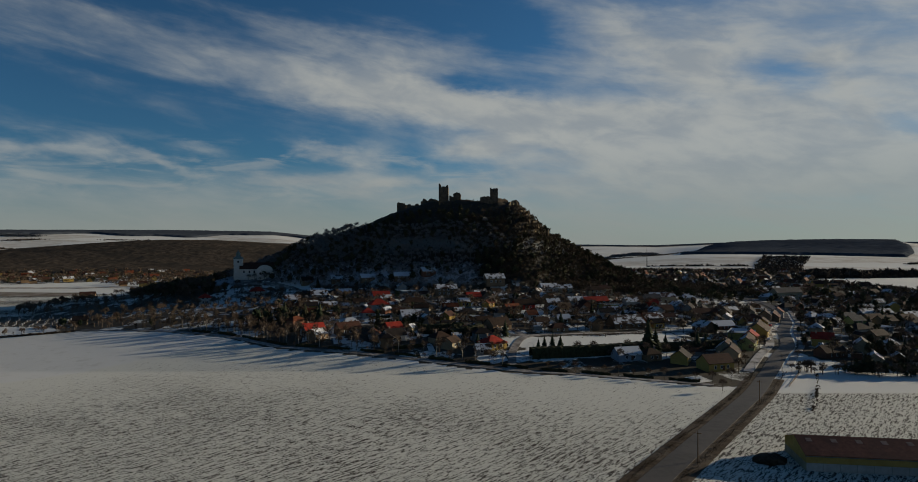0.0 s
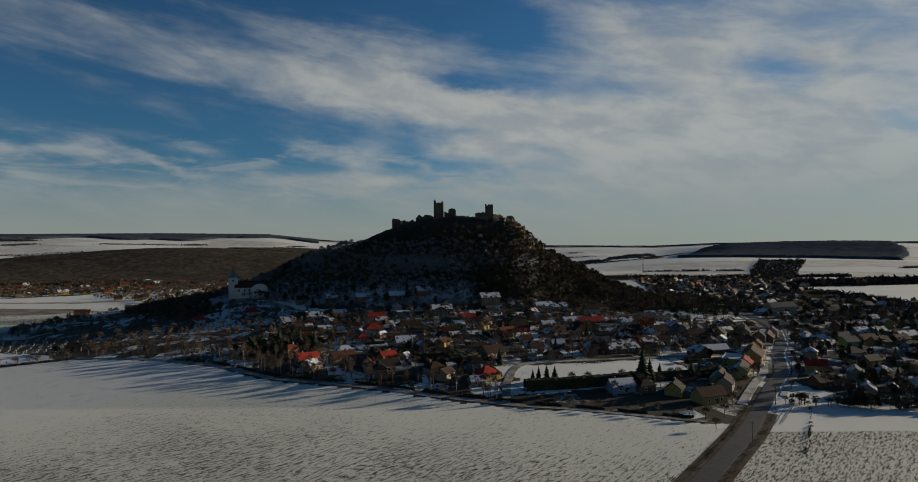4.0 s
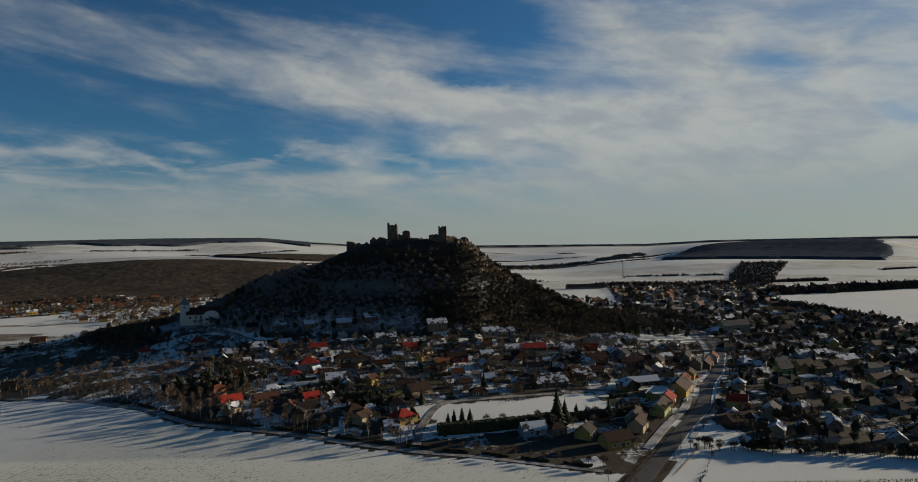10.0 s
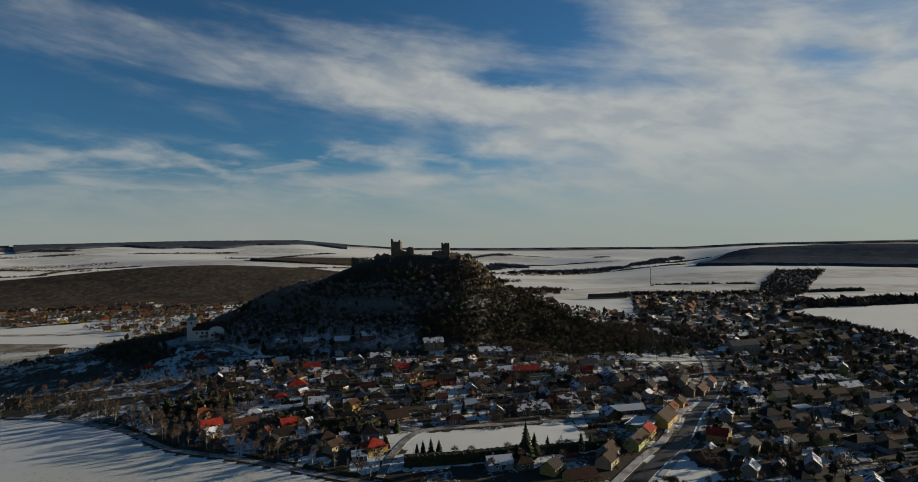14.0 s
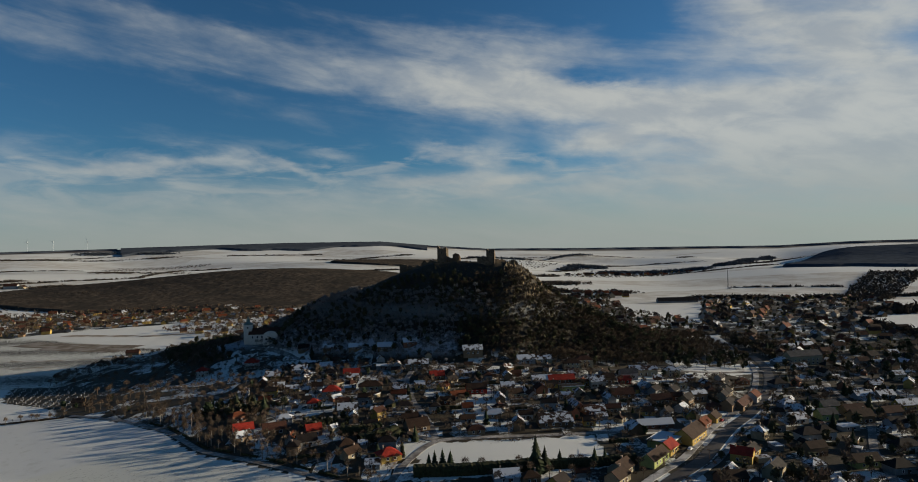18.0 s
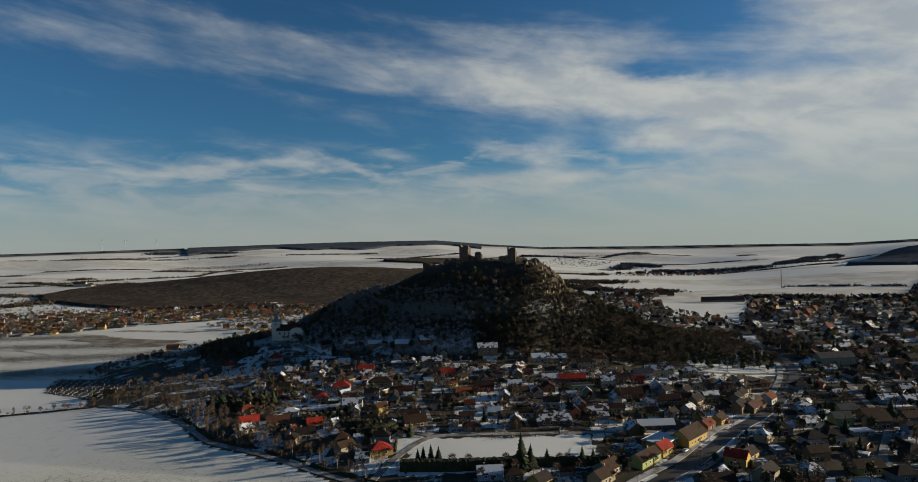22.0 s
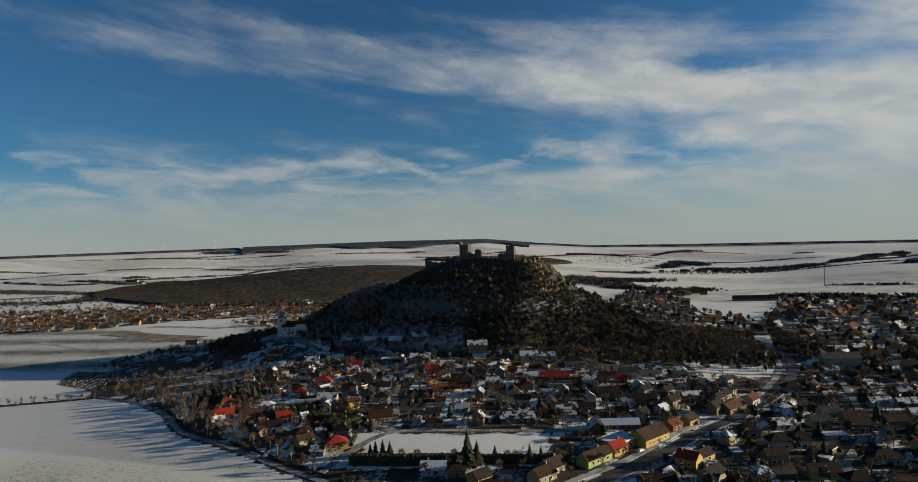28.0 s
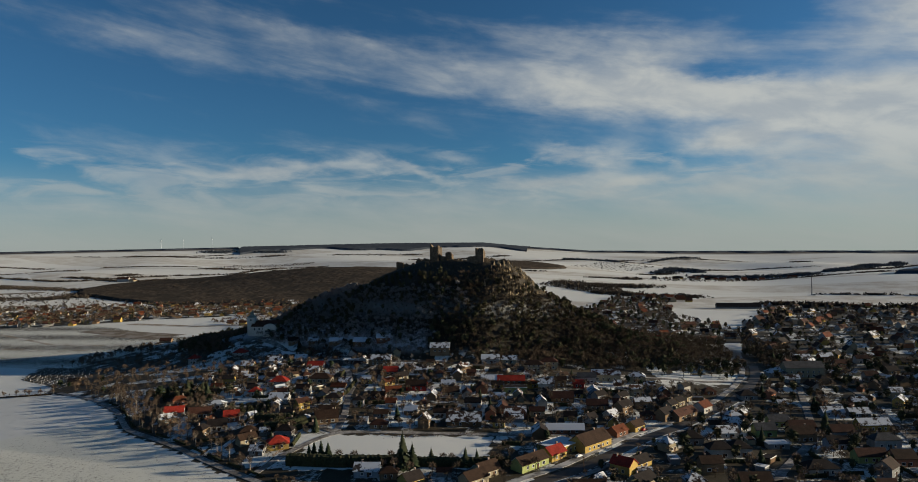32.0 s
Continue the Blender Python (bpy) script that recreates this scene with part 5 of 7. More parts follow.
# ---- church ----
def church():
    x, y, turn = -177.0, 592.0, 16.0
    z = gz(x, y) - 1.0
    ob = thing("church", pose(x, y, z, 0, 0, turn), "white baroque village church with brown roof and belfry tower", "church")
    ob.scale = (1.28, 1.15, (47.0 - z) / 30.6)
    L, W, e, r = 22.0, 12.0, 8.5, 6.5
    bm = bmesh.new()
    ring = [(-W / 2, -4), (W / 2, -4), (W / 2, e), (0, e + r), (-W / 2, e)]
    solid(bm, [(-L / 2, a, b) for a, b in ring] + [(L / 2, a, b) for a, b in ring], [(4, 3, 2, 1, 0), (5, 6, 7, 8, 9)] + [(k, (k + 1) % 5, (k + 1) % 5 + 5, k + 5) for k in range(5)])
    part("nave_wall", bm, M["plaster"], ob)
    for s in (-1, 1):
        bm = bmesh.new()
        gable_roof(bm, L, W, e, r, s)
        part("nave_roof", bm, M["r_old"], ob)
    # side chapel with a rounded gable towards the village
    bm = bmesh.new()
    arc = [(-5.2, -4), (5.2, -4), (5.2, 6.5)] + [(5.2 * math.cos(k * math.pi / 12), 6.5 + 6.2 * math.sin(k * math.pi / 12)) for k in range(1, 12)] + [(-5.2, 6.5)]
    n = len(arc)
    solid(bm, [(5 + a, -11.5, b) for a, b in arc] + [(5 + a, -10.3, b) for a, b in arc], [tuple(range(n))[::-1], tuple(range(n, 2 * n))] + [(k, (k + 1) % n, (k + 1) % n + n, k + n) for k in range(n)])
    part("chapel_gable", bm, M["plaster"], ob, "white rounded chapel gable")
    part("chapel_wall", boxes((0.2, -10.2, -4, 9.8, -6.05, 6.4)), M["plaster"], ob)
    bm = bmesh.new()
    k = [(5 + 4.9 * math.cos(q * math.pi / 8), 6.45 + 4.6 * math.sin(q * math.pi / 8)) for q in range(9)]
    solid(bm, [(a, -10.2, b) for a, b in k] + [(a, -4.0, b) for a, b in k], [(q, q + 1, q + 10, q + 9) for q in range(8)])
    part("chapel_roof", bm, M["r_dark"], ob)
    for q in (2.2, 5.0, 7.8):
        shared("window", WIDE, ob, pose(q, -11.5, 3.2) @ Matrix.Diagonal((0.9, 1, 2.0, 1)))
    for q in (-8.5, -5.0, -1.8):
        shared("window", WINDOW, ob, pose(q, -W / 2, 5.0) @ Matrix.Diagonal((1.1, 1, 2.2, 1)))
    part("sacristy", boxes((10.2, -9, -4, 16, 3, 5.2)), M["plaster"], ob)
    bm = bmesh.new()
    hip_roof(bm, 12, 5.8, 5.2, 2.6)
    part("sacristy_roof", bm, M["r_brown"], ob).matrix_basis = pose(13.1, -3, 0, 0, 0, 90)
    # tower
    part("tower", boxes((-15.2, -3.2, -4, -9.4, 2.6, 19.0), (-15.5, -3.5, 13.2, -9.1, 2.9, 13.7), (-15.5, -3.5, 18.8, -9.1, 2.9, 19.4)), M["plaster"], ob, "tall white square belfry tower")
    for a, b, rr in ((-12.3, -3.22, 0), (-9.38, -0.3, 90)):
        shared("belfry_window", WINDOW, ob, pose(a, b, 16.2, 0, 0, rr) @ Matrix.Diagonal((1.2, 1, 1.8, 1)))
    bm = bmesh.new()
    c = Vector((-12.3, -0.3, 0))
    for (h0, r0), (h1, r1) in zip([(19.4, 3.6), (20.6, 3.4), (22.0, 2.0), (23.2, 1.4), (25.6, 1.4)], [(20.6, 3.4), (22.0, 2.0), (23.2, 1.4), (25.6, 1.4), (29.0, 0.05)]):
        tube(bm, c + Vector((0, 0, h0)), c + Vector((0, 0, h1)), r0, r1, 8)
    part("spire", bm, M["copper"], ob, "dull green domed spire")
    part("cross", boxes((-12.36, -0.36, 28.6, -12.24, -0.24, 30.6), (-12.8, -0.36, 29.7, -11.8, -0.24, 29.85)), M["metal"], ob)


church()

# ---- farm hall beside the road ----
def hall():
    L, W, e, turn = 52.0, 17.0, 4.2, -9.0
    c, s = math.cos(radians(turn)), math.sin(radians(turn))
    x, y = 88.0 + c * L / 2 - s * W / 2, 171.0 + s * L / 2 + c * W / 2
    ob = thing("farm_hall", pose(x, y, gz(x, y), 0, 0, turn), "long farm hall with rust-red sheet roof and ochre upper wall", "hall")
    rise = 2.6
    bm = bmesh.new()
    ring = [(-W / 2, 2.1), (W / 2, 2.1), (W / 2, e), (0, e + rise), (-W / 2, e)]
    solid(bm, [(-L / 2, a, b) for a, b in ring] + [(L / 2, a, b) for a, b in ring], [(4, 3, 2, 1, 0), (5, 6, 7, 8, 9)] + [(k, (k + 1) % 5, (k + 1) % 5 + 5, k + 5) for k in range(5)])
    part("upper_wall", bm, M["yellow"], ob, "weathered ochre upper wall")
    part("lower_wall", boxes((-L / 2 + 0.1, -W / 2 + 0.1, -2, L / 2 - 0.1, W / 2 - 0.1, 2.1)), M["grey"], ob)
    for k in range(13):
        a = -L / 2 + 0.06 + k * L / 13
        part("wall_panel", boxes((a, -W / 2 - 0.05, -0.6, a + L / 13 - 0.14, -W / 2 + 0.06, 2.05)), M["white"], ob)
    for k in range(4):
        a = -W / 2 + 0.1 + k * W / 4
        part("wall_panel", boxes((-L / 2 - 0.05, a, -0.6, -L / 2 + 0.06, a + W / 4 - 0.14, 2.05)), M["cream"], ob)
    n = 26
    for s in (-1, 1):
        for k in range(n):
            a, b = -L / 2 - 0.4 + k * (L + 0.8) / n, -L / 2 - 0.4 + (k + 1) * (L + 0.8) / n
            run, lo = W / 2 + 0.5, e - rise * 0.5 / (W / 2)
            f = [(a, 0, e + rise), (b, 0, e + rise), (b, s * run, lo), (a, s * run, lo)]
            bm = bmesh.new()
            solid(bm, f + [(p, q, r + 0.12) for p, q, r in f], BOX if s < 0 else [g[::-1] for g in BOX])
            part("roof_sheet", bm, M["rust_sheet"], ob)
            if s < 0 and k % 3 == 1:
                g = [(a + 0.3, -1.4, 0), (b - 0.3, -1.4, 0), (b - 0.3, -3.0, 0), (a + 0.3, -3.0, 0)]
                bm = bmesh.new()
                g = [(p, q, e + rise + q * rise / (W / 2) + 0.10) for p, q, _ in g]
                solid(bm, g + [(p, q, r + 0.035) for p, q, r in g], BOX)
                part("skylight", bm, M["sheet_pale"], ob, "faded translucent roof light")
    part("gutter", boxes((-L / 2 - 0.4, -W / 2 - 0.75, e - 0.35, L / 2 + 0.4, -W / 2 - 0.58, e - 0.2)), M["metal"], ob)


hall()
HOUSES.append((113, 177, 27))


# ---- radio mast on the far field ----
def mast():
    x, y = 412.0, 1480.0
    ob = thing("radio_mast", pose(x, y, gz(x, y)), "slim grey lattice radio mast on a snowy field", "mast")
    for a, b in ((-0.9, -0.9), (0.9, -0.9), (0, 1.0)):
        bm = bmesh.new()
        tube(bm, (a, b, -1), (a * 0.4, b * 0.4, 38), 0.28, 0.2, 5)
        part("leg", bm, M["metal"], ob)
    for k in range(12):
        h, q = 1 + k * 3.0, 0.9 * (1 - 0.6 * k / 12)
        bm = bmesh.new()
        tube(bm, (-q, -q, h), (q, -q, h + 3), 0.12, 0.12, 4)
        tube(bm, (q, -q, h), (0, q, h + 3), 0.12, 0.12, 4)
        part("brace", bm, M["metal"], ob)
    bm = bmesh.new()
    tube(bm, (0, 0, 38), (0, 0, 43), 0.2, 0.12, 5)
    part("antenna", bm, M["metal"], ob)
    part("cabin", boxes((2, -2, -1, 6, 2, 2.6)), M["grey"], ob)


mast()


def turbine(bearing, d, turn):
    x, y = 110 + d * math.sin(radians(bearing)), 10 + d * math.cos(radians(bearing))
    ob = thing("wind_turbine", pose(x, y, gz(x, y) - 4), "white three-bladed wind turbine on the far horizon", "wind turbine", "far wind turbines")
    bm = bmesh.new()
    tube(bm, (0, 0, 0), (0, 0, 62), 0.8, 0.5, 8)
    part("tower", bm, M["turbine"], ob)
    part("nacelle", boxes((-1.2, -3, 61, 1.2, 3, 64)), M["turbine"], ob)
    for k in range(3):
        a = radians(turn + 120 * k)
        bm = bmesh.new()
        solid(bm, [(-0.7 * math.cos(a), -3.3, 62.5 + 0.7 * math.sin(a)), (0.7 * math.cos(a), -3.3, 62.5 - 0.7 * math.sin(a)), (30 * math.sin(a), -3.4, 62.5 + 30 * math.cos(a)), (0.3, -2.9, 62.5)], [(0, 1, 2), (1, 3, 2), (3, 0, 2), (0, 3, 1)])
        part("blade", bm, M["turbine"], ob)


for k, (b, d) in enumerate(((-43.0, 4500), (-41.4, 4560), (-39.2, 4480))):
    turbine(b, d, 20 + 37 * k)


# ---- more houses, street by street ----
def road_clear(x, y, gap):
    return abs(x - float(road_x(y))) > gap + 6


LANES = [[(24, 305), (31, 352), (36, 364), (90, 380), (160, 403), (196, 412)], [(36, 364), (24, 395), (6, 430), (-12, 480), (-15, 520)], [(292, 575), (289, 505), (286, 446), (264, 385), (254, 330)], [(318, 590), (331, 523), (335, 445), (332, 390)],
         [(-15, 520), (60, 528), (150, 545), (258, 580)], [(-185, 580), (-158, 571), (-67, 514), (-25, 486), (-13, 463)], [(-218, 489), (-108, 417), (-47, 387), (-24, 400)]]


def lane_gap(x, y):
    best = 1e9
    for line in LANES:
        for (ax, ay), (bx, by) in zip(line, line[1:]):
            t = max(0.0, min(1.0, ((x - ax) * (bx - ax) + (y - ay) * (by - ay)) / ((bx - ax) ** 2 + (by - ay) ** 2)))
            best = min(best, math.hypot(x - ax - t * (bx - ax), y - ay - t * (by - ay)))
    return best


def on_pitch(x, y, grow=0.0):
    return abs((x - 80) * 0.956 + (y - 350) * 0.292) < 50 + grow and abs(-(x - 80) * 0.292 + (y - 350) * 0.956) < 23 + grow


def free(x, y, r):
    return all((x - a) ** 2 + (y - b) ** 2 > (r + q) ** 2 for a, b, q in HOUSES)


WALLS = ["white", "cream", "grey", "tan", "grey", "cream", "brick", "white", "tan", "yellow"]
ROOFS = ["r_brown", "r_old", "r_dark", "r_brown", "s_brown", "r_dark", "s_dark", "r_old", "r_orange", "s_old"]


def fill(test, lo, hi, gap, tries, turns, detail, limit, seed, size=1.0, dull=False, group="village houses"):
    pick = random.Random(seed)
    rng = np.random.default_rng(seed)
    made = 0
    for x, y in poisson(test, lo, hi, gap, tries, rng):
        r = 5.5 * size
        if made >= limit or not free(x, y, r) or not road_clear(x, y, r) or lane_gap(x, y) < r + 2 or on_pitch(x, y, 6):
            continue
        L, W = pick.uniform(9.5, 15) * size, pick.uniform(7.5, 9.5) * size
        roofs = ROOFS[:8] if dull else ROOFS
        house(round(x, 1), round(y, 1), pick.choice(turns) + pick.uniform(-6, 6), L, W, pick.choice((3.0, 3.4, 3.6, 5.2)), "hip" if pick.random() < 0.25 else "gable", pick.choice(WALLS), pick.choice(roofs), detail=detail, group=group)
        made += 1


def left_core(x, y):
    return float(front_edge(x)) + 22 < y < 560 - 0.12 * x and x < float(road_x(y)) - 16 and x > -120 + 0.5 * max(0, 430 - y) and float(castle_hill(x, y)) < 3


def right_near(x, y):
    return bool(inside(x, y, RIGHT_VILLAGE)) and y < 720


def right_far(x, y):
    return bool(inside(x, y, RIGHT_VILLAGE)) and y >= 720


fill(left_core, (-120, 320), (260, 570), 14.5, 3200, (17, 107, 17, 62), 2, 95, 3, 0.78)
fill(right_near, (170, 300), (490, 720), 20.5, 3000, (20, 20, 110, 65), 2, 105, 4, 0.96, True)


def far_houses(label, groups):
    """Small far houses joined into one mesh: walls with gables and two roof slopes each, in a few paints."""
    pick = random.Random(77)
    mats = [M[k] for k in ("white", "cream", "tan", "grey", "yellow", "r_brown", "r_old", "r_orange", "s_brown", "s_full", "r_dark")]
    V, F3, F4, I3, I4 = [], [], [], [], []
    for spots, turns, size in groups:
        for x, y in spots:
            L, W, e = pick.uniform(8, 15) * size, pick.uniform(6, 8.5) * size, pick.choice((3.0, 3.4, 5.2))
            a = radians(pick.choice(turns) + pick.uniform(-8, 8))
            z, c, s = gz(x, y), math.cos(a), math.sin(a)
            r, e = W * 0.5, e * 0.8
            wall, roof = pick.choice((0, 1, 2, 3, 2, 3, 2, 4)), pick.choice((5, 6, 7, 6, 10, 8, 7, 6))
            o = 0.5
            pts = [(-L / 2, -W / 2, -2), (L / 2, -W / 2, -2), (L / 2, W / 2, -2), (-L / 2, W / 2, -2), (-L / 2, -W / 2, e), (L / 2, -W / 2, e), (L / 2, W / 2, e), (-L / 2, W / 2, e), (-L / 2, 0, e + r), (L / 2, 0, e + r),
                   (-L / 2 - o, -W / 2 - o, e - 0.3), (L / 2 + o, -W / 2 - o, e - 0.3), (L / 2 + o, 0, e + r + 0.2), (-L / 2 - o, 0, e + r + 0.2), (L / 2 + o, W / 2 + o, e - 0.3), (-L / 2 - o, W / 2 + o, e - 0.3)]
            n = len(V)
            V += [(x + p * c - q * s, y + p * s + q * c, z + h) for p, q, h in pts]
            F4 += [[n + k for k in f] for f in ((0, 1, 5, 4), (1, 2, 6, 5), (2, 3, 7, 6), (3, 0, 4, 7), (10, 11, 12, 13), (13, 12, 14, 15))]
            I4 += [wall] * 4 + [roof] * 2
            F3 += [(n + 5, n + 6, n + 9), (n + 7, n + 4, n + 8)]
            I3 += [wall] * 2
    me = bpy.data.meshes.new("far_houses")
    me.from_pydata(V, [], F4 + [list(f) for f in F3])
    for m in mats:
        me.materials.append(m)
    me.polygons.foreach_set("material_index", np.array(I4 + I3, np.int32))
    tagged(new("far_houses", me), label, "houses", kind="stuff")


def spots_in(poly, gap, tries, seed):
    p = np.array(poly)
    return poisson(lambda a, b: bool(inside(a, b, poly)), p.min(0), p.max(0), gap, tries, np.random.default_rng(seed))


NEAR_LEFT = [(-430, 800), (-300, 745), (-230, 800), (-250, 1000), (-340, 1080), (-440, 930)]
FAR_RIGHT = [p for p in poisson(right_far, (270, 720), (610, 1275), 25, 3000, np.random.default_rng(5)) if lane_gap(*p) > 9]
FAR_LEFT = spots_in(FAR_VILLAGE, 23, 6000, 6)
BEHIND_SPOTS = spots_in(BEHIND, 30, 900, 17)
far_houses("small far village houses with brown and snowy roofs", [(FAR_RIGHT, (10, 100, 55), 0.95), (FAR_LEFT, (30, 120, 40), 0.9), (BEHIND_SPOTS, (10, 100, 40), 0.95), (spots_in(NEAR_LEFT, 30, 600, 23), (30, 120), 0.85), (spots_in([(95, 1290), (200, 1290), (185, 1390), (90, 1380)], 22, 300, 8), (10, 100), 1.25),
                                                                   (spots_in([(40, 2150), (430, 2250), (520, 2500), (200, 2420)], 34, 700, 9), (10, 100), 1.2)])
house(-1262, 1430, 20, 30, 14, 7, "gable", "white", "r_old", detail=1, name="farmhouse")
house(-1236, 1436, 110, 20, 12, 4, "gable", "cream", "r_brown", detail=0, name="farmhouse")
house(-352, 640, 20, 15, 8, 3.0, "gable", "tan", "r_old", detail=1)
house(272, 1190, 8, 66, 14, 3.2, "gable", "grey", "r_dark", detail=0, name="barn")

# sheds and garages tucked between the houses
pick = random.Random(12)
rng = np.random.default_rng(12)
count = 0
for x, y in poisson(lambda a, b: left_core(a, b) or right_near(a, b), (-120, 320), (460, 640), 13, 3000, rng):
    if count < 110 and free(x, y, 3.0) and road_clear(x, y, 5) and lane_gap(x, y) > 6 and not on_pitch(x, y, 4):
        house(round(x, 1), round(y, 1), pick.choice((17, 107, 62)), pick.uniform(4, 8), pick.uniform(3.2, 5), 2.4, pick.choice(("flat", "gable", "gable")), pick.choice(("wood", "grey", "cream", "brick")),
              pick.choice(("r_dark", "s_brown", "r_brown", "s_dark", "r_old")), detail=0, name="shed", group="garden sheds")
        count += 1


# ---- trees and hedges in the village ----
for x, y, s in ((39.1, 332.1, 0.62), (42, 332.3, 0.75), (46, 332.6, 0.85), (50, 332.8, 0.78), (92.8, 331, 1.75), (97.0, 333, 1.2), (121, 342.5, 0.95), (126, 345, 0.8), (104, 340, 0.8)):
    tree("spruce", x, y, s, "spruces beside the pitch")
for x, y in ((58, 330), (66, 331), (84, 336), (110, 341), (114, 342), (133, 350)):
    tree("bare", x, y, 0.75)
for k, x in enumerate(np.linspace(-160, -66, 26)):
    tree("birch", float(x), float(front_edge(x)) + 15 + 5 * math.sin(k * 2.3), 0.85 + 0.25 * math.sin(k * 1.7), "birches along the field edge")
for k, x in enumerate(np.linspace(-60, 20, 14)):
    tree("birch" if k % 3 else "bare", float(x), float(front_edge(x)) + 12 + 3 * math.sin(k * 1.9), 0.75 + 0.2 * math.sin(k * 2.7), "birches along the field edge")
for k, (x, y) in enumerate(((-121, 404), (-113, 398), (-104, 403), (-96, 398), (-92, 404), (-118, 392), (-86, 408), (-108, 410), (-82, 397))):
    tree("pine" if k % 2 else "spruce", x, y, 0.8 + 0.2 * (k % 3), "evergreens in the gardens")
for k, x in enumerate(np.linspace(40, 104, 12)):
    tree("bare", float(x), float(front_edge(x)) + 10, 0.45 + 0.1 * (k % 3), "young roadside trees")
for k, (a, b) in enumerate(zip(np.linspace(-226, -338, 52), np.linspace(398, 350, 52))):
    tree("birch" if k % 3 else "bare", float(a) + math.sin(k * 2.9), float(b) + 3 * math.sin(k * 1.7), 0.5 + 0.16 * math.sin(k * 2.3), "row of bare trees beside the field")
for k, y in enumerate(range(262, 420, 17)):
    tree("bare", float(road_x(y)) - 13, y, 0.6 + 0.15 * (k % 3), "roadside trees")
for k, y in enumerate(range(300, 400, 24)):
    tree("bare", float(road_x(y)) + 10, y, 0.5 + 0.1 * (k % 2), "roadside trees")

rng = np.random.default_rng(21)
pick = random.Random(21)


def garden(x, y, r=0.8):
    return free(x, y, r) and road_clear(x, y, 1) and lane_gap(x, y) > 3.5 and not on_pitch(x, y, 2)


LEFT_SPOTS = [p for p in poisson(left_core, (-120, 320), (260, 570), 5.6, 12000, rng) if garden(*p)]
RIGHT_SPOTS = [p for p in poisson(right_near, (170, 300), (490, 720), 5.4, 16000, rng) if garden(*p)]
ORCHARD = [p for p in poisson(lambda a, b: a < -70 and float(front_edge(a)) + 14 < b < 545 and a > -225 and float(castle_hill(a, b)) < 2, (-225, 340), (-70, 545), 8, 4000, rng) if free(*p, 0.5)]
for x, y in LEFT_SPOTS[:70]:
    tree(pick.choice(("bare", "bare", "bare", "pine", "spruce")), round(x, 1), round(y, 1), pick.uniform(0.4, 0.9))
for x, y in RIGHT_SPOTS[:80]:
    tree(pick.choice(("bare", "pine", "spruce", "pine")), round(x, 1), round(y, 1), pick.uniform(0.55, 1.15))
for x, y in ORCHARD[:40]:
    tree(pick.choice(("bare", "bare", "bare", "bare", "pine")), round(x, 1), round(y, 1), pick.uniform(0.4, 0.8), "orchard trees")

hedge([(34, 321), (58, 325), (80, 331), (94, 336)], 4.6, 5.5, "tall dark hedge beside the football pitch")
hedge([(97, 336), (119, 342), (131, 347), (142, 351)], 4.0, 4.0, "tall dark hedge beside the football pitch")
hedge([(-20, 366), (-8, 369), (2, 374)], 4.5, 5.0, "broad dark green garden hedge")
hedge([(-5, 354), (4, 362), (11, 371)], 4.5, 6.0, "broad dark green garden hedge")
hedge([(9, 350), (12, 360), (14, 372)], 3.2, 3.0, "broad dark green garden hedge")
hedge([(-10, 404), (4, 430), (-6, 462)], 2.2, 1.8)
for a in range(-150, 100, 17):
    hedge([(x, float(front_edge(x)) + 9.5) for x in np.linspace(a, a + 12, 4)], 0.9, 1.1, "low scrubby hedge along the field", "hedge", 0.4)
hedge([(-226, 397), (-262, 383), (-330, 352)], 0.9, 1.4, "low scrub under a row of trees", "verge", 0.4)
for k in range(16):
    a = 205 + (k % 8) * 17
    b = 318 + (k // 8) * 62 + (k % 3) * 9
    hedge([(a, b), (a + 10, b + 4)], 1.7, 1.2)

rng = np.random.default_rng(58)
made = 0
for x, y in poisson(lambda a, b: left_core(a, b) or right_near(a, b), (-120, 320), (420, 620), 17, 3000, rng):
    turn, ln = radians(float(rng.choice((18, 18, 108)))), float(rng.uniform(9, 17))
    line = [(x + k * ln * math.cos(turn), y + k * ln * math.sin(turn)) for k in (-0.5, 0.0, 0.5)]
    if made < 75 and all(garden(*p, 1.0) for p in line):
        hedge(line, float(rng.uniform(1.2, 2.4)), float(rng.uniform(0.9, 1.6)))
        made += 1

# ---- woods ----
bare_set = [bare_tree_arrays(100 + k, 110, 9.0, 1.0, 0.19) for k in range(5)]
bare_twigs, bare_stems = [b for a, b in bare_set], [a for a, b in bare_set]
for k in range(5):
    (V, F), (T, G) = bare_set[k]
    bare_set[k] = np.concatenate([V, T]), np.concatenate([F, G + len(V)])
bare_far = [bare_tree_arrays(180 + k, 48, 9.0, 1.0, 0.34)[1] for k in range(5)]
scrub_set = [pine_arrays(190 + k, 8.0, 30)[:2] for k in range(5)]
pine_set = [pine_arrays(120 + k, 8.5, 75)[:2] for k in range(5)]
spruce_set = [conifer_arrays(140 + k, 9.5, 8, 8, 0.19) for k in range(3)]


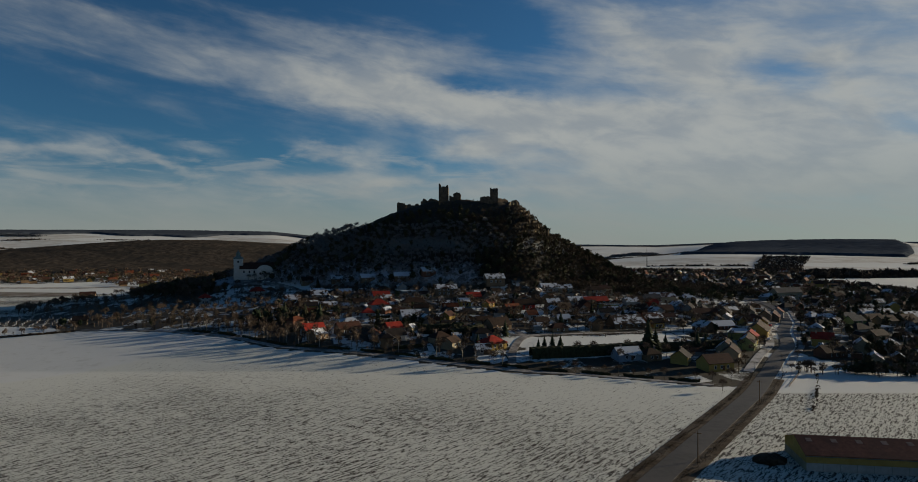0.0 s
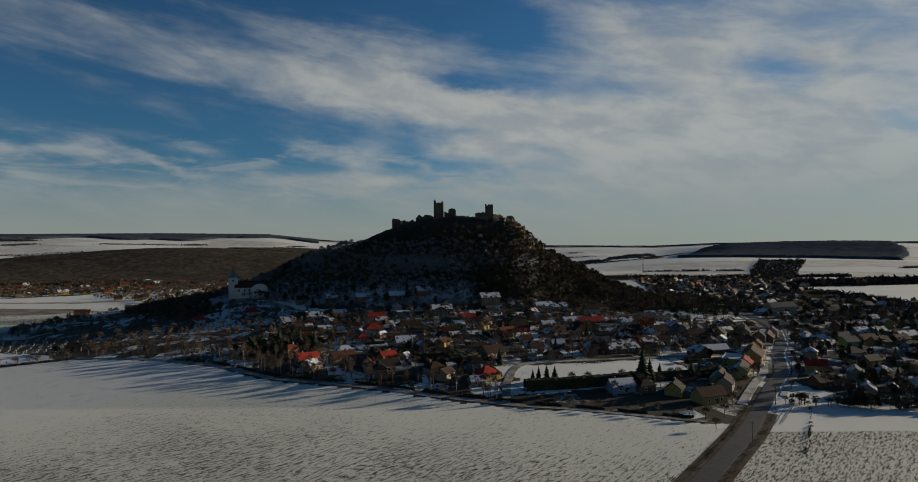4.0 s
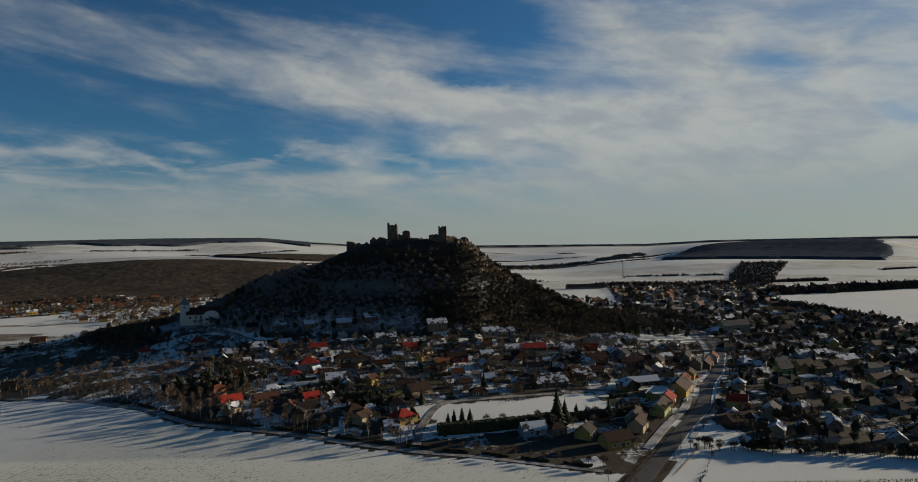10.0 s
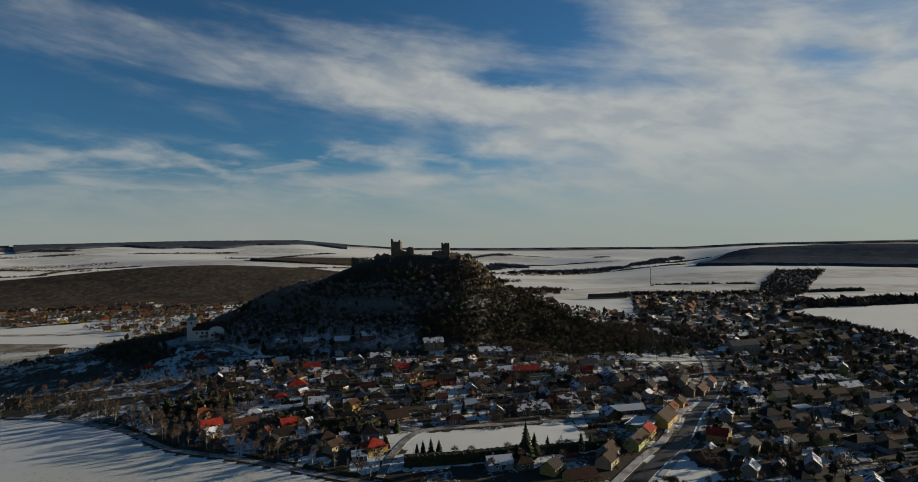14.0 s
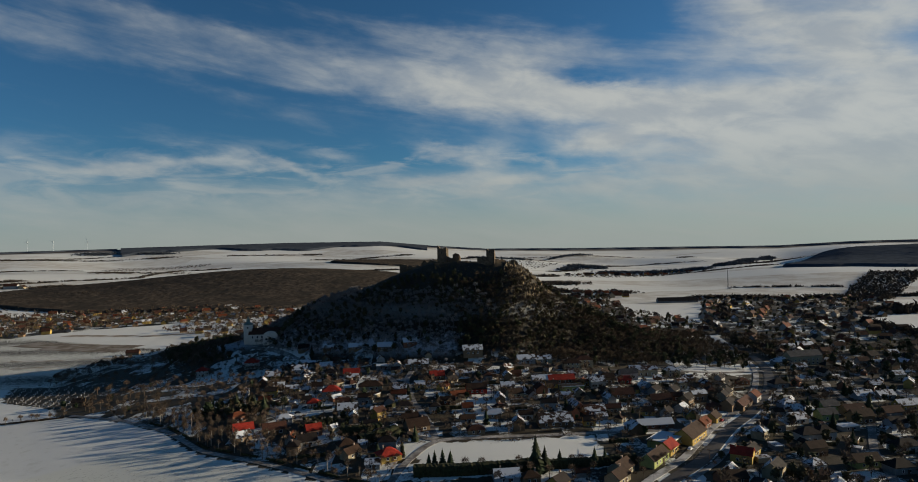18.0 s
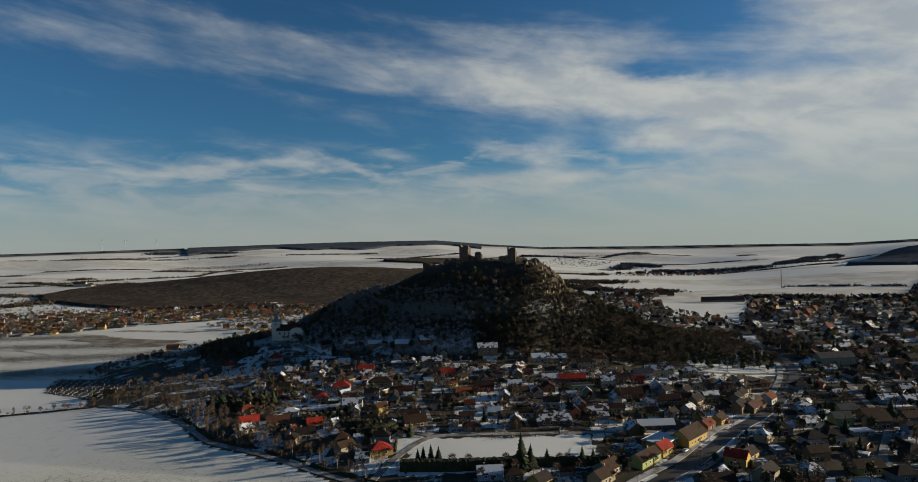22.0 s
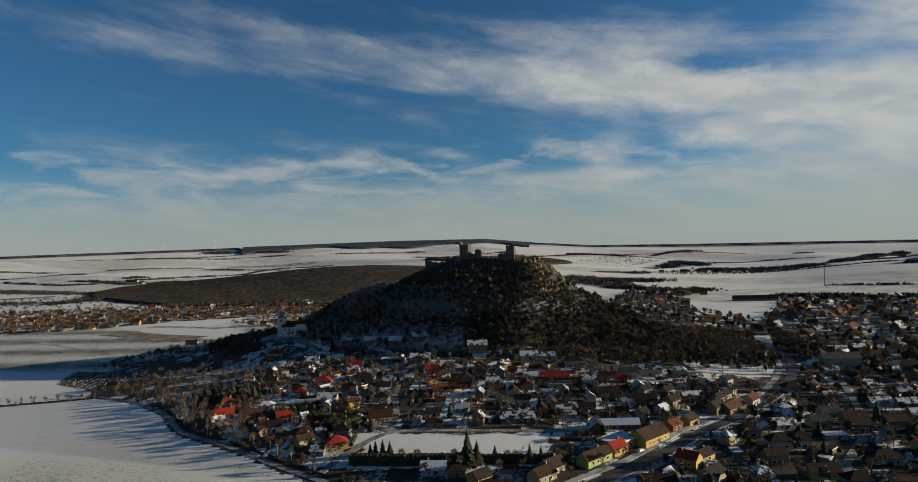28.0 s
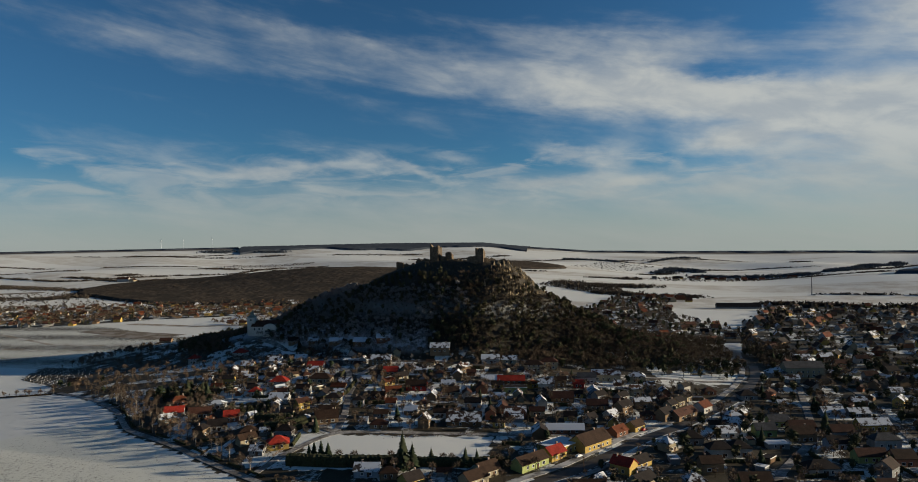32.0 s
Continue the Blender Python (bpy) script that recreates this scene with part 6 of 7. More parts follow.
def dome_arrays(seed, n=20):
    """A far tree as a loose heap of twig tufts."""
    rng = np.random.default_rng(seed)
    V, F = [], []
    for k in range(n):
        d = rng.normal(size=3)
        d /= np.linalg.norm(d)
        d[2] = abs(d[2])
        c = d * np.array((4.8, 4.8, 6.0)) * rng.uniform(0.5, 1.0)
        q = len(V)
        for j in range(3):
            V.append(tuple(c + rng.normal(size=3) * 1.45))
        F.append((q, q + 1, q + 2))
    return np.array(V), np.array(F)


far_set = [dome_arrays(k) for k in range(6)]
ridge_set = [dome_arrays(50 + k, 26) for k in range(6)]
rng = np.random.default_rng(31)


def strip(points, width, gap=7.0):
    p = np.array(points, float)
    s = np.r_[0, np.cumsum(np.hypot(*np.diff(p, axis=0).T))]
    gap *= 0.62
    n = int(s[-1] * width / gap ** 2) + 2
    knots = rng.uniform(0, s[-1], max(3, int(s[-1] / (gap * 9))))
    q = np.where(rng.random(n) < 0.35, rng.uniform(0, s[-1], n), rng.choice(knots, n) + rng.normal(size=n) * gap * 3.0)
    q = np.clip(q, 0, s[-1])
    x, y = np.interp(q, s, p[:, 0]), np.interp(q, s, p[:, 1])
    return np.stack([x + rng.normal(size=n) * width * 0.33, y + rng.normal(size=n) * width * 0.33], -1)


birch_set = []
for k in range(4):
    (V, F), (T, G) = bare_tree_arrays(160 + k, 90, 11.0, 0.5, 0.13)
    birch_set.append((np.concatenate([V, T]), np.concatenate([F, G + len(V)])))
edge = [p for p in poisson(lambda a, b: 8 < b - float(front_edge(a)) < (30 if a < -55 else 17), (-190, 300), (25, 420), 4.2, 5000, rng) if free(*p, 0.5) and lane_gap(*p) > 4]
scatter("edge_thicket", birch_set, edge[::2], M["twig_far"], "thicket of slim leafless trees along the field edge", "trees", rng, 0.45, 0.95)
scatter("edge_thicket", bare_set, edge[1::2], M["twig_far"], "brown leafless shrubs along the field edge", "shrubs", rng, 0.2, 0.5)
evergreen = [p for p in poisson(lambda a, b: float(bump(a, b, -102, 402, 30, 13, 20)) > 0.35 or float(bump(a, b, -35, 378, 16, 10, 20)) > 0.4 or float(bump(a, b, 2, 362, 9, 12, 20)) > 0.5, (-150, 350), (20, 430), 4.0, 3000, rng) if free(*p, 0.5)]
scatter("garden_evergreens", pine_set, evergreen, M["pine"], "dark evergreen clump between the gardens", "trees", rng, 0.45, 0.9)
scatter("garden_trees", bare_set, LEFT_SPOTS[70::1], M["twig_far"], "leafless brown fruit trees and shrubs in the gardens", "trees", rng, 0.4, 0.95)
scatter("garden_trees", bare_set, RIGHT_SPOTS[80::3], M["twig_far"], "leafless brown fruit trees and shrubs in the gardens", "trees", rng, 0.55, 1.15)
scatter("garden_evergreens", pine_set, RIGHT_SPOTS[81::4], M["pine"], "dark evergreen shrubs and trees in the gardens", "trees", rng, 0.4, 1.05)
scatter("garden_trees", bare_set, ORCHARD[40:], M["twig_far"], "leafless brown orchard trees and shrubs", "trees", rng, 0.4, 0.85)


def hill_pines(x, y):
    h = float(castle_hill(x, y))
    if h < 3 or h > 62 or y > 690 or (y > 618 + 0.1 * x and x < 50):
        return False
    if x > 40:
        return (x > 92 or h < 42) and rng.random() < 0.16
    if h > 40:
        return x < 30 and rng.random() < 0.30
    return (x > 12 and h > 14 and rng.random() < 0.55) or (x < -60 and rng.random() < 0.25) or rng.random() < 0.05


def hill_bare(x, y):
    h = float(castle_hill(x, y))
    return 1.5 < h < 50 and y < 690 and (x < 40 or x > 92 or h < 45)


def hill_scrub(x, y):
    h = float(castle_hill(x, y))
    return h > 12 and y < 700 and not (x < 0 and y > 626 + 0.1 * x) and (x < 38 or h < 34) and x < 70 and h < 76 and not (h > 58 and y > 629 and -62 < x < 48)


HILL_BARE = poisson(hill_bare, (-220, 520), (240, 690), 3.0, 34000, rng)
scatter("hill_pines", pine_set, poisson(hill_pines, (-220, 520), (240, 700), 4.4, 16000, rng), M["pine"], "dark pines and cedars on the castle hill", "wood", rng, 0.5, 1.0)
ridge_line = [(a + rng.normal() * 3, 640 + 0.10 * a + rng.normal() * 7) for a in rng.uniform(80, 175, 42)]
scatter("hill_pines", pine_set, ridge_line, M["pine"], "broad dark pines along the crest of the hill", "trees", rng, 0.6, 1.15)
scatter("hill_trees", bare_set, [p for p in HILL_BARE if p[0] < 25 + 12 * math.sin(p[1] / 9)], M["twig_grey"], "frosted grey leafless trees at the hill foot", "wood", rng, 0.45, 0.95)
scatter("hill_trees", bare_set, [p for p in HILL_BARE if p[0] >= 25 + 12 * math.sin(p[1] / 9)], M["twig_hill"], "brown leafless trees on the hillside", "wood", rng, 0.4, 0.8)
scatter("hill_scrub", scrub_set, poisson(hill_scrub, (-220, 520), (80, 700), 2.5, 30000, rng), M["pine"], "low dark scrub on the hillside", "scrub", rng, 0.10, 0.34, 0.0)
scatter("hill_scrub", scrub_set, poisson(lambda a, b: a < 0 and b > 626 + 0.1 * a and b < 660 and float(castle_hill(a, b)) > 10, (-215, 600), (0, 660), 3.4, 6000, rng), M["pine"], "tiny dark shrubs along the ridge", "scrub", rng, 0.05, 0.15, 0.0)
back = poisson(lambda a, b: float(bump(a, b, 185, 700, 125, 85)) > 0.28 and road_clear(a, b, 3) and float(castle_hill(a, b)) < 30 and b > 585 + 0.1 * (a - 165), (40, 570), (320, 860), 4.6, 16000, rng)
back = [p for p in back if p[0] < 300]
scatter("hill_wood", bare_set, back, M["twig_hill"], "brown leafless wood behind the hill", "wood", rng, 0.6, 1.0)
scatter("hill_wood", pine_set, back[1::7], M["pine"], "dark evergreen wood behind the hill", "wood", rng, 0.5, 0.8)
foot = poisson(lambda a, b: 60 < a < 268 and 560 < b + 0.0 * a < 640 and float(castle_hill(a, b)) < 6 and lane_gap(a, b) > 8 and road_clear(a, b, 6) and b > 575, (60, 560), (268, 640), 6.5, 3000, rng)
scatter("foot_wood", bare_set, foot[::2], M["twig_hill"], "brown leafless trees at the foot of the hill", "wood", rng, 0.5, 0.9)
scatter("foot_wood", pine_set, foot[1::2], M["pine"], "dark evergreens at the foot of the hill", "wood", rng, 0.6, 1.1)
foot_row = [p for p in poisson(lambda a, b: -150 < a < 20 and 490 < b < 548, (-150, 490), (20, 548), 5.5, 3000, rng) if garden(*p, 0.3)]
scatter("foot_row_trees", bare_set, foot_row, M["twig_grey"], "small leafless trees round the top row of houses", "trees", rng, 0.3, 0.65)
spur = [p for p in poisson(lambda a, b: float(bump(a, b, 92, 588, 95, 44, 8)) > 0.38 and lane_gap(a, b) > 7, (-20, 540), (200, 640), 3.6, 9000, rng) if free(*p, 1.0)]
scatter("spur_wood", bare_set, spur, M["twig_hill"], "brown leafless wood on the lower right slope", "wood", rng, 0.55, 1.0)
scatter("spur_wood", pine_set, spur[3::7], M["pine"], "dark pines among the leafless trees of the lower slope", "wood", rng, 0.5, 0.95)
knoll = poisson(lambda a, b: float(bump(a, b, -215, 640, 75, 85)) > 0.3 and math.hypot(a + 180, b - 588) > 22 and not (-215 < a < -150 and b < 590), (-330, 520), (-110, 760), 5.0, 5000, rng)
scatter("church_wood", pine_set, knoll[::4], M["pine"], "dark evergreens round the church", "wood", rng, 0.6, 1.2)
scatter("church_wood", bare_set, knoll[1::4] + knoll[2::4] + knoll[3::4], M["twig_far"], "brown leafless trees round the church", "wood", rng, 0.6, 1.1)
slope = [p for p in poisson(lambda a, b: bool(inside(a, b, SLOPE)), (-350, 365), (-60, 750), 8.5, 8000, rng) if garden(*p, 0.5) and not inside(*p, CEMETERY) and abs(p[0] + 180) + abs(p[1] - 590) > 26]
scatter("slope_scrub", bare_set, slope[::2] + slope[1::4], M["twig_far"], "bare brown trees and scrub on the slope below the church", "scrub", rng, 0.4, 0.95)
scatter("slope_scrub", scrub_set, slope[3::4], M["twig_far"], "low brown bushes on the slope below the church", "scrub", rng, 0.25, 0.5)
belt = strip([(-205, 548), (-240, 570), (-263, 590), (-290, 660), (-305, 740)], 30, 6.5)
belt = np.array([p for p in belt if abs(p[0] + 180) + abs(p[1] - 590) > 28])
scatter("church_belt", bare_set, belt[::2], M["twig_far"], "dense leafless trees beside the church hill", "wood", rng, 0.6, 1.15)
scatter("church_belt", pine_set, belt[1::3], M["pine"], "dark evergreens beside the church hill", "wood", rng, 0.6, 1.1)
scatter("slope_scrub", bare_set, strip([(-324, 494), (-332, 520), (-338, 545), (-330, 596)], 12, 6.0), M["twig_far"], "bare brown scrub along the field bank", "scrub", rng, 0.4, 0.9)
scatter("garden_bank", bare_set, strip([(152, 300), (185, 292), (240, 280), (330, 269), (420, 290)], 7, 4.0), M["twig_far"], "ragged leafless shrubs behind the gardens", "scrub", rng, 0.3, 0.75)
edges = np.array([(float(road_x(b)) + s * (6.6 + q), b) for b, s, q in zip(rng.uniform(110, 300, 1800), rng.choice((-1, 1), 1800), rng.normal(size=1800) * 0.8)])
scatter("verge_grass", scrub_set, edges, M["verge"], "ragged brown grass tufts along the road verge", "grass", rng, 0.025, 0.07, 0.05)
scatter("field_hedge", scrub_set, strip([(118.5, 226), (137, 258), (155.5, 293)], 1.2, 1.6), M["twig_far"], "thin ragged brown hedge between two fields", "hedge", rng, 0.06, 0.15)
scatter("bank_tufts", scrub_set, strip([(44, 364), (81, 372), (112, 388)], 4, 1.6), M["twig_far"], "brown tufts on the snowy bank beside the pitch", "scrub", rng, 0.05, 0.13)
scatter("garden_bank", pine_set, strip([(175, 296), (240, 281), (330, 270), (420, 290)], 7, 4.5), M["pine"], "dark evergreen shrubs behind the gardens", "scrub", rng, 0.3, 0.7)


def canopy(name, X, Y, mask, height, mat, label, seed, grain=1.0):
    """A closed leafless crown layer over a far wood: one uneven sheet that drops to the ground at its edge."""
    rng = np.random.default_rng(seed)
    X, Y = X + rng.normal(size=X.shape) * 0.8 * grain, Y + rng.normal(size=Y.shape) * 0.8 * grain
    keep = mask(X, Y) > 0.5
    rough = 0.70 + 0.045 * rng.normal(size=X.shape) + 0.05 * hash_noise(X, Y, 22.0 * grain)
    Z = ground(X, Y) + np.where(keep, height * np.clip(rough, 0.25, 1.2), -1.0)
    F = grid_faces(X.shape[1], X.shape[0])
    F = F[keep.ravel()[F].any(1)]
    used, back = np.unique(F, return_inverse=True)
    P = np.stack([X, Y, Z], -1).reshape(-1, 3)[used]
    return tagged(big_mesh(name, P, back.reshape(-1, 4), mat, smooth_shade=True), label, "wood", kind="stuff")


def fan(a0, a1, da, d0, d1, dd):
    A, D = np.meshgrid(np.radians(np.arange(a0, a1, da)), np.arange(d0, d1, dd))
    return 110 + D * np.sin(A), 10 + D * np.cos(A)


def left_hill(x, y):
    return float(left_wood(x, y)) > 0.5


scatter("left_wood", far_set, poisson(left_hill, (-1200, 1000), (-150, 1900), 11.0, 24000, rng) + poisson(left_hill, (-1000, 2200), (-200, 2750), 16.0, 5000, rng), M["wood_far"], "brown leafless wood on the low ridge", "wood", rng, 0.4, 0.8, -1.5)
canopy("left_wood", *np.meshgrid(np.arange(-1250, -50, 4.5), np.arange(980, 1700, 4.5)), left_wood, 7.0, M["wood_far"], "brown leafless wood covering the low ridge", 71)
canopy("left_wood", *np.meshgrid(np.arange(-950, -150, 8), np.arange(2180, 2720, 8)), left_wood, 8.0, M["wood_far"], "brown leafless wood on the second ridge", 72, 2.0)
village_trees = poisson(lambda a, b: bool(inside(a, b, RIGHT_VILLAGE)) and b > 690 and free(a, b, 0), (250, 690), (610, 1275), 8.8, 9000, rng)
scatter("far_garden_trees", bare_far, village_trees[::2], M["twig_far"], "leafless trees among the far gardens", "trees", rng, 0.6, 1.1)
scatter("far_garden_trees", pine_set, village_trees[1::5], M["pine"], "evergreens among the far gardens", "trees", rng, 0.4, 0.85)
near_left = poisson(lambda a, b: bool(inside(a, b, NEAR_LEFT)), (-440, 745), (-230, 1080), 7.5, 4000, rng)
scatter("far_garden_trees", bare_far, near_left, M["twig_far"], "leafless trees behind the church", "trees", rng, 0.6, 1.15)
scatter("crag_scrub", scrub_set, poisson(lambda a, b: a > 40 and 32 < float(castle_hill(a, b)) < 72 and b < 665, (40, 560), (130, 665), 5.0, 2500, rng), M["pine"], "dark shrubs rooted between the crags", "scrub", rng, 0.12, 0.36)
village_trees = poisson(lambda a, b: bool(inside(a, b, FAR_VILLAGE)) and free(a, b, 0), (-1150, 640), (-340, 1120), 7.0, 24000, rng)
scatter("far_garden_trees", bare_far, village_trees[::3] + village_trees[1::3], M["twig_far"], "leafless trees among the far gardens", "trees", rng, 0.6, 1.15)
scatter("far_garden_trees", scrub_set, village_trees[2::3], M["pine"], "evergreens among the far gardens", "trees", rng, 0.4, 0.95)


behind = [p for p in poisson(lambda a, b: bool(inside(a, b, BEHIND)), (40, 740), (270, 1340), 8.5, 8000, rng) if free(*p, 0)]
scatter("far_garden_trees", bare_far, behind[::3] + behind[1::3], M["twig_far"], "leafless trees among gardens behind the hill", "trees", rng, 0.6, 1.15)
scatter("far_garden_trees", pine_set, behind[2::3], M["pine"], "evergreens among gardens behind the hill", "trees", rng, 0.5, 1.0)


def clump(poly, gap=8.0):
    p = np.array(poly)
    return np.array(poisson(lambda a, b: bool(inside(a, b, poly)), p.min(0), p.max(0), gap, 9000, rng))


NEAR_WOODS = [clump([(530, 1195), (612, 1215), (720, 1420), (880, 1690), (770, 1700), (640, 1450)], 6.5), clump([(-120, 1490), (20, 1410), (60, 1470), (20, 1600), (-100, 1640)], 7), strip([(300, 1275), (432, 1262), (560, 1262), (760, 1300)], 14, 5),
              strip([(455, 905), (465, 800), (478, 690)], 14, 6), strip([(30, 1420), (80, 1400), (200, 1400)], 40, 7), strip([(0, 1560), (60, 1600), (120, 1640)], 50, 7), strip([(330, 1120), (310, 1010), (300, 930)], 10, 6)]
scatter("field_belt", far_set, strip([(500, 1000), (610, 1035), (722, 1071), (860, 1120)], 30, 6.0), M["wood_far"], "tall leafless tree belt between snowy fields", "wood", rng, 1.2, 2.2, -1.0)
scatter("field_belt", far_set, clump([(-30, 2000), (10, 1985), (45, 2050), (10, 2090)], 9), M["wood_far"], "round leafless copse on a snowy slope", "wood", rng, 1.0, 1.7, -1.0)
scatter("field_woods", far_set, np.concatenate(NEAR_WOODS), M["wood_far"], "bare woods and tree rows between snowy fields", "wood", rng, 0.6, 1.4, -1.0)
FAR_WOODS = [clump([(20, 2060), (180, 2040), (480, 2240), (560, 2520), (240, 2440), (60, 2260)], 15), clump([(-1100, 800), (-880, 935), (-760, 1045), (-800, 1140), (-1000, 1150), (-1300, 1020)], 13), strip([(480, 2240), (620, 2340), (760, 2420)], 26, 6), strip([(700, 2650), (900, 2900), (1150, 3000), (1300, 3020)], 60, 9),
             strip([(560, 3300), (640, 3420)], 40, 8), strip([(420, 1500), (560, 1470), (620, 1455)], 5, 4), strip([(-1500, 1500), (-1300, 1440), (-1150, 1480)], 26, 7), strip([(-1600, 1250), (-1200, 1180), (-1000, 1180)], 50, 8),
             strip([(-1250, 900), (-1150, 960), (-1000, 1010)], 40, 8), strip([(-900, 1900), (-700, 1930), (-600, 2000), (-300, 2300)], 22, 7), strip([(-1500, 2000), (-1350, 2010), (-1200, 2050)], 50, 9), clump([(-1900, 2500), (-1500, 2650), (-1550, 2850), (-1950, 2750)], 14),
             strip([(-2300, 2300), (-2150, 2330), (-1900, 2450)], 34, 8), strip([(-700, 2900), (-400, 3100), (0, 3200)], 50, 9), strip([(-1200, 3200), (-1000, 3250), (-800, 3500)], 50, 9), strip([(-2700, 2800), (-2300, 3000), (-2000, 3200)], 60, 10),
             strip([(0, 2500), (100, 2700), (300, 2900)], 36, 8), clump([(-300, 2700), (-80, 2650), (20, 2900), (-200, 3000)], 15), strip([(860, 1900), (1100, 1950)], 12, 6), strip([(1000, 1500), (1300, 1600)], 10, 6), strip([(-2400, 1700), (-2000, 1750), (-1700, 1650)], 30, 8),
             strip([(-500, 3500), (0, 3600), (500, 3700)], 30, 10), strip([(200, 3050), (420, 3120), (640, 3080)], 24, 8), strip([(-1700, 3300), (-1300, 3500)], 60, 10), strip([(-3000, 2100), (-2500, 2200)], 40, 10), strip([(-100, 2050), (20, 2100)], 40, 8)]
scatter("field_woods", far_set, np.concatenate(FAR_WOODS), M["wood_far"], "far hedgerows and copses on snowy fields", "wood", rng, 0.35, 1.0, -1.2)
scatter("church_slope_trees", bare_set, strip([(-300, 640), (-250, 690), (-180, 730)], 24, 6), M["twig_far"], "leafless trees behind the church", "trees", rng, 0.6, 1.0)


def far_ridge(x, y):
    d, a = np.hypot(x - 110, y - 10), np.degrees(np.arctan2(x - 110, y - 10))
    return (d > 4090 - 90 * np.sin(a * 0.45) - 40 * np.sin(a * 1.3)) & (d < 4640)


def horizon_line(x, y):
    d, a = np.hypot(x - 110, y - 10), np.degrees(np.arctan2(x - 110, y - 10))
    return (d > 4440 + 60 * np.sin(a * 0.9) + 50 * np.sin(a * 2.3 + 1)) & (d < 4640)


# These far woods carry their haze in the wood_ridge colour.
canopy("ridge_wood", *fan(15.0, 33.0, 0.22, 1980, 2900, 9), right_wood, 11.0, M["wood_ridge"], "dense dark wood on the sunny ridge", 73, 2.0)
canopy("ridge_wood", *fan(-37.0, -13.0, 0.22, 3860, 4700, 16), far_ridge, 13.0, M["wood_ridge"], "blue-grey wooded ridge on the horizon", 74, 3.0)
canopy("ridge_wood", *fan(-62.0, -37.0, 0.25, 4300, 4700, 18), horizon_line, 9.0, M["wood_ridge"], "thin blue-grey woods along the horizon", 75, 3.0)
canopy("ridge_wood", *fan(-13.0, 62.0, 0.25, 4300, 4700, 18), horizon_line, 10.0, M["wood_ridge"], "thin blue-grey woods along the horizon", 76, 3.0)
LINES = [strip([(-1552, 1476), (-1384, 1469), (-1351, 1574), (-1317, 1693), (-1195, 1829)], 8, 5), strip([(-1008, 1036), (-1056, 1191), (-1018, 1300), (-906, 1300)], 24, 6), strip([(-2942, 2659), (-2574, 2833), (-2324, 3185)], 12, 7),
         strip([(-1026, 988), (-1001, 1045), (-955, 1105)], 40, 6), strip([(-1041, 1199), (-848, 1226)], 24, 6), strip([(-1763, 1439), (-1456, 1385), (-1318, 1453)], 10, 6),
         strip([(-1203, 1422), (-1155, 1489)], 30, 6), strip([(-1450, 1580), (-1440, 1633)], 30, 6), strip([(-1212, 1851), (-1310, 2219), (-1193, 2356)], 10, 6)]
scatter("field_hedges", far_set, np.concatenate(LINES), M["wood_far"], "bare hedgerows between rolling snowy fields", "hedges", rng, 0.4, 1.1, -0.8)
# Far copses share the haze-tinted ridge wood colour.
LINES = [strip([(-2560, 3240), (-2440, 3290)], 90, 8), strip([(-2326, 3338), (-2085, 3350)], 60, 8), strip([(-420, 3153), (-107, 3015)], 14, 7), strip([(-62, 3468), (165, 3868)], 20, 8), strip([(47, 2656), (97, 2836), (188, 2727)], 50, 8),
         strip([(186, 2536), (366, 2539), (531, 2487)], 60, 8), strip([(612, 2584), (819, 3082), (1030, 3597)], 50, 8)]
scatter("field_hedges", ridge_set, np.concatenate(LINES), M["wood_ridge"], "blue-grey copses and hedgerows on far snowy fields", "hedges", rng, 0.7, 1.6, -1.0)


# ---- small things ----
M["tomb"] = material("dark_tomb_slab", (0.05, 0.048, 0.045), 0.8, 0.4, 1.5, (0.5, 0.5, 0.52), 0.35, per_object=0.4)
GRAVE = as_mesh("gravestone", boxes((-0.45, -0.12, -0.4, 0.45, 0.12, 1.05)), [M["grave"]])
SLAB = as_mesh("slab", boxes((-0.5, -2.0, -0.4, 0.5, -0.15, 0.16)), [M["tomb"]])
rng = np.random.default_rng(44)
for i in range(11):
    for j in range(13):
        u, v = (i + 0.5 + rng.normal() * 0.12) / 11, (j + 0.5 + rng.normal() * 0.12) / 13
        (ax, ay), (bx, by), (cx, cy), (dx, dy) = CEMETERY
        x = (1 - v) * ((1 - u) * ax + u * bx) + v * ((1 - u) * dx + u * cx)
        y = (1 - v) * ((1 - u) * ay + u * by) + v * ((1 - u) * dy + u * cy)
        if rng.random() < 0.15:
            continue
        ob = thing("grave", pose(x, y, gz(x, y), 0, 0, -16 + rng.normal() * 4), "grey gravestone over a snowy slab", "grave", "cemetery graves")
        ob.scale = (1.1, 1.1, float(rng.uniform(0.9, 1.5)))
        shared("gravestone", GRAVE, ob)
        shared("slab", SLAB, ob)
house(-240, 428, 20, 8, 6, 3.2, "gable", "tan", "r_dark", detail=0, name="chapel", group="")
for x, y, s in ((-246, 420, 0.7), (-250, 424, 0.6), (-236, 420, 0.5)):
    tree("pine", x, y, s, "evergreens at the cemetery")

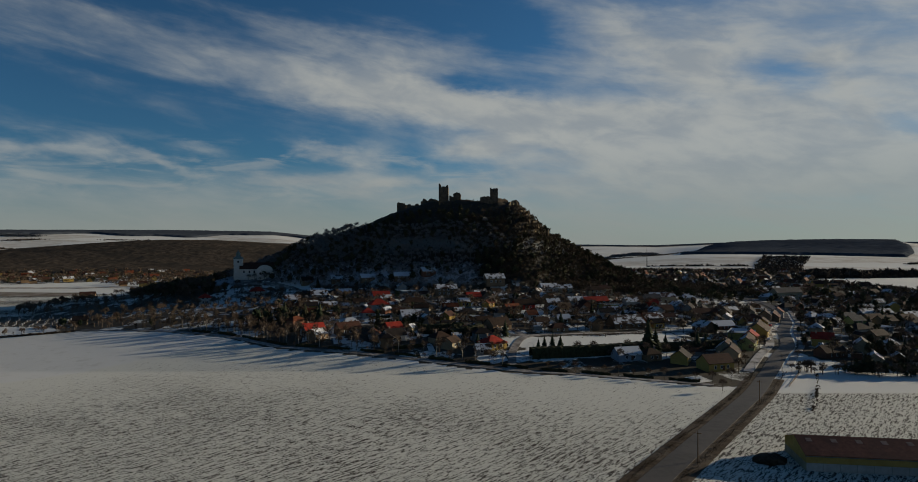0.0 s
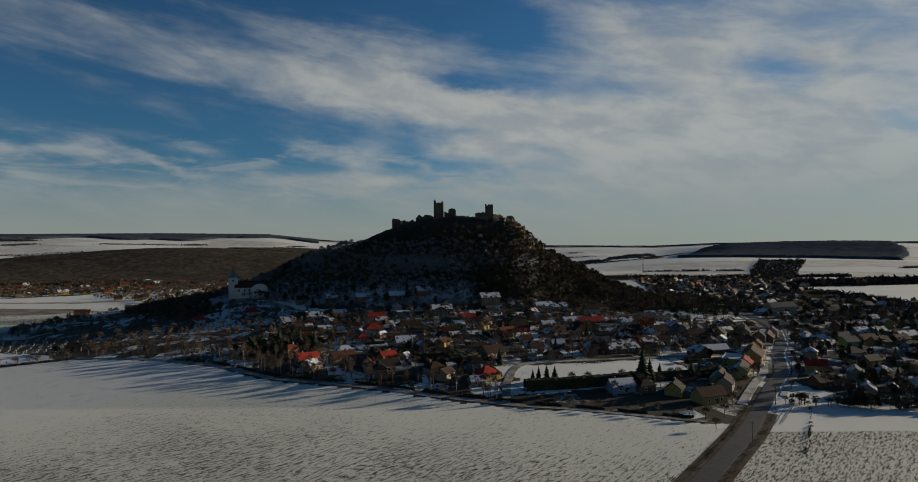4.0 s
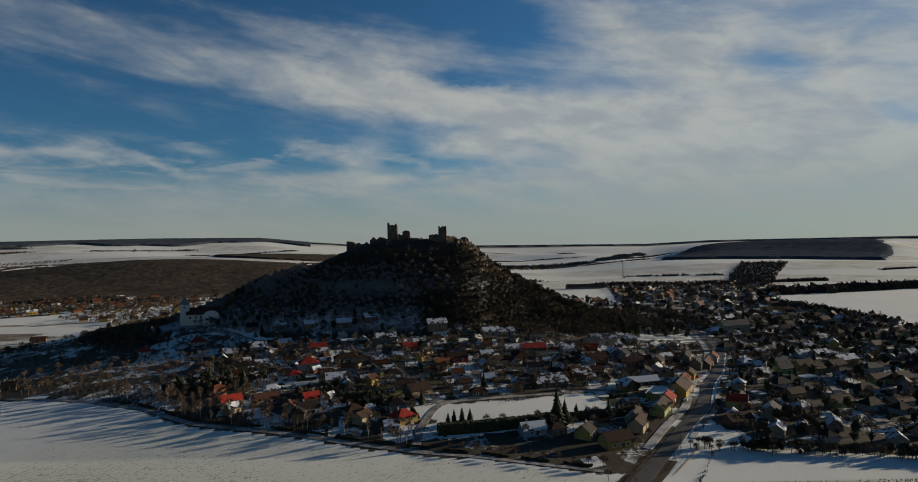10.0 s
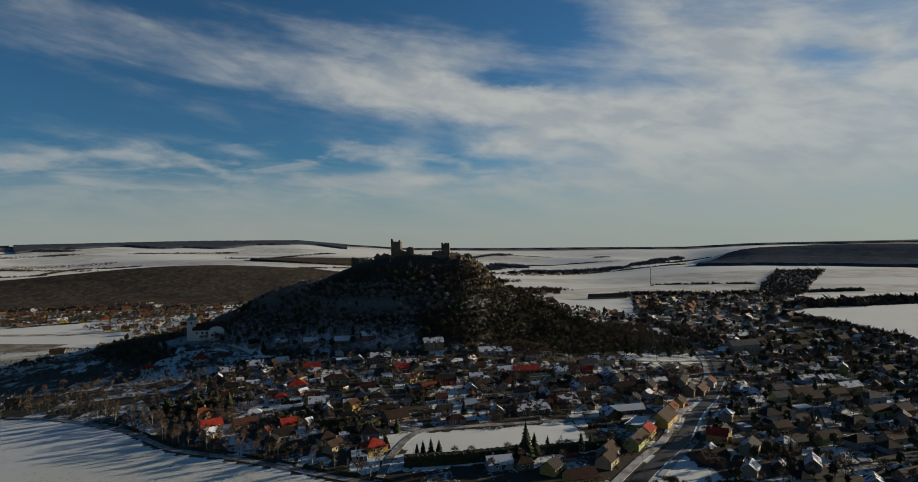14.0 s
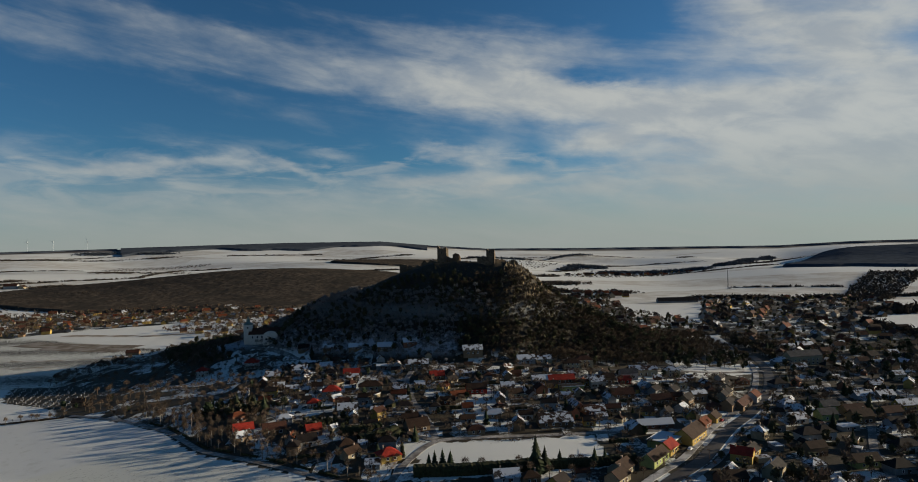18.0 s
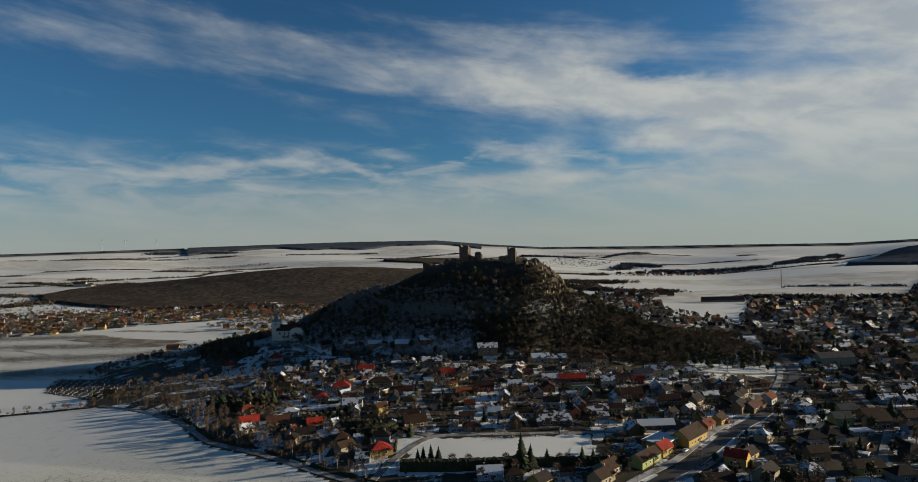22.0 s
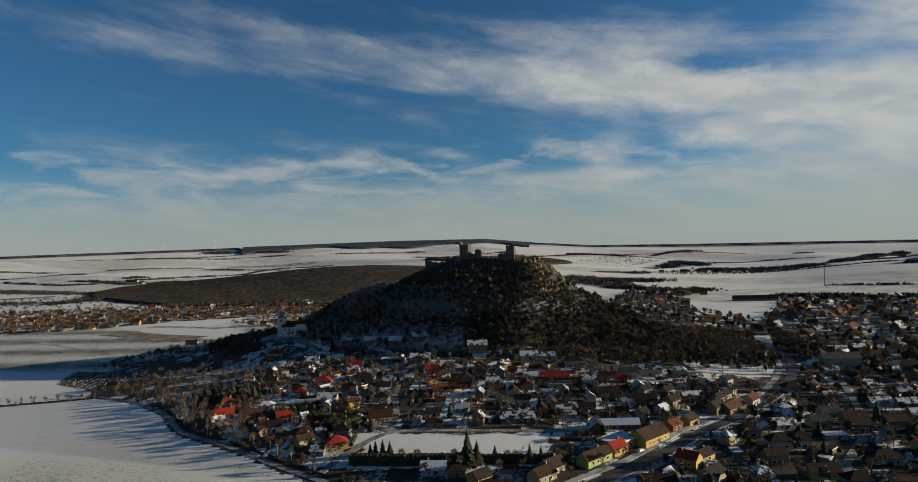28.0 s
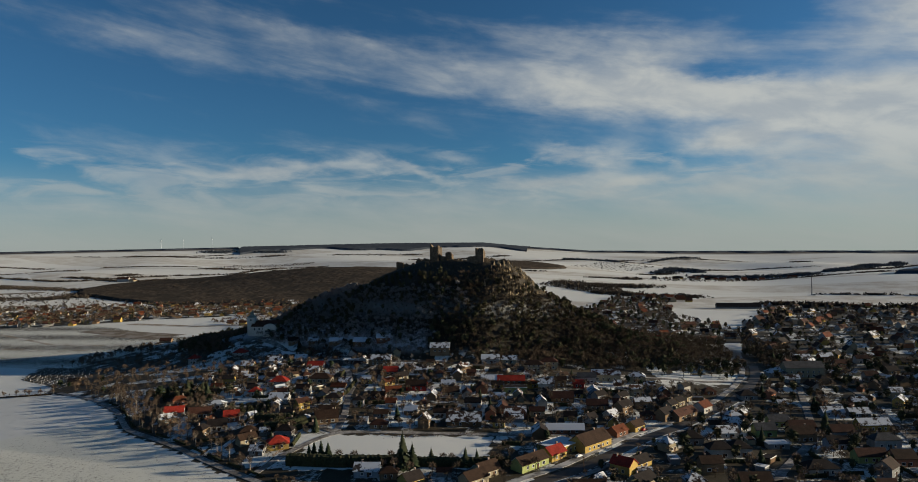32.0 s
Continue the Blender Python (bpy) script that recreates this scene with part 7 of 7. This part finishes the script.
POLE = bmesh.new()
tube(POLE, (0, 0, -0.8), (0, 0, 8.2), 0.16, 0.11, 7)
POLE = as_mesh("pole", POLE, [M["wood"]])
ARM = as_mesh("crossarm", boxes((-0.9, -0.08, 7.5, 0.9, 0.08, 7.66)), [M["wood"]])
for y in (178, 243, 300, 352):
    x = float(road_x(y)) + 5.6
    ob = thing("utility_pole", pose(x, y, gz(x, y), 0, 0, -30), "dark wooden utility pole beside the road", "pole", "roadside poles")
    shared("pole", POLE, ob)
    shared("crossarm", ARM, ob)

LAMP = bmesh.new()
tube(LAMP, (0, 0, -0.5), (0, 0, 6.2), 0.09, 0.06, 6)
LAMP = as_mesh("post", LAMP, [M["metal"]])
HEAD = as_mesh("lamp_head", boxes((-0.1, -1.3, 6.15, 0.1, 0.05, 6.28), (-0.16, -1.5, 6.05, 0.16, -0.9, 6.2)), [M["metal"]])
for y in range(290, 640, 34):
    x = float(road_x(y)) - 5.2
    ob = thing("street_lamp", pose(x, y, gz(x, y), 0, 0, 90), "slim grey street lamp beside the main road", "street lamp", "street lamps")
    shared("post", LAMP, ob)
    shared("lamp_head", HEAD, ob)


def car(x, y, turn, paint, label):
    ob = thing("car", pose(x, y, gz(x, y) + 0.42, 0, 0, turn), label, "car")
    bm = bmesh.new()
    prof = [(-2.1, 0.3), (2.05, 0.3), (2.1, 0.75), (1.2, 0.9), (0.6, 1.4), (-1.2, 1.42), (-1.9, 0.95), (-2.15, 0.85)]
    n = len(prof)
    solid(bm, [(a, -0.85 + 0.12 * (b > 1), b) for a, b in prof] + [(a, 0.85 - 0.12 * (b > 1), b) for a, b in prof], [tuple(range(n)), tuple(range(n, 2 * n))[::-1]] + [(k, k + n, (k + 1) % n + n, (k + 1) % n) for k in range(n)])
    part("body", bm, M[paint], ob)
    part("windscreen", boxes((0.72, -0.62, 0.98, 1.02, 0.62, 1.3)), M["glass"], ob)
    for s in (-0.78, 0.78):
        part("side_window", boxes((-1.2, s - 0.03, 0.98, 0.55, s + 0.03, 1.32)), M["glass"], ob)
    for a in (-1.3, 1.3):
        for s in (-0.8, 0.8):
            bm = bmesh.new()
            tube(bm, (a, s - 0.1, 0.32), (a, s + 0.1, 0.32), 0.33, 0.33, 10)
            part("wheel", bm, M["tyre"], ob)


car(241, 506, 65, "car_dark", "dark car driving on the main road")
car(road_x(372) - 10, 372, 62, "car_white", "white car parked on the pavement")
car(road_x(392) - 10, 392, 62, "car_grey", "grey car parked on the pavement")
car(road_x(428) - 9, 428, 62, "car_red", "red car parked on the pavement")
car(14, 352, 20, "car_grey", "grey car parked in a snowy yard")
car(22, 360, 100, "car_white", "white car parked in a snowy yard")
car(-60, 398, 20, "car_dark", "dark car parked in a snowy yard")

# manure heap and goal posts
bm = bmesh.new()
bmesh.ops.create_icosphere(bm, subdivisions=3, radius=1.0)
for v in bm.verts:
    v.co *= 1 + 0.35 * noise.noise(v.co * 2.2)
    v.co = Vector((v.co.x * 4.2, v.co.y * 3.0, max(v.co.z, -0.2) * 2.0))
heap = tagged(new("earth_heap", as_mesh("earth_heap", bm, [M["verge"]])), "dark heap of earth and manure beside the hall", "heap")
heap.matrix_basis = pose(82, 178, gz(82, 178) + 0.2)
for x, y, r in ((36, 338, 107), (124, 364, 107)):
    ob = thing("football_goal", pose(x, y, gz(x, y), 0, 0, r), "white football goal frame on the snowy pitch", "goal", "football goals")
    part("frame", boxes((-3.7, -0.06, -0.2, -3.58, 0.06, 2.44), (3.58, -0.06, -0.2, 3.7, 0.06, 2.44), (-3.7, -0.06, 2.44, 3.7, 0.06, 2.56)), M["frame"], ob)

# garden fences along the lane
POST = as_mesh("post", boxes((-0.06, -0.06, -0.3, 0.06, 0.06, 1.15)), [M["wood"]])
RAIL = as_mesh("rail", boxes((0.06, -0.03, 0.85, 2.44, 0.03, 0.97), (0.06, -0.03, 0.3, 2.44, 0.03, 0.42)), [M["wood"]])
for line in ([(40, 372), (90, 385), (130, 398)], [(20, 306), (22, 340)], [(131, 268), (152, 300)], [(-70, 372), (-40, 352)]):
    p = np.array(line, float)
    s = np.r_[0, np.cumsum(np.hypot(*np.diff(p, axis=0).T))]
    ob = thing("garden_fence", pose(p[0][0], p[0][1], 0), "dark wooden garden fence with two rails", "fence", "garden fences")
    for q in np.arange(0, s[-1], 2.5):
        x, y = np.interp(q, s, p[:, 0]), np.interp(q, s, p[:, 1])
        x2, y2 = np.interp(q + 2.5, s, p[:, 0]), np.interp(q + 2.5, s, p[:, 1])
        m = pose(x - p[0][0], y - p[0][1], gz(x, y), 0, 0, math.degrees(math.atan2(y2 - y, x2 - x)))
        shared("post", POST, ob, m)
        shared("rail", RAIL, ob, m)
